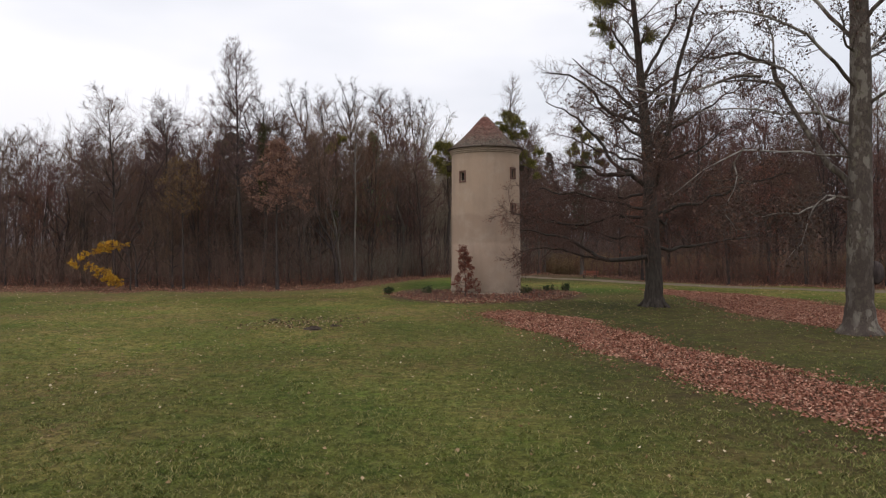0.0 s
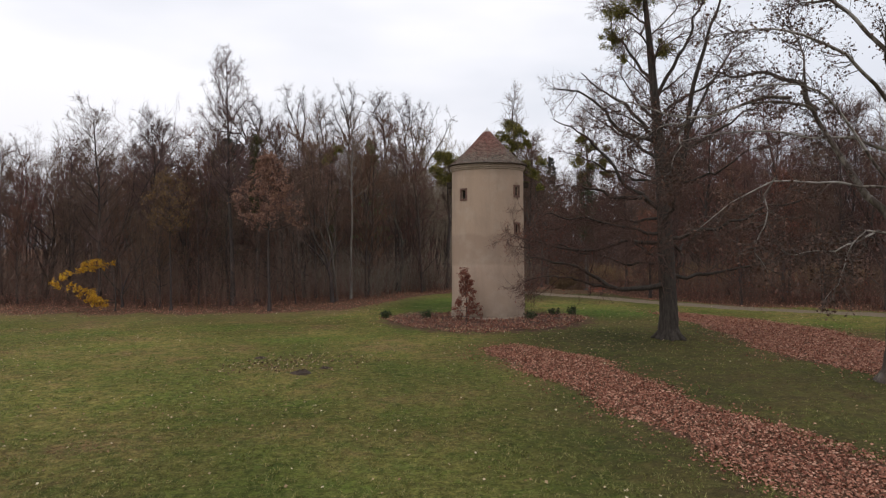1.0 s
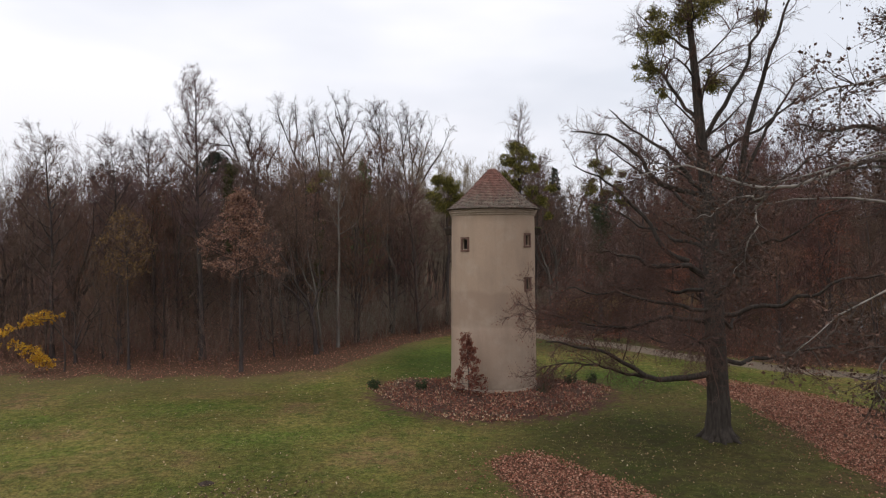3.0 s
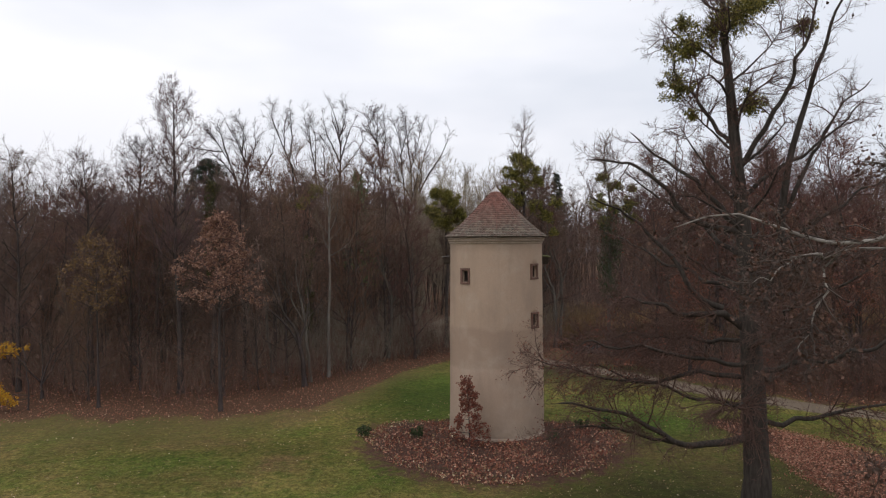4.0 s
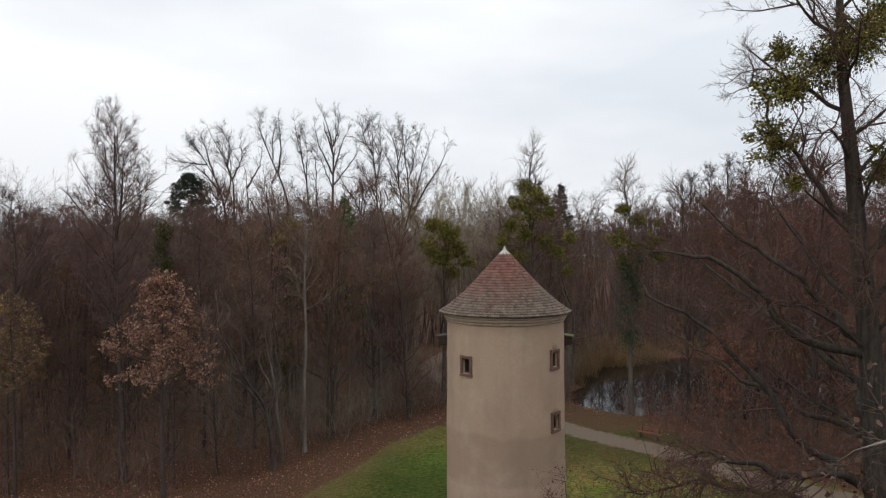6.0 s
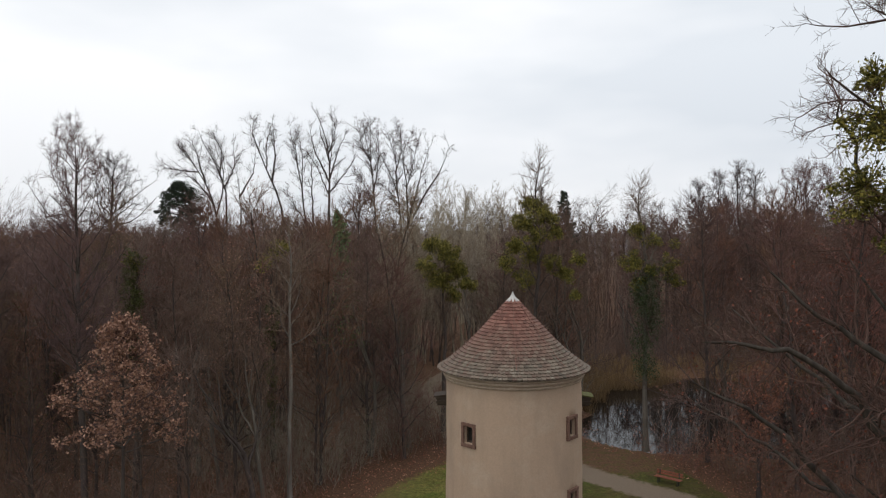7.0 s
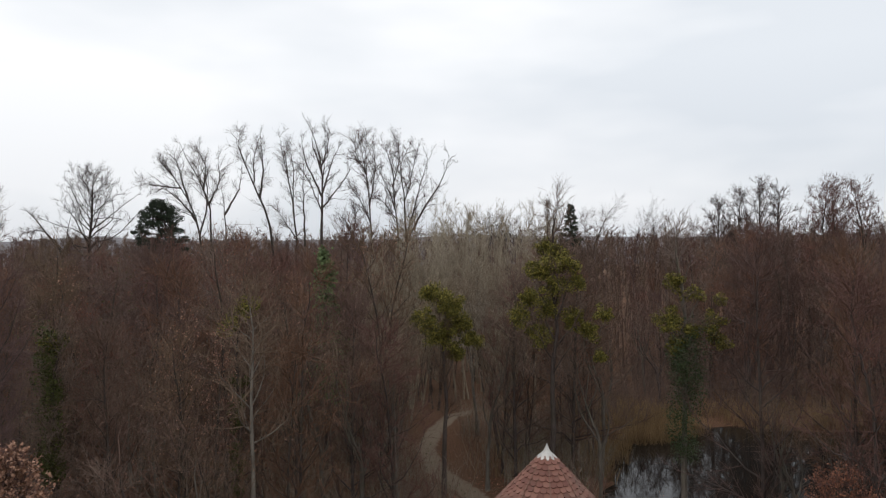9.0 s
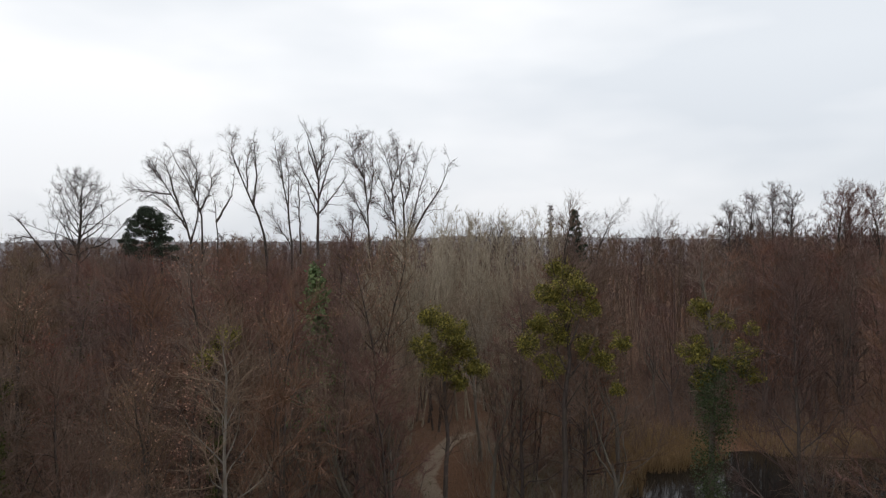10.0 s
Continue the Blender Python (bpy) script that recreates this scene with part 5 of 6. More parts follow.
wood, thin, *_ = tree_parts(57, 16.3, 0.10, crown=0.5, limbs=16, reach=0.10, angle=50, up=0.5, l2=6, tw=6, tw_len=0.5, wob=0.2, low=1.0, leaf=(2, 0.11, 0.45, 0.6), l2_len=0.05)
make_tree("slender_tree", pose(-14.8, 78.0, 0), "slender tree with a narrow head of dry rust-brown leaves", wood, thin, BARK, TWIG, LEAF_BROWN)
for seed, x, y, h in ((58, 19.2, 76.0, 8.5), (59, 28.8, 76.4, 5.5), (60, 30.0, 70.0, 12.0)):
    wood, thin, *_ = tree_parts(seed, h, 0.14, crown=0.25, limbs=24, reach=0.36, angle=66, up=0.3, l2=9, tw=9, tw_len=0.7, tw_r=0.009, wob=0.22, low=1.0, leaf=(3, 0.105, 0.25, 0.7), l2_len=0.09)
    make_tree("rusty_tree", pose(x, y, 0), "small woodland tree full of rust-red dry leaves near the path", wood, thin, BARK, TWIG_RED, LEAF_RUST)


def mistletoe_tree(seed, x, y, h, balls, ivy_to=0.0, r0=0.24, label="", ivy_from=1.0, ivy_r=0.9, ivy_m=None, bark_m=None):
    wood, thin, *_ = tree_parts(seed, h, r0, crown=0.4, limbs=22, reach=0.19, angle=42, up=0.5, l2=9, tw=9, tw_len=0.8, tw_r=0.010, l2_len=0.07, wob=0.18)
    ob = make_tree("mistletoe_tree", pose(x, y, 0), label, wood, thin, bark_m or BARK, TWIG)
    for i, (dx, dz, r) in enumerate(balls):
        g = random.Random(seed * 10 + i)
        clump("mistletoe", ob, (dx, g.uniform(-0.8, 0.8), dz), r, int(2300 * r * r), 0.13, LEAF_MISTLETOE, seed * 50 + i, MISTLETOE)
    if ivy_to:
        ivy(ob, seed, ivy_r, ivy_from, ivy_to, int(5200 * max(1.0, ivy_r)), 0.13, ivy_m)
    return ob


mistletoe_tree(51, 5.8, 89.8, 24.5, [(0.0, 20.2, 1.1), (0.9, 19.2, 1.0), (-0.9, 18.7, 1.0), (0.3, 17.6, 1.1), (-1.6, 16.6, 1.0), (1.7, 17.8, 0.7), (0.0, 15.8, 1.1), (2.6, 14.2, 0.9), (-2.4, 15.0, 0.9), (1.6, 15.2, 1.0),
                                     (-0.8, 14.0, 1.0), (3.4, 12.4, 0.6), (3.6, 15.5, 0.7)], label="bare tree by the path overgrown with many mistletoe clumps")
mistletoe_tree(52, -2.2, 92.0, 17.0, [(-0.9, 16.6, 1.2), (0.4, 16.0, 1.3), (-1.6, 15.0, 1.1), (1.3, 14.4, 1.2), (0.0, 13.8, 1.2), (2.2, 13.2, 0.9), (0.9, 12.2, 0.9)], label="bare tree with a dense head of mistletoe")
mistletoe_tree(53, 14.5, 87.0, 22.5, [(-0.4, 17.8, 0.8), (0.7, 17.0, 0.8), (2.2, 16.6, 0.6), (-1.2, 15.4, 0.9), (1.9, 15.2, 0.9), (0.4, 14.6, 0.7), (-0.6, 13.4, 0.8), (2.4, 13.8, 0.8)], 14.5, ivy_from=6.0, ivy_r=1.35, bark_m=BARK_PALE,
               label="ivy-clad tree with mistletoe on the pond's bank")
mistletoe_tree(54, -20.3, 71.6, 17.0, [(0, 16.0, 0.6)], 16.4, ivy_from=9.0, ivy_r=0.75, ivy_m=LEAF_OLIVE, label="ivy-clad woodland tree with a little mistletoe")
mistletoe_tree(55, -15.0, 83.0, 17.5, [(0.4, 16.5, 0.9), (-0.6, 15.4, 0.9)], 12.0, ivy_r=0.5, ivy_m=LEAF_OLIVE, label="ivy-clad woodland tree with a little mistletoe")

# tall trees over the canopy
def limbed_tree(seed, x, y, limbs, label="tall bare tree that stands above the canopy", l2=13, l2_len=2.6, tw_len=1.1, bark_m=None, leaf=None, spread=0.42):
    """A tree whose main limbs are given: radius, then places (across, up). The first is the trunk."""
    g = np.random.default_rng(seed)
    wood, lines, done = [], [], []
    for i, (r, places) in enumerate(limbs):
        tilt = g.uniform(-0.7, 0.7)
        pts = [(a, tilt * (a - places[0][0]), h) for a, h in places]
        if i == 0:
            pts = [(pts[0][0], 0, -0.2), (pts[0][0], 0, pts[0][2] * 0.5)] + pts
        L = limb_line(g, pts, 12, 0.07)
        L[0] = pts[0]
        if i and places[0][1] > 20.2:  # it springs from the nearest limb
            old = np.concatenate(done)
            gap = old[np.argmin(np.hypot(old[:, 0] - L[0, 0], old[:, 2] - L[0, 2]))] - L[0]
            L = L + gap * np.linspace(1, 0, 13)[:, None] ** 2 + np.array([0, gap[1], 0]) * (1 - np.linspace(1, 0, 13)[:, None] ** 2)
        fine = np.linspace(0, 12, 60)
        done.append(np.stack([np.interp(fine, np.arange(13), L[:, q]) for q in range(3)], 1))
        wood.append((*tubes(L[None], (r * np.linspace(1, 0.12, 13))[None], 6), 0))
        lo = 0.45 if i == 0 else 0.08
        lines.append(np.stack([np.interp(np.linspace(lo * 12, 12, 9), np.arange(13), L[:, q]) for q in range(3)], 1))
    L1 = np.stack(lines)
    _, f2, p2, w2 = along(g, L1, int(l2 * 1.4), 0.0, 1.0)
    ln = 1.5 * l2_len * g.uniform(0.3, 1.3, len(p2)) * (1.2 - 0.5 * f2)
    L2 = paths(g, p2, side_way(g, w2, spread), ln, 4, 0.10, 0.17)
    thin = [(*tubes(L2, (0.011 * ln + 0.020)[:, None] * np.linspace(1, 0.35, 5)[None], 3), 0)]
    _, f3, p3, w3 = along(g, L2, 8, 0.15, 1.0)
    L3 = paths(g, p3, side_way(g, w3, 0.45), 1.3 * tw_len * g.uniform(0.4, 1.3, len(p3)), 2, 0.05, 0.24)
    thin.append((*tubes(L3, np.full((len(p3), 1), 0.021) * np.array([[1, 0.8, 0.4]]), 3), 0))
    _, _, p4, w4 = along(g, L3, 2, 0.2, 1.0)
    L4 = paths(g, p4, side_way(g, w4, 0.5), tw_len * 0.8 * g.uniform(0.4, 1.3, len(p4)), 1, 0.1, 0.2)
    thin.append((*tubes(L4, np.full((len(p4), 1), 0.013) * np.array([[1, 0.4]]), 3), 0))
    if leaf:
        keep = g.uniform(0, 1, len(p4)) < leaf
        thin.append((*leaves(g, p4[keep] + g.normal(0, 0.15, (np.count_nonzero(keep), 3)), 0.26), 1))
    return make_tree("tall_bare_tree", pose(x, y, 0), label, wood, thin, bark_m or BARK_LINDEN, TWIG_FAR, LEAF_DUSK, group="tall trees over the wood")


wood, thin, *_ = tree_parts(61, 36.5, 0.55, crown=0.50, limbs=36, reach=0.38, angle=58, up=0.6, l2=11, tw=9, tw_len=1.3, tw_r=0.021, low=1.0, l2_len=0.075, wob=0.2)
make_tree("tall_bare_tree", pose(-81.5, 184, 0), "tall bare tree with a broad rounded crown", wood, thin, BARK_LINDEN, TWIG_FAR, LEAF_DUSK, group="tall trees over the wood")
limbed_tree(62, -88.5, 186, [(0.42, [(0, 19.5), (-3.5, 23), (-7.5, 29.5), (-9, 28.5)]), (0.14, [(-3.5, 23), (-6.3, 24), (-9.4, 23.3)])], "old bare tree that leans far over", 10, 1.8)
limbed_tree(63, -48.6, 162, [
    (0.36, [(0, 20), (-1, 26.5), (-4, 31), (-5.7, 34), (-7, 37)]), (0.17, [(-4.2, 30.5), (-7.4, 31), (-10.3, 31.5)]), (0.20, [(-2.3, 28.5), (-3.4, 32.5), (-5, 37.5)]), (0.15, [(-5, 32.5), (-7.4, 35), (-8.7, 36)]),
    (0.20, [(-0.6, 25), (-3.6, 29), (-5.7, 30.5)]), (0.20, [(-0.4, 22.5), (0.8, 26), (1.3, 31), (-0.6, 35.5)])], "tall bare tree swept to one side by the wind", 12, 2.2)
limbed_tree(64, -47.3, 163, [(0.34, [(0, 20), (0.1, 28.5), (-2, 32.5), (-4.7, 39)]), (0.20, [(0.1, 28), (1.7, 32), (1.3, 36)]), (0.17, [(-1, 30.5), (-0.6, 34.5), (-2, 38)]), (0.16, [(0.1, 27), (-2, 31.5), (-3.4, 35.5)])],
            "tall bare tree swept to one side by the wind", 12, 2.2)
limbed_tree(65, -43.5, 160, [(0.33, [(0, 20), (-0.1, 26), (-0.8, 29.5), (-1.3, 31)]), (0.22, [(0, 26), (2, 30), (2.5, 33.7)]), (0.10, [(0, 24), (2, 21)])], "broken bare tree with a forked top", 5, 1.2)
limbed_tree(66, -36.7, 166, [(0.42, [(0, 20), (-1.8, 29), (-4, 33), (-5, 38.5), (-6, 39.5)]), (0.22, [(-1.8, 29), (-1.4, 34), (-2, 41)]), (0.16, [(-3, 31.5), (-3, 36.5), (-2.2, 39.5)]), (0.14, [(-4.4, 34), (-5.6, 38), (-5.5, 41)])],
            "slender bare tree with a leaning trunk", 12, 1.7)
limbed_tree(67, -36, 180, [(0.36, [(0, 20), (-1, 30.5), (-2.6, 37.5), (-3.6, 43)]), (0.18, [(-0.8, 28), (-0.6, 35), (-1.4, 40.5)]), (0.16, [(-1.8, 33.5), (-2.3, 39), (-1.8, 41)]), (0.22, [(1.6, 20), (1.2, 29.5), (1.5, 38)]),
                           (0.15, [(0, 21.5), (-2.8, 25.5), (-4.3, 28)])], "slender upright bare tree", 14, 2.0)
limbed_tree(68, -31, 180, [
    (0.52, [(0, 20), (0.1, 29.5), (0.5, 36.5), (-0.8, 40.5), (-2.5, 45)]), (0.24, [(0.2, 30), (-3.3, 37.5), (-4, 42)]), (0.18, [(0.4, 34.5), (-2, 41.5), (-1.6, 44.5)]), (0.20, [(0.5, 36), (2, 43)]),
    (0.22, [(0.3, 30.5), (2.3, 36.5), (4, 40)]), (0.18, [(0, 27.5), (4.3, 33.5), (5.7, 36)]), (0.16, [(0, 27), (-2, 32.5), (-4.5, 37)]), (0.14, [(0.4, 33), (1, 39), (0.9, 44.5)])],
    "tall bare poplar with a vase-shaped crown and a grey trunk", 10, 2.2, 0.9, BARK)
limbed_tree(69, -22.3, 190, [(0.36, [(0, 20), (-0.3, 29), (-1, 36.5), (-3, 44.5)]), (0.20, [(0, 29), (1, 36.5), (0.3, 43)]), (0.20, [(-0.5, 25), (-2.6, 30.5), (-4.4, 32.5)]), (0.17, [(-1, 35.5), (-3, 39.5), (-3.6, 43)]),
                             (0.18, [(-0.5, 32), (-1.3, 39), (-1, 44)])], "tall tree with a twiggy crown and a few dry leaves", 20, 2.6, leaf=0.3)
limbed_tree(90, -26.3, 188, [(0.38, [(0.3, 19.5), (0.2, 23), (1.5, 28)]), (0.22, [(-0.2, 22), (-1.3, 25.5), (-3, 27)]), (0.18, [(0.4, 23), (0.8, 26.5), (0.3, 29)])], "short stout bare tree with forked limbs", 10, 1.6)
limbed_tree(91, -17, 195, [
    (0.38, [(0, 20), (-0.5, 29), (-4, 36), (-6, 40)]), (0.24, [(-0.5, 28.5), (-1.2, 37), (-3.3, 43)]), (0.30, [(1.6, 19.5), (1.5, 30.5), (0.2, 37.5), (3, 43)]), (0.24, [(2.3, 21), (4.7, 32.5), (7.2, 39.5)]),
    (0.30, [(3, 20.5), (6.4, 29), (9.6, 34), (11.5, 40.5)]), (0.18, [(-1, 34), (0.4, 39.5), (-0.4, 44)]), (0.17, [(1.2, 29), (3, 36), (4.2, 41.5)]), (0.15, [(-1.2, 26), (-4, 30.5), (-5.5, 31)])],
    "tall many-stemmed tree with a twiggy crown and dry brown leaves", 20, 2.9, leaf=0.4)

NEAR_TALL = [  # x, y, height, bole, angle, first forks, seed
    (-69, 112, 28, 0.3, 12, 3, 77), (-64, 114, 26.5, 0.3, 12, 3, 78), (-37, 76, 21.5, 0.25, 17, 3, 79), (-31, 80, 20.5, 0.3, 16, 3, 80), (-48, 82, 19, 0.24, 20, 4, 81)]
FAR_TALL = [
    (43, 161, 28, 0.45, 7, 3, 70), (46.5, 163, 30, 0.5, 6, 3, 71), (50, 162, 31.5, 0.5, 6, 3, 72), (53.5, 165, 30, 0.45, 7, 3, 73), (57.5, 158, 29.5, 0.42, 16, 4, 74), (62.5, 162, 31, 0.40, 16, 4, 75), (69, 166, 31, 0.40, 16, 4, 76),
    (0, 215, 31, 0.4, 16, 4, 82), (9, 222, 32, 0.4, 14, 4, 94), (37, 250, 36, 0.4, 13, 3, 84), (54, 255, 35, 0.4, 16, 3, 95), (92, 262, 33, 0.4, 18, 3, 87)]
for x, y, h, bole, angle, first, seed in NEAR_TALL + FAR_TALL:
    far = y > 120
    if 70 <= seed <= 76:
        broad = seed > 73
        wood, thin, *_ = tree_parts(seed, h, 0.29, crown=0.45, limbs=34 if broad else 26, reach=0.30 if broad else 0.24, angle=44 if broad else 36, up=0.5, l2=8, tw=8, tw_len=1.1, tw_r=0.02, low=0.9, l2_len=0.06, wob=0.18,
                                    leaf=(1, 0.20, 0.3, 0.4 if broad else 0.28))
        make_tree("tall_bare_tree", pose(x, y, 0), "tall tree with a broad crown of pink-brown twigs" if broad else "tall slim tree with a small rounded crown of dry leaves", wood, thin, BARK_LINDEN, TWIG_RED if broad else TWIG_FAR, LEAF_DUSK, group="tall trees over the wood")
        continue
    wood, thin = fork_parts(seed, h, 0.012 * h if far else 0.0105 * h, bole, (first, 3, 3, 3, 3, 4), angle, 0.12, 0.13, 0.018 if far else 0.012, (0, 0), None)
    make_tree("tall_bare_tree", pose(x, y, 0), "tall bare tree that stands above the canopy", wood, thin, BARK_LINDEN if far else BARK, TWIG_FAR if far else TWIG, LEAF_DUSK, group="tall trees over the wood")


def conifer(name, x, y, h, label, material, seed, dense=120, wide=0.26):
    ob = thing(name, pose(x, y, 0), label, "tree")
    g = np.random.default_rng(seed)
    line = np.stack([np.zeros(8), np.zeros(8), np.linspace(-0.1, h * 0.97, 8)], 1)[None]
    v, t = tubes(line, np.linspace(0.3, 0.03, 8)[None], 8)
    o = new("trunk", mesh_np("trunk", v, t, [BARK]))
    o.parent = ob
    n = 60
    z = h * (0.3 + 0.68 * (np.arange(n) / n))
    a = np.arange(n) * 2.4 + g.uniform(-0.5, 0.5, n)
    reach = ((1 - z / h) * h * wide + 0.3) * g.uniform(0.65, 1.15, n)
    L = paths(g, np.stack([0 * z, 0 * z, z], 1), np.stack([np.cos(a), np.sin(a), np.full(n, -0.1)], 1), reach, 5, 0.2, 0.12)
    chunks = [(*tubes(L, np.full((n, 1), 0.06) * np.linspace(1, 0.2, 6)[None], 4), 0)]
    _, _, p, _ = along(g, L, dense, 0.25, 1.0)
    p = p + g.normal(0, 0.2, p.shape)
    chunks.append((*leaves(g, p, 0.36), 0))
    v, t, ix = joined(chunks)
    o = new("crown", mesh_np("crown", v, t, [material], ix))
    o.parent = ob
    return ob


def pine(x, y, h, label, seed):
    """A pine with a bare lower trunk and a crown of needle pads."""
    g = np.random.default_rng(seed)
    ob = thing("pine_tree", pose(x, y, 0), label, "tree")
    line = np.stack([np.array([0.2, 0.2, 0.1, -1.1, -2.2]), np.zeros(5), np.array([-0.2, 0.4, 0.7, 0.85, 0.96]) * [1, h, h, h, h]], 1)
    chunks = [(*tubes(line[None], np.array([[0.34, 0.28, 0.2, 0.12, 0.04]]), 8), 0)]
    k = 84
    f = (np.arange(k) + 0.5) / k
    a = np.arange(k) * 2.4
    env = np.interp(f, [0, 0.25, 0.55, 0.8, 1], [4.2, 4.3, 3.6, 2.4, 0.7])
    q = env * np.sqrt(g.uniform(0.05, 1.1, k))
    layer = np.round(f * 6) / 6
    c = np.stack([q * np.cos(a) - 1.7 - 0.5 * f, q * np.sin(a), h * (0.715 + 0.265 * (0.25 * layer + 0.75 * f)) + g.normal(0, 0.3, k)], 1)
    start = np.stack([np.interp(c[:, 2] - 0.7, line[:, 2], line[:, 0]), 0 * f, c[:, 2] - 0.7], 1)
    L = np.stack([start + (c - start) * w for w in (0, 0.4, 0.75, 1)], 1)
    chunks.append((*tubes(L, np.full((k, 1), 0.09) * np.array([[1, 0.7, 0.5, 0.3]]), 4), 0))
    v, t, ix = joined(chunks)
    o = new("trunk", mesh_np("trunk", v, t, [BARK_LINDEN], ix))
    o.parent = ob
    n = 200
    p = np.repeat(c, n, 0) + unit(g.normal(0, 1, (k * n, 3))) * (np.repeat(g.uniform(0.55, 1.2, k), n) * g.uniform(0.05, 1, k * n) ** 0.4)[:, None] * np.array([1, 1, 0.62])
    o = new("crown", mesh_np("crown", *leaves(g, p, 0.24), [LEAF_NEEDLE]))
    o.parent = ob
    return ob


pine(-49.6, 152, 28.2, "dark green pine with a flat-topped bushy crown", 5)
conifer("larch_tree", 16.5, 200, 31.0, "slim bare larch above the wood", TWIG_FAR, 8, 16, 0.11)
conifer("spruce_tree", 22.5, 205, 30.0, "dark far-off spruce above the wood", LEAF_NEEDLE, 6)
conifer("young_spruce", -13.4, 102, 20.5, "blue-green conifer among the bare trees", LEAF_BLUE, 7, 45, 0.21)


# ---------------------------------------------------------------- shrubs
def shrub(name, x, y, h, label, seed, stems, leaf_m, leaf, twig_m=TWIG, spread=0.5, category="shrub", tw=6):
    g = np.random.default_rng(seed)
    a = g.uniform(0, 2 * math.pi, stems)
    start = np.stack([0.12 * np.cos(a), 0.12 * np.sin(a), np.full(stems, -0.05)], 1)
    sp = spread * g.uniform(0.2, 1, stems)
    L = paths(g, start, np.stack([np.cos(a) * sp, np.sin(a) * sp, np.ones(stems)], 1), h * g.uniform(0.6, 1.02, stems), 6, 0.1, 0.1)
    ob = thing(name, pose(x, y, 0), label, category)
    v, t = tubes(L, np.full((stems, 1), 0.012 * h) * np.linspace(1, 0.15, 7)[None], 5)
    o = new("stems", mesh_np("stems", v, t, [BARK]))
    o.parent = ob
    _, _, p, w = along(g, L, 12, 0.15, 1)
    L2 = paths(g, p, side_way(g, w, 0.6), h * 0.2 * g.uniform(0.4, 1.3, len(p)), 3, 0.15, 0.2)
    _, _, p3, w3 = along(g, L2, tw, 0.2, 1)
    L3 = paths(g, p3, side_way(g, w3, 0.5), h * 0.08 * g.uniform(0.4, 1.3, len(p3)), 2, 0.1, 0.2)
    chunks = [(*tubes(L2, np.full((len(p), 1), 0.012) * np.linspace(1, 0.3, 4)[None], 3), 0), (*tubes(L3, np.full((len(p3), 1), 0.008) * np.array([[1, 0.7, 0.3]]), 3), 0)]
    _, _, pl, _ = along(g, L3, leaf[0], 0.1, 1)
    pl = pl[g.uniform(0, 1, len(pl)) < leaf[2]] + 0
    chunks.append((*leaves(g, pl + g.normal(0, 0.04, pl.shape), leaf[1]), 1))
    v, t, ix = joined(chunks)
    o = new("foliage", mesh_np("foliage", v, t, [twig_m, leaf_m], ix))
    o.parent = ob
    return ob


wood, thin = crown_parts(44, 3.7, 0.04, 0.25, (1.05, 1.0, 0.8, 0.55, 0.35, 0.2, 0.05), 24, rise=0.18, bend=-0.06, leaf=(2, 0.12, 0.5), count=(5, 5, 4), length=(0.4, 0.25, 0.14), radius=(0.010, 0.006, 0.004), up=(0.05, 0.0, 0.0), sag=(0, 0, 0), wob=0.2)
make_tree("red_shrub", pose(0.75, 54.6, 0), "upright shrub with dark red dry leaves beside the tower", wood, thin, BARK, TWIG_RED, LEAF_RED, category="shrub")
def bough_parts(seed, boughs):
    """A crooked stem with a few long leafy boughs."""
    g = np.random.default_rng(seed)
    stem = limb_line(g, [(2.5, 0, -0.1), (2.6, 0, 1.2), (2.4, 0.1, 2.6), (2.1, 0.1, 3.8)], 8, 0.03)
    wood = [(*tubes(stem[None], np.linspace(0.075, 0.02, 9)[None], 7), 0)]
    rows = []
    for places in boughs:
        L = limb_line(g, places, 10, 0.05)
        wood.append((*tubes(L[None], np.linspace(0.035, 0.008, 11)[None], 5), 0))
        rows.append(L)
    thin, made = lacy(g, np.stack(rows), (26, 6, 4), (0.55, 0.32, 0.18), (0.010, 0.006, 0.004), up=(0.0, 0.0, 0.0), sag=(0.05, 0.05, 0.05), wob=0.2, steps=(3, 2, 1), lo=0.25)
    _, _, p, _ = along(g, made[-1], 2, 0.2, 1.0)
    p = p[g.uniform(0, 1, len(p)) < 0.75]
    thin.append((*leaves(g, p + g.normal(0, 0.04, p.shape), 0.13), 1))
    return wood, thin


wood, thin = bough_parts(46, [[(2.4, 0, 3.2), (1.6, -0.2, 4.0), (0.2, -0.5, 4.0), (-1.2, -0.8, 3.3), (-2.4, -0.9, 2.7)], [(2.4, 0.1, 3.4), (1.8, 0.6, 4.2), (0.6, 0.8, 4.2), (-0.8, 0.7, 3.6)],
                              [(2.5, 0, 1.0), (1.5, -0.5, 1.1), (0.3, -0.8, 1.6), (-1.0, -0.9, 2.2), (-2.2, -1.0, 2.4)], [(2.5, 0, 0.8), (1.6, -0.9, 0.9), (0.8, -1.2, 1.2)]])
make_tree("yellow_shrub", pose(-32.4, 62.6, 0), "small spreading shrub with bright yellow autumn leaves at the wood's edge", wood, thin, BARK, TWIG, LEAF_YELLOW, category="shrub")
for i, (x, y, h) in enumerate([(-5.5, 56.6, 0.75), (-2.3, 56.3, 0.8), (5.4, 55.4, 0.9), (8.9, 58.2, 0.8), (7.6, 58.6, 0.7)]):
    shrub("small_evergreen", x, y, h, "small dark green shrub in the flower bed", 20 + i, 8, LEAF_GREEN, (2, 0.10, 0.8), TWIG, 0.6, tw=4)

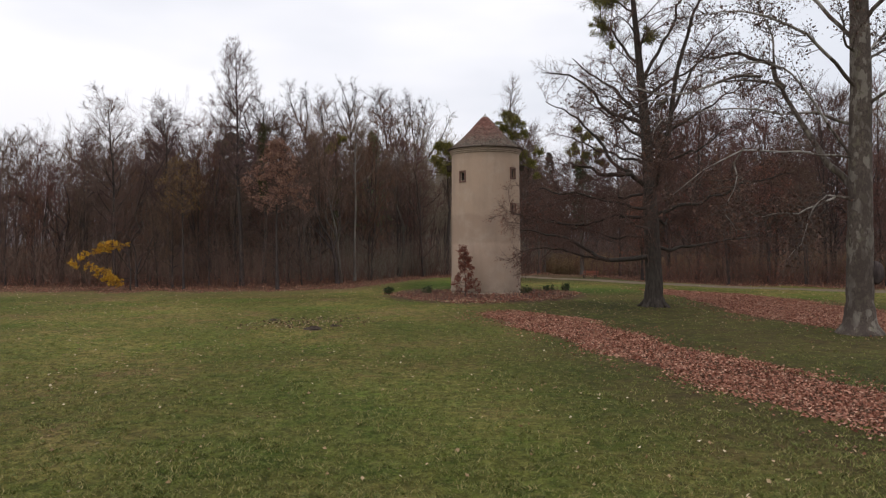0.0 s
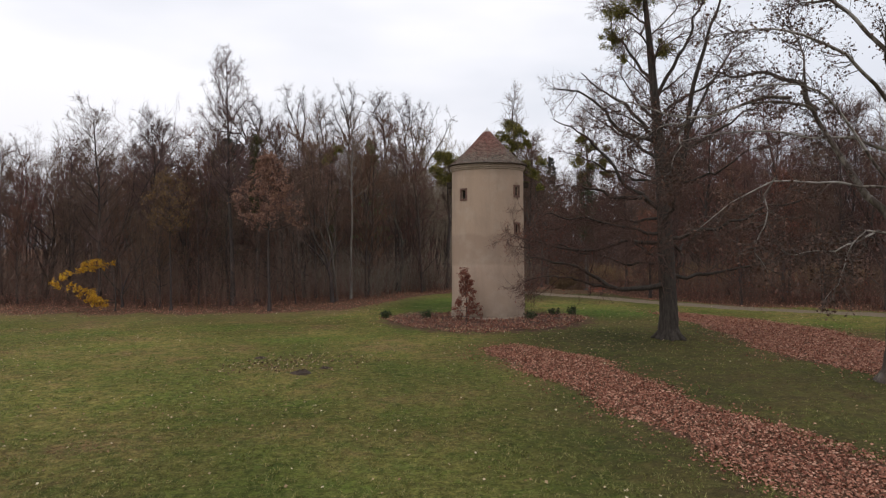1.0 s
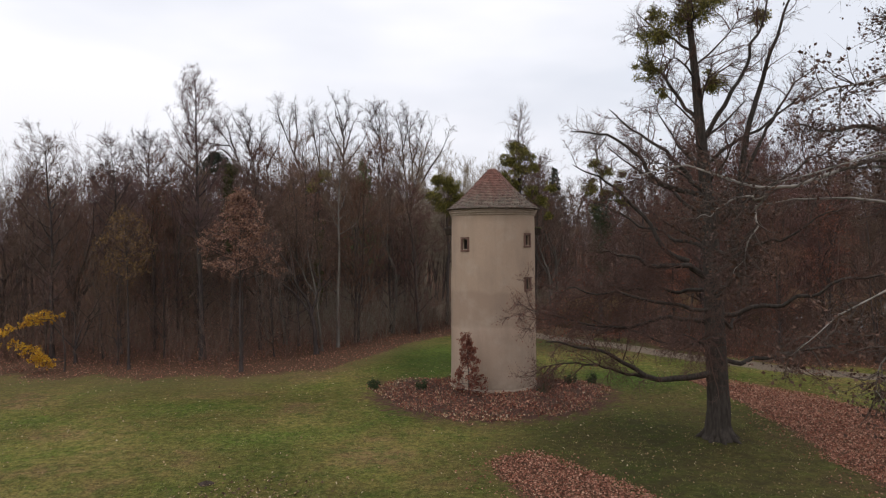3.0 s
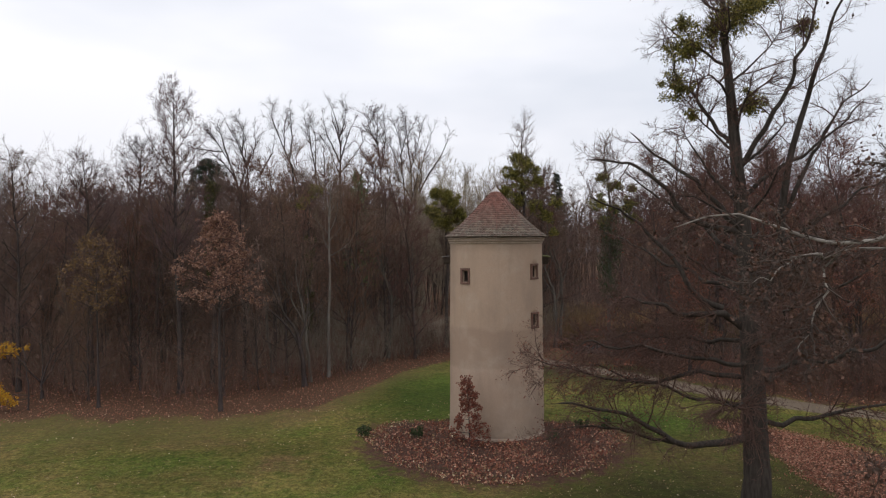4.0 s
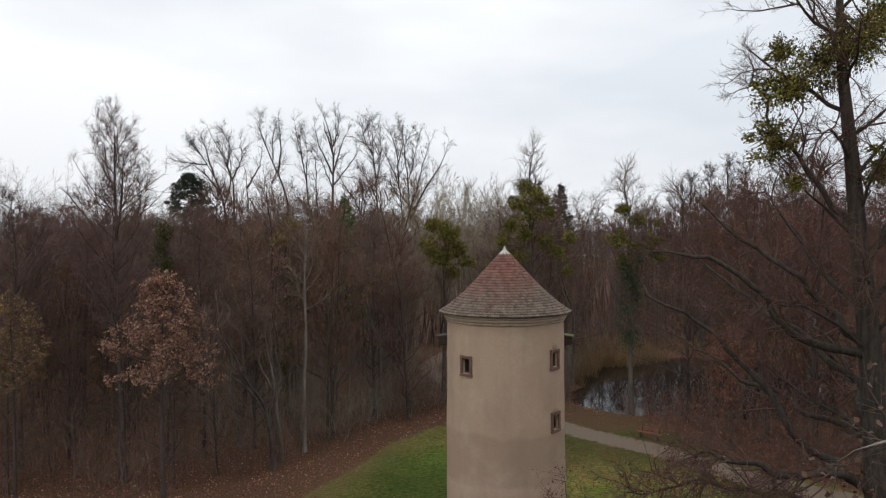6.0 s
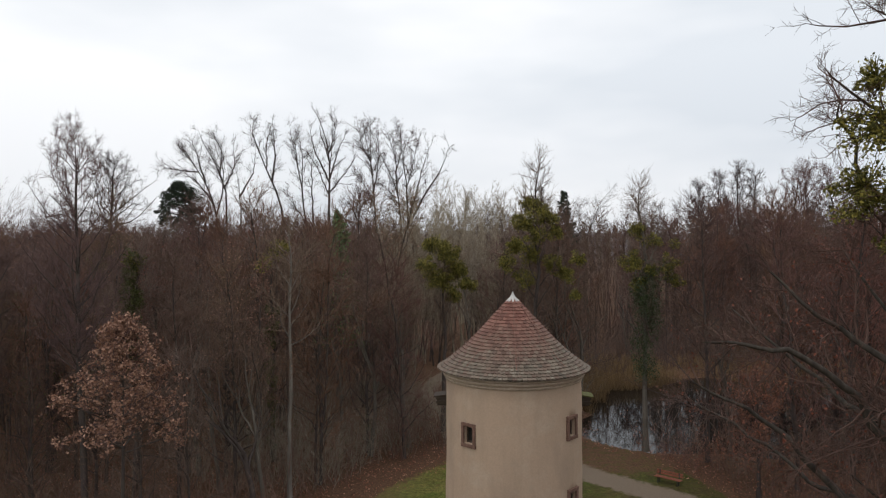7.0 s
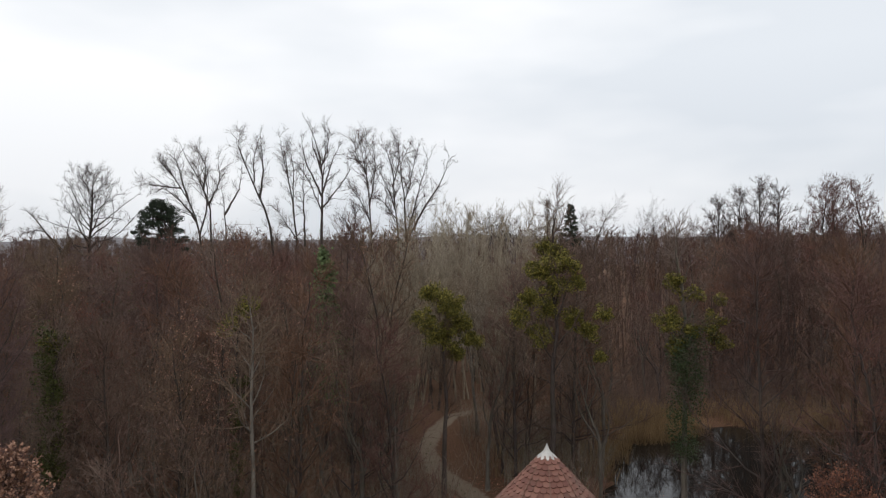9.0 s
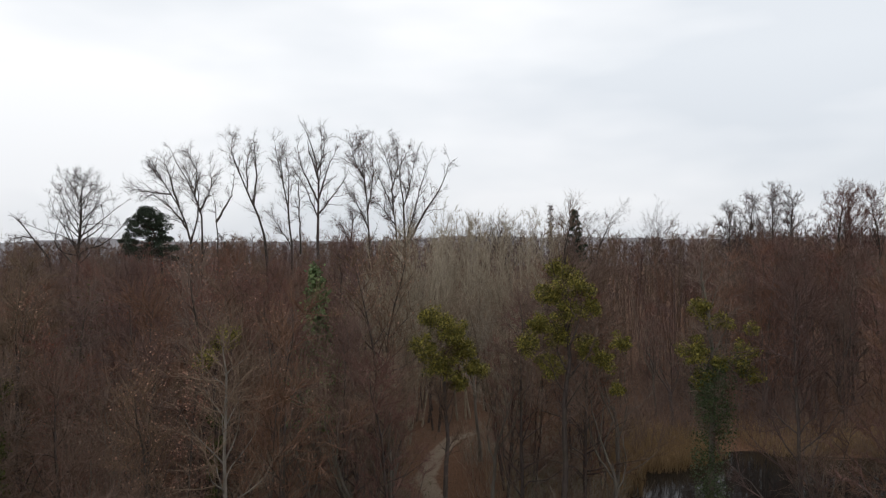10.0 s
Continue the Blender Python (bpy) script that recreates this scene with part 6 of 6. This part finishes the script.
# ---------------------------------------------------------------- bench by the path
bench = thing("park_bench", pose(14.05, 78.6, 0, 0, 0, -40), "red-brown wooden park bench beside the gravel path", "bench")
for yy in (-0.14, 0.0, 0.14):
    bm = bmesh.new()
    block(bm, pose(0, yy, 0.45), 1.9, 0.115, 0.045, 0.008)
    part("seat_slat", bm, BENCH, bench)
for zz_ in (0.62, 0.78):
    bm = bmesh.new()
    block(bm, pose(0, 0.25 + (zz_ - 0.62) * 0.2, zz_, -12), 1.9, 0.04, 0.12, 0.008)
    part("back_slat", bm, BENCH, bench)
for xx in (-0.7, 0.7):
    bm = bmesh.new()
    block(bm, pose(xx, -0.12, 0.2), 0.06, 0.06, 0.46, 0.006)
    block(bm, pose(xx, 0.2, 0.42, -8), 0.06, 0.06, 0.92, 0.006)
    block(bm, pose(xx, 0.04, 0.40), 0.05, 0.4, 0.05, 0.006)
    part("leg", bm, IRON, bench, "dark iron leg")

# ---------------------------------------------------------------- what grows and lies in masses
# bed round the tower
a, r = rng.uniform(0, 2 * math.pi, 26000), 8.6 * np.sqrt(rng.uniform(0, 1, 26000))
x, y = 2.2 + r * np.cos(a), 56.0 + r * np.sin(a)
keep = (np.hypot(x - TX, y - TY) > 2.95) & (y < 60) & (r < 7.3 + 1.0 * wave(x, y, 0.9, 2.0) * rng.uniform(0, 1, len(x)) ** 0.5) & (wave(x, y, 1.4, 5.0) + rng.normal(0, 0.6, len(x)) > -0.5)
x, y = x[keep], y[keep]
p = np.stack([x, y, ground_z(x, y) + rng.uniform(0.02, 0.16, len(x))], 1)
bed_v, bed_t = leaves(rng, p, 0.125, 0.5)
front_edge = np.hypot(x - 2.2, y - 56.0) > 6.4
bed_pick = np.repeat(np.where(front_edge & (rng.uniform(0, 1, len(p)) < 0.25), 2, rng.choice(3, len(p), p=[0.32, 0.58, 0.10])), 2)
bed = tagged(new("bed_litter", mesh_np("bed_litter", bed_v, bed_t, [LEAF_RED, LEAF_LITTER, LEAF_PALE], bed_pick)), "dry red-brown leaves and perennials in the round flower bed", "fallen leaves", kind="stuff")
n = 2600
a, r = rng.uniform(0, 2 * math.pi, n), 7.0 * np.sqrt(rng.uniform(0.1, 1, n))
x, y = 2.2 + r * np.cos(a), 56.0 + r * np.sin(a)
keep = (np.hypot(x - TX, y - TY) > 3.05) & (y < 60)
s = np.stack([x, y, ground_z(x, y)], 1)[keep]
L = paths(rng, s, unit(rng.normal(0, 0.4, s.shape) + np.array([0, 0, 1])), rng.uniform(0.2, 0.65, len(s)), 2, 0, 0.2)
stuff("dry_perennials", [(*tubes(L, np.full((len(s), 1), 0.012) * np.array([[1, 0.8, 0.4]]), 3), 0)], [TWIG], "dry brown stalks in the flower bed", "plants")

# leaves scattered over the lawn, more under the trees
x, y = scatter(14000, -40, 40, 6, 66)
keep = (rng.uniform(0, 1, len(x)) < 0.25 + 0.35 * (wave(x, y, 0.22, 5.0) > 0.3) + 0.5 * (np.hypot(x - 14, y - 46) < 9)) & (y < lawn_edge(x))
x, y = x[keep], y[keep]
p = np.stack([x, y, ground_z(x, y) + 0.04], 1)
stuff("scattered_leaves", [(*leaves(rng, p, 0.095, 0.7), 0)], [LEAF_PALE], "single pale dry leaves scattered over the lawn", "fallen leaves")
# the rough spot in the lawn
x, y = -7.6 + rng.normal(0, 1.9, 430), 36.8 + rng.normal(0, 1.4, 430)
p = np.stack([x, y, ground_z(x, y) + 0.05], 1)
rough_v, rough_t = leaves(rng, p, 0.115, 0.5)
tagged(new("leaf_patch", mesh_np("leaf_patch", rough_v, rough_t, [LEAF_PALE, LEAF_PLANE], np.repeat(rng.choice(2, len(p)), 2))), "dry leaves in a rough spot of the lawn", "fallen leaves", kind="stuff")

def molehill(x, y, r, h, seed):
    """A low crumbly heap of soil."""
    g = np.random.default_rng(seed)
    bm = bmesh.new()
    rows = []
    for i in range(7):
        q = i / 6
        rows.append([bm.verts.new((r * q * math.cos(a) * (1 + g.normal(0, 0.10)), r * q * math.sin(a) * (1 + g.normal(0, 0.10)), h * (1 - q * q) * (1 + g.normal(0, 0.18)) - 0.03)) for a in np.linspace(0, 2 * math.pi, 19)[:-1]])
    for a, b in zip(rows, rows[1:]):
        for i in range(18):
            j = (i + 1) % 18
            bm.faces.new((a[i], a[j], b[j], b[i]))
    me = bpy.data.meshes.new("molehill")
    bm.to_mesh(me)
    bm.free()
    me.materials.append(EARTH)
    ob = new("molehill", me)
    ob.matrix_world = pose(x, y, float(ground_z(np.array(x), np.array(y))))
    return tagged(ob, "low dark molehill of crumbly soil on the lawn", "molehill", "molehills")


for i, (mole_x, mole_y, mole_r, mole_h) in enumerate([(-6.45, 34.4, 0.55, 0.16), (-9.6, 38.6, 0.40, 0.11), (-5.6, 35.6, 0.30, 0.09)]):
    molehill(mole_x, mole_y, mole_r, mole_h, 70 + i)

# litter on the woodland floor
x, y = scatter(70000, -60, 45, 54, 100)
e = y - lawn_edge(x)
keep = ((e > -4 + 4 * rng.uniform(0, 1, len(x))) | ((x < 0) & (y > litter_edge(x) - 2.5 + 4 * rng.uniform(0, 1, len(x)) ** 0.6))) & (in_pond(x, y) > 1.1) & (track_distance(x, y) > 1.5)
x, y = x[keep], y[keep]
p = np.stack([x, y, ground_z(x, y) + 0.05], 1)
stuff("wood_litter", [(*leaves(rng, p, 0.115, 0.75), 0)], [LEAF_LITTER], "brown leaf litter along the wood's edge", "fallen leaves")

# undergrowth: thin shoots at the wood's edge and inside
x, y = scatter(24000, -70, 70, 50, 116)
e = y - lawn_edge(x)
keep = (e > 0.0) & (rng.uniform(0, 1, len(x)) < np.where(e < 5, 1.0, np.where(e < 10, 0.7, 0.35))) & (in_pond(x, y) > 1.08) & (track_distance(x, y) > np.where(y > 82, 3.2, 2.0))
s = np.stack([x, y, ground_z(x, y)], 1)[keep]
L = paths(rng, s, unit(rng.normal(0, 0.25, s.shape) + np.array([0, 0, 1])), rng.uniform(1.2, 6.0, len(s)), 2, 0, 0.16)
_, _, p2, w2 = along(rng, L, 7, 0.2, 1.0)
L2 = paths(rng, p2, side_way(rng, w2, 0.5), rng.uniform(0.5, 1.7, len(p2)), 1, 0.2, 0.2)
stuff("undergrowth", [(*tubes(L, np.full((len(s), 1), 0.022) * np.array([[1, 0.7, 0.3]]), 3), 0), (*tubes(L2, np.full((len(p2), 1), 0.014) * np.array([[1, 0.3]]), 3), 1)], [TWIG, TWIG_GREY],
      "bare brown undergrowth of the wood", "undergrowth")

# olive and tan brush under the trees behind the tower
x, y = scatter(3600, -20, 14, 76, 116)
keep = (y > lawn_edge(x) + 0.5) & (in_pond(x, y) > 1.08) & (track_distance(x, y) > 2.6) & (wave(x, y, 0.3, 7.0) > -0.5)
s = np.stack([x, y, ground_z(x, y)], 1)[keep]
L = paths(rng, s, unit(rng.normal(0, 0.28, s.shape) + np.array([0, 0, 1])), rng.uniform(1.5, 6.0, len(s)), 2, 0, 0.16)
_, _, p2, w2 = along(rng, L, 9, 0.2, 1.0)
L2 = paths(rng, p2, side_way(rng, w2, 0.5), rng.uniform(0.5, 1.5, len(p2)), 1, 0.25, 0.2)
_, _, p3, _ = along(rng, L2[::3], 2, 0.2, 1.0)
stuff("tan_brush", [(*tubes(L, np.full((len(s), 1), 0.018) * np.array([[1, 0.7, 0.3]]), 3), 0), (*tubes(L2, np.full((len(p2), 1), 0.010) * np.array([[1, 0.3]]), 3), 0), (*leaves(rng, p3, 0.10), 1)],
      [TWIG_TAN, LEAF_OLIVE], "tan and olive brush under the bare trees", "brush")

# rusty brush beyond the path
n = 1500
x, y = scatter(n, 5, 40, 66, 92)
keep = (y > lawn_edge(x) - 3) & (in_pond(x, y) > 1.06) & (track_distance(x, y) > 2.2) & (wave(x, y, 0.4, 3.0) > -0.3)
s = np.stack([x, y, ground_z(x, y)], 1)[keep]
L = paths(rng, s, unit(rng.normal(0, 0.35, s.shape) + np.array([0, 0, 1])), rng.uniform(1.0, 3.6, len(s)), 2, 0, 0.2)
_, _, p2, w2 = along(rng, L, 9, 0.15, 1.0)
L2 = paths(rng, p2, side_way(rng, w2, 0.55), rng.uniform(0.4, 1.2, len(p2)), 1, 0.2, 0.2)
_, _, p3, _ = along(rng, L2, 2, 0.2, 1.0)
stuff("rusty_brush", [(*tubes(L, np.full((len(s), 1), 0.016) * np.array([[1, 0.7, 0.3]]), 3), 0), (*tubes(L2, np.full((len(p2), 1), 0.009) * np.array([[1, 0.3]]), 3), 0), (*leaves(rng, p3, 0.10), 1)],
      [TWIG_RED, LEAF_RUST], "low rust-leaved brush beyond the gravel path", "brush")

# reeds round the pond
a = rng.uniform(0, 2 * math.pi, 12000)
q = 0.97 + 0.5 * rng.uniform(0, 1, 12000) ** 1.8
x, y = POND[0] + POND[2] * q * np.cos(a), POND[1] + POND[3] * q * np.sin(a)
more = 5000
a2, r2 = rng.uniform(0, 2 * math.pi, more), np.sqrt(rng.uniform(0, 1, more))
x, y = np.append(x, 16.5 + 8.5 * r2 * np.cos(a2)), np.append(y, 117 + 12 * r2 * np.sin(a2))
keep = ((y > 112) | (x > 50) | ((x < 16) & (y > 100))) & (wave(x, y, 0.3, 1.0) > -0.4) & (in_pond(x, y) > 0.9) & (track_distance(x, y) > 2)
s = np.stack([x, y, np.maximum(ground_z(x, y), -0.7)], 1)[keep]
L = paths(rng, s, unit(rng.normal(0, 0.14, s.shape) + np.array([0, 0, 1])), rng.uniform(1.2, 2.6, len(s)), 2, -0.1, 0.1)
stuff("reeds", [(*tubes(L, np.full((len(s), 1), 0.03) * np.array([[1, 0.9, 0.3]]), 3), 0)], [REED], "straw-coloured reeds along the pond", "reeds")

# low willow scrub on the wet ground behind the pond
n = 2600
y = rng.uniform(102, 162, n)
x = 14 + 0.22 * (y - 100) + rng.uniform(-9, 9, n) + np.where(y > 122, rng.uniform(0, 22, n), 0)
keep = (in_pond(x, y) > 1.1) & (track_distance(x, y) > 2) & (wave(x, y, 0.35, 6.0) > -0.5)
s = np.stack([x, y, ground_z(x, y)], 1)[keep]
L = paths(rng, s, unit(rng.normal(0, 0.3, s.shape) + np.array([0, 0, 1])), rng.uniform(2.5, 7.5, len(s)), 2, 0, 0.12)
_, _, p2, w2 = along(rng, L, 9, 0.1, 1.0)
L2 = paths(rng, p2, side_way(rng, w2, 0.45), rng.uniform(0.5, 1.6, len(p2)), 1, 0.3, 0.2)
stuff("willow_scrub", [(*tubes(L, np.full((len(s), 1), 0.03) * np.array([[1, 0.7, 0.3]]), 3), 0), (*tubes(L2, np.full((len(p2), 1), 0.016) * np.array([[1, 0.3]]), 3), 0)], [TWIG_GREY],
      "low bare willow scrub on the wet ground by the pond", "shrubs")

# grass blades on the nearer lawn
n, per = 26000, 10
cy = 9 + 42 * rng.uniform(0, 1, n) ** 1.7
cx = 1.5 + rng.uniform(-1, 1, n) * (3 + 0.72 * cy)
x = np.repeat(cx, per) + rng.normal(0, 0.07, n * per)
y = np.repeat(cy, per) + rng.normal(0, 0.07, n * per)
n *= per
keep = (band_depth(x, y) < 0.1 + 0.3 * rng.uniform(0, 1, n)) & (rng.uniform(0, 1, n) > 0.6 * np.clip(1.4 - np.hypot(x - 18, y - 34) / 14, 0, 1))
x, y = x[keep], y[keep]
s = np.stack([x, y, ground_z(x, y) - 0.005], 1)
hgt = rng.uniform(0.03, 0.07, len(s)) * (1 + 0.35 * (wave(x, y, 0.9, 4.0) > 0.2))
a = rng.uniform(0, 2 * math.pi, len(s))
w = 0.011
side = np.stack([np.cos(a) * w, np.sin(a) * w, 0 * a], 1)
tip = s + np.stack([rng.normal(0, 0.9, len(s)) * hgt, rng.normal(0, 0.9, len(s)) * hgt, hgt], 1)
gv = np.stack([s - side, s + side, tip], 1).reshape(-1, 3)
tagged(new("grass", mesh_np("grass", gv, np.arange(len(gv)).reshape(-1, 3), [GRASS])), "short autumn grass of the park lawn", "grass", kind="stuff")

# the trees of the wood too far back to be told apart
dense_x, dense_y = rng.uniform(-11, 9, 60), rng.uniform(118, 184, 60)
dense_x = np.where(track_distance(dense_x, dense_y) > 3.5, dense_x, -9.0)
mx, my = np.concatenate([[q[0] for q in massed], dense_x]), np.concatenate([[q[1] for q in massed], dense_y])
mh = rng.uniform(17.0, 20.8, len(mx)) + np.where(my > 135, 0.8 + 1.3 * wave(mx, my, 0.09, 4.0), 0)
grove = (mx > -12) & (mx < 9 + 0.12 * (my - 112)) & (my > 112) & (my < 185)
mh[mx > 34] *= 1.15
mh[(np.abs(mx - 15 - 0.22 * (my - 100)) < 8) & (my > 116) & (my < 152)] *= 0.66
mh[grove] = (rng.uniform(20, 25.5, len(mx)) + 3.4 * np.clip((my - 130) / 30, 0, 1) * rng.uniform(0, 1, len(mx)))[grove]
for name, sel, material, words in (("wood_mass", ~grove, TWIG_MASS, "dense mass of bare brown woodland trees"), ("pale_grove", grove, TWIG_TAN, "grove of bare grey-yellow young trees")):
    k = np.count_nonzero(sel)
    s = np.stack([mx, my, ground_z(mx, my)], 1)[sel]
    L = paths(rng, s, unit(rng.normal(0, 0.06, s.shape) + np.array([0, 0, 1])), mh[sel], 4, 0, 0.05)
    chunks = [(*tubes(L, np.full((k, 1), 0.14) * np.linspace(1, 0.12, 5)[None], 4), 0)]
    _, f2, p2, w2 = along(rng, L, 26, 0.25, 1.0)
    L2 = paths(rng, p2, side_way(rng, w2, 0.45), rng.uniform(1.8, 5.0, len(p2)) * (1.3 - 0.85 * f2), 1, 0.3, 0.16)
    chunks.append((*tubes(L2, np.full((len(p2), 1), 0.036) * np.array([[1, 0.25]]), 3), 0))
    _, _, p3, w3 = along(rng, L2, 11, 0.1, 1.0)
    L3 = paths(rng, p3, side_way(rng, w3, 0.5), rng.uniform(0.5, 1.5, len(p3)), 1, 0.25, 0.2)
    chunks.append((*tubes(L3, np.full((len(p3), 1), 0.020) * np.array([[1, 0.25]]), 3), 0))
    tone = np.clip(0.5 + 0.42 * wave(s[:, 0], s[:, 1], 0.16, 5.0) + rng.normal(0, 0.22, k), 0, 1)
    tint = np.concatenate([np.repeat(tone, 20), np.repeat(tone, 26 * 6), np.repeat(tone, 26 * 11 * 6)])
    stuff(name, chunks, [material], words, "woods", hue=tint)

# low hills past the woods, distance haze painted into their grey
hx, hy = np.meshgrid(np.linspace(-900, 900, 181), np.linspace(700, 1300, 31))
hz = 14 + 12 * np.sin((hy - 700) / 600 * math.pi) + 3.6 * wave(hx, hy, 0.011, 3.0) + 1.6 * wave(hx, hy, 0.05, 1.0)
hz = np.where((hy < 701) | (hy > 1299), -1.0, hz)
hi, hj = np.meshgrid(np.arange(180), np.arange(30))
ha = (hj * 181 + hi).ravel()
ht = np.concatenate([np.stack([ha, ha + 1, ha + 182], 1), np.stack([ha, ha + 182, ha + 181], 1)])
tagged(new("backdrop", mesh_np("backdrop", np.stack([hx, hy, hz], -1).reshape(-1, 3), ht, [HILL])), "low wooded hills, distance haze put into their grey colour", "hills", kind="structure")

# distant woods along the horizon
for name, far_n, y0, y1, h0, h1, wide, arms, twigs, words in (
        ("far_woods", 1000, 188, 400, 19.5, 23.5, 0.085, 18, 4, "bare brown woods far behind the park"),
        ("horizon_woods", 520, 380, 620, 21.5, 25.5, 0.20, 18, 4, "dark line of woods at the horizon")):
    y = y0 + (y1 - y0) * rng.uniform(0, 1, far_n) ** 1.2
    x = rng.uniform(-1, 1, far_n) * (0.66 * (y - 20)) + 3
    middle = np.exp(-((x - 22) / 40) ** 2) + np.clip((x - 60) / 40, 0, 0.8)
    h = rng.uniform(h0, h1, far_n) * (1 + 0.07 * wave(x, y, 0.05, 2.0)) * (1 + 0.24 * middle * rng.uniform(0.2, 1, far_n) * (y < 330))
    s = np.stack([x, y, ground_z(x, y)], 1)
    L = paths(rng, s, unit(rng.normal(0, 0.06, s.shape) + np.array([0, 0, 1])), h, 3, 0, 0.06)
    chunks = [(*tubes(L, np.full((far_n, 1), 2.2 * wide) * np.linspace(1, 0.15, 4)[None], 3), 0)]
    _, f2, p2, w2 = along(rng, L, arms, 0.35, 1.0)
    L2 = paths(rng, p2, side_way(rng, w2, 0.65), rng.uniform(0.10, 0.26, len(p2)) * np.repeat(h, arms) * (1.25 - 1.0 * f2), 1, 0.35, 0.15)
    chunks.append((*tubes(L2, np.full((len(p2), 1), wide) * np.array([[1, 0.25]]), 3), 0))
    _, _, p3, w3 = along(rng, L2, twigs, 0.15, 1.0)
    L3 = paths(rng, p3, side_way(rng, w3, 0.5), rng.uniform(0.8, 2.2, len(p3)), 1, 0.15, 0.2)
    chunks.append((*tubes(L3, np.full((len(p3), 1), 0.7 * wide) * np.array([[1, 0.25]]), 3), 0))
    tone = np.clip(0.5 + 0.4 * wave(x, y, 0.06, 8.0) + rng.normal(0, 0.25, far_n), 0, 1)
    tint = [np.repeat(tone, 12), np.repeat(tone, arms * 6), np.repeat(tone, arms * twigs * 6)]
    stuff(name, chunks, [TWIG_MASS], words, "woods", hue=np.concatenate(tint))
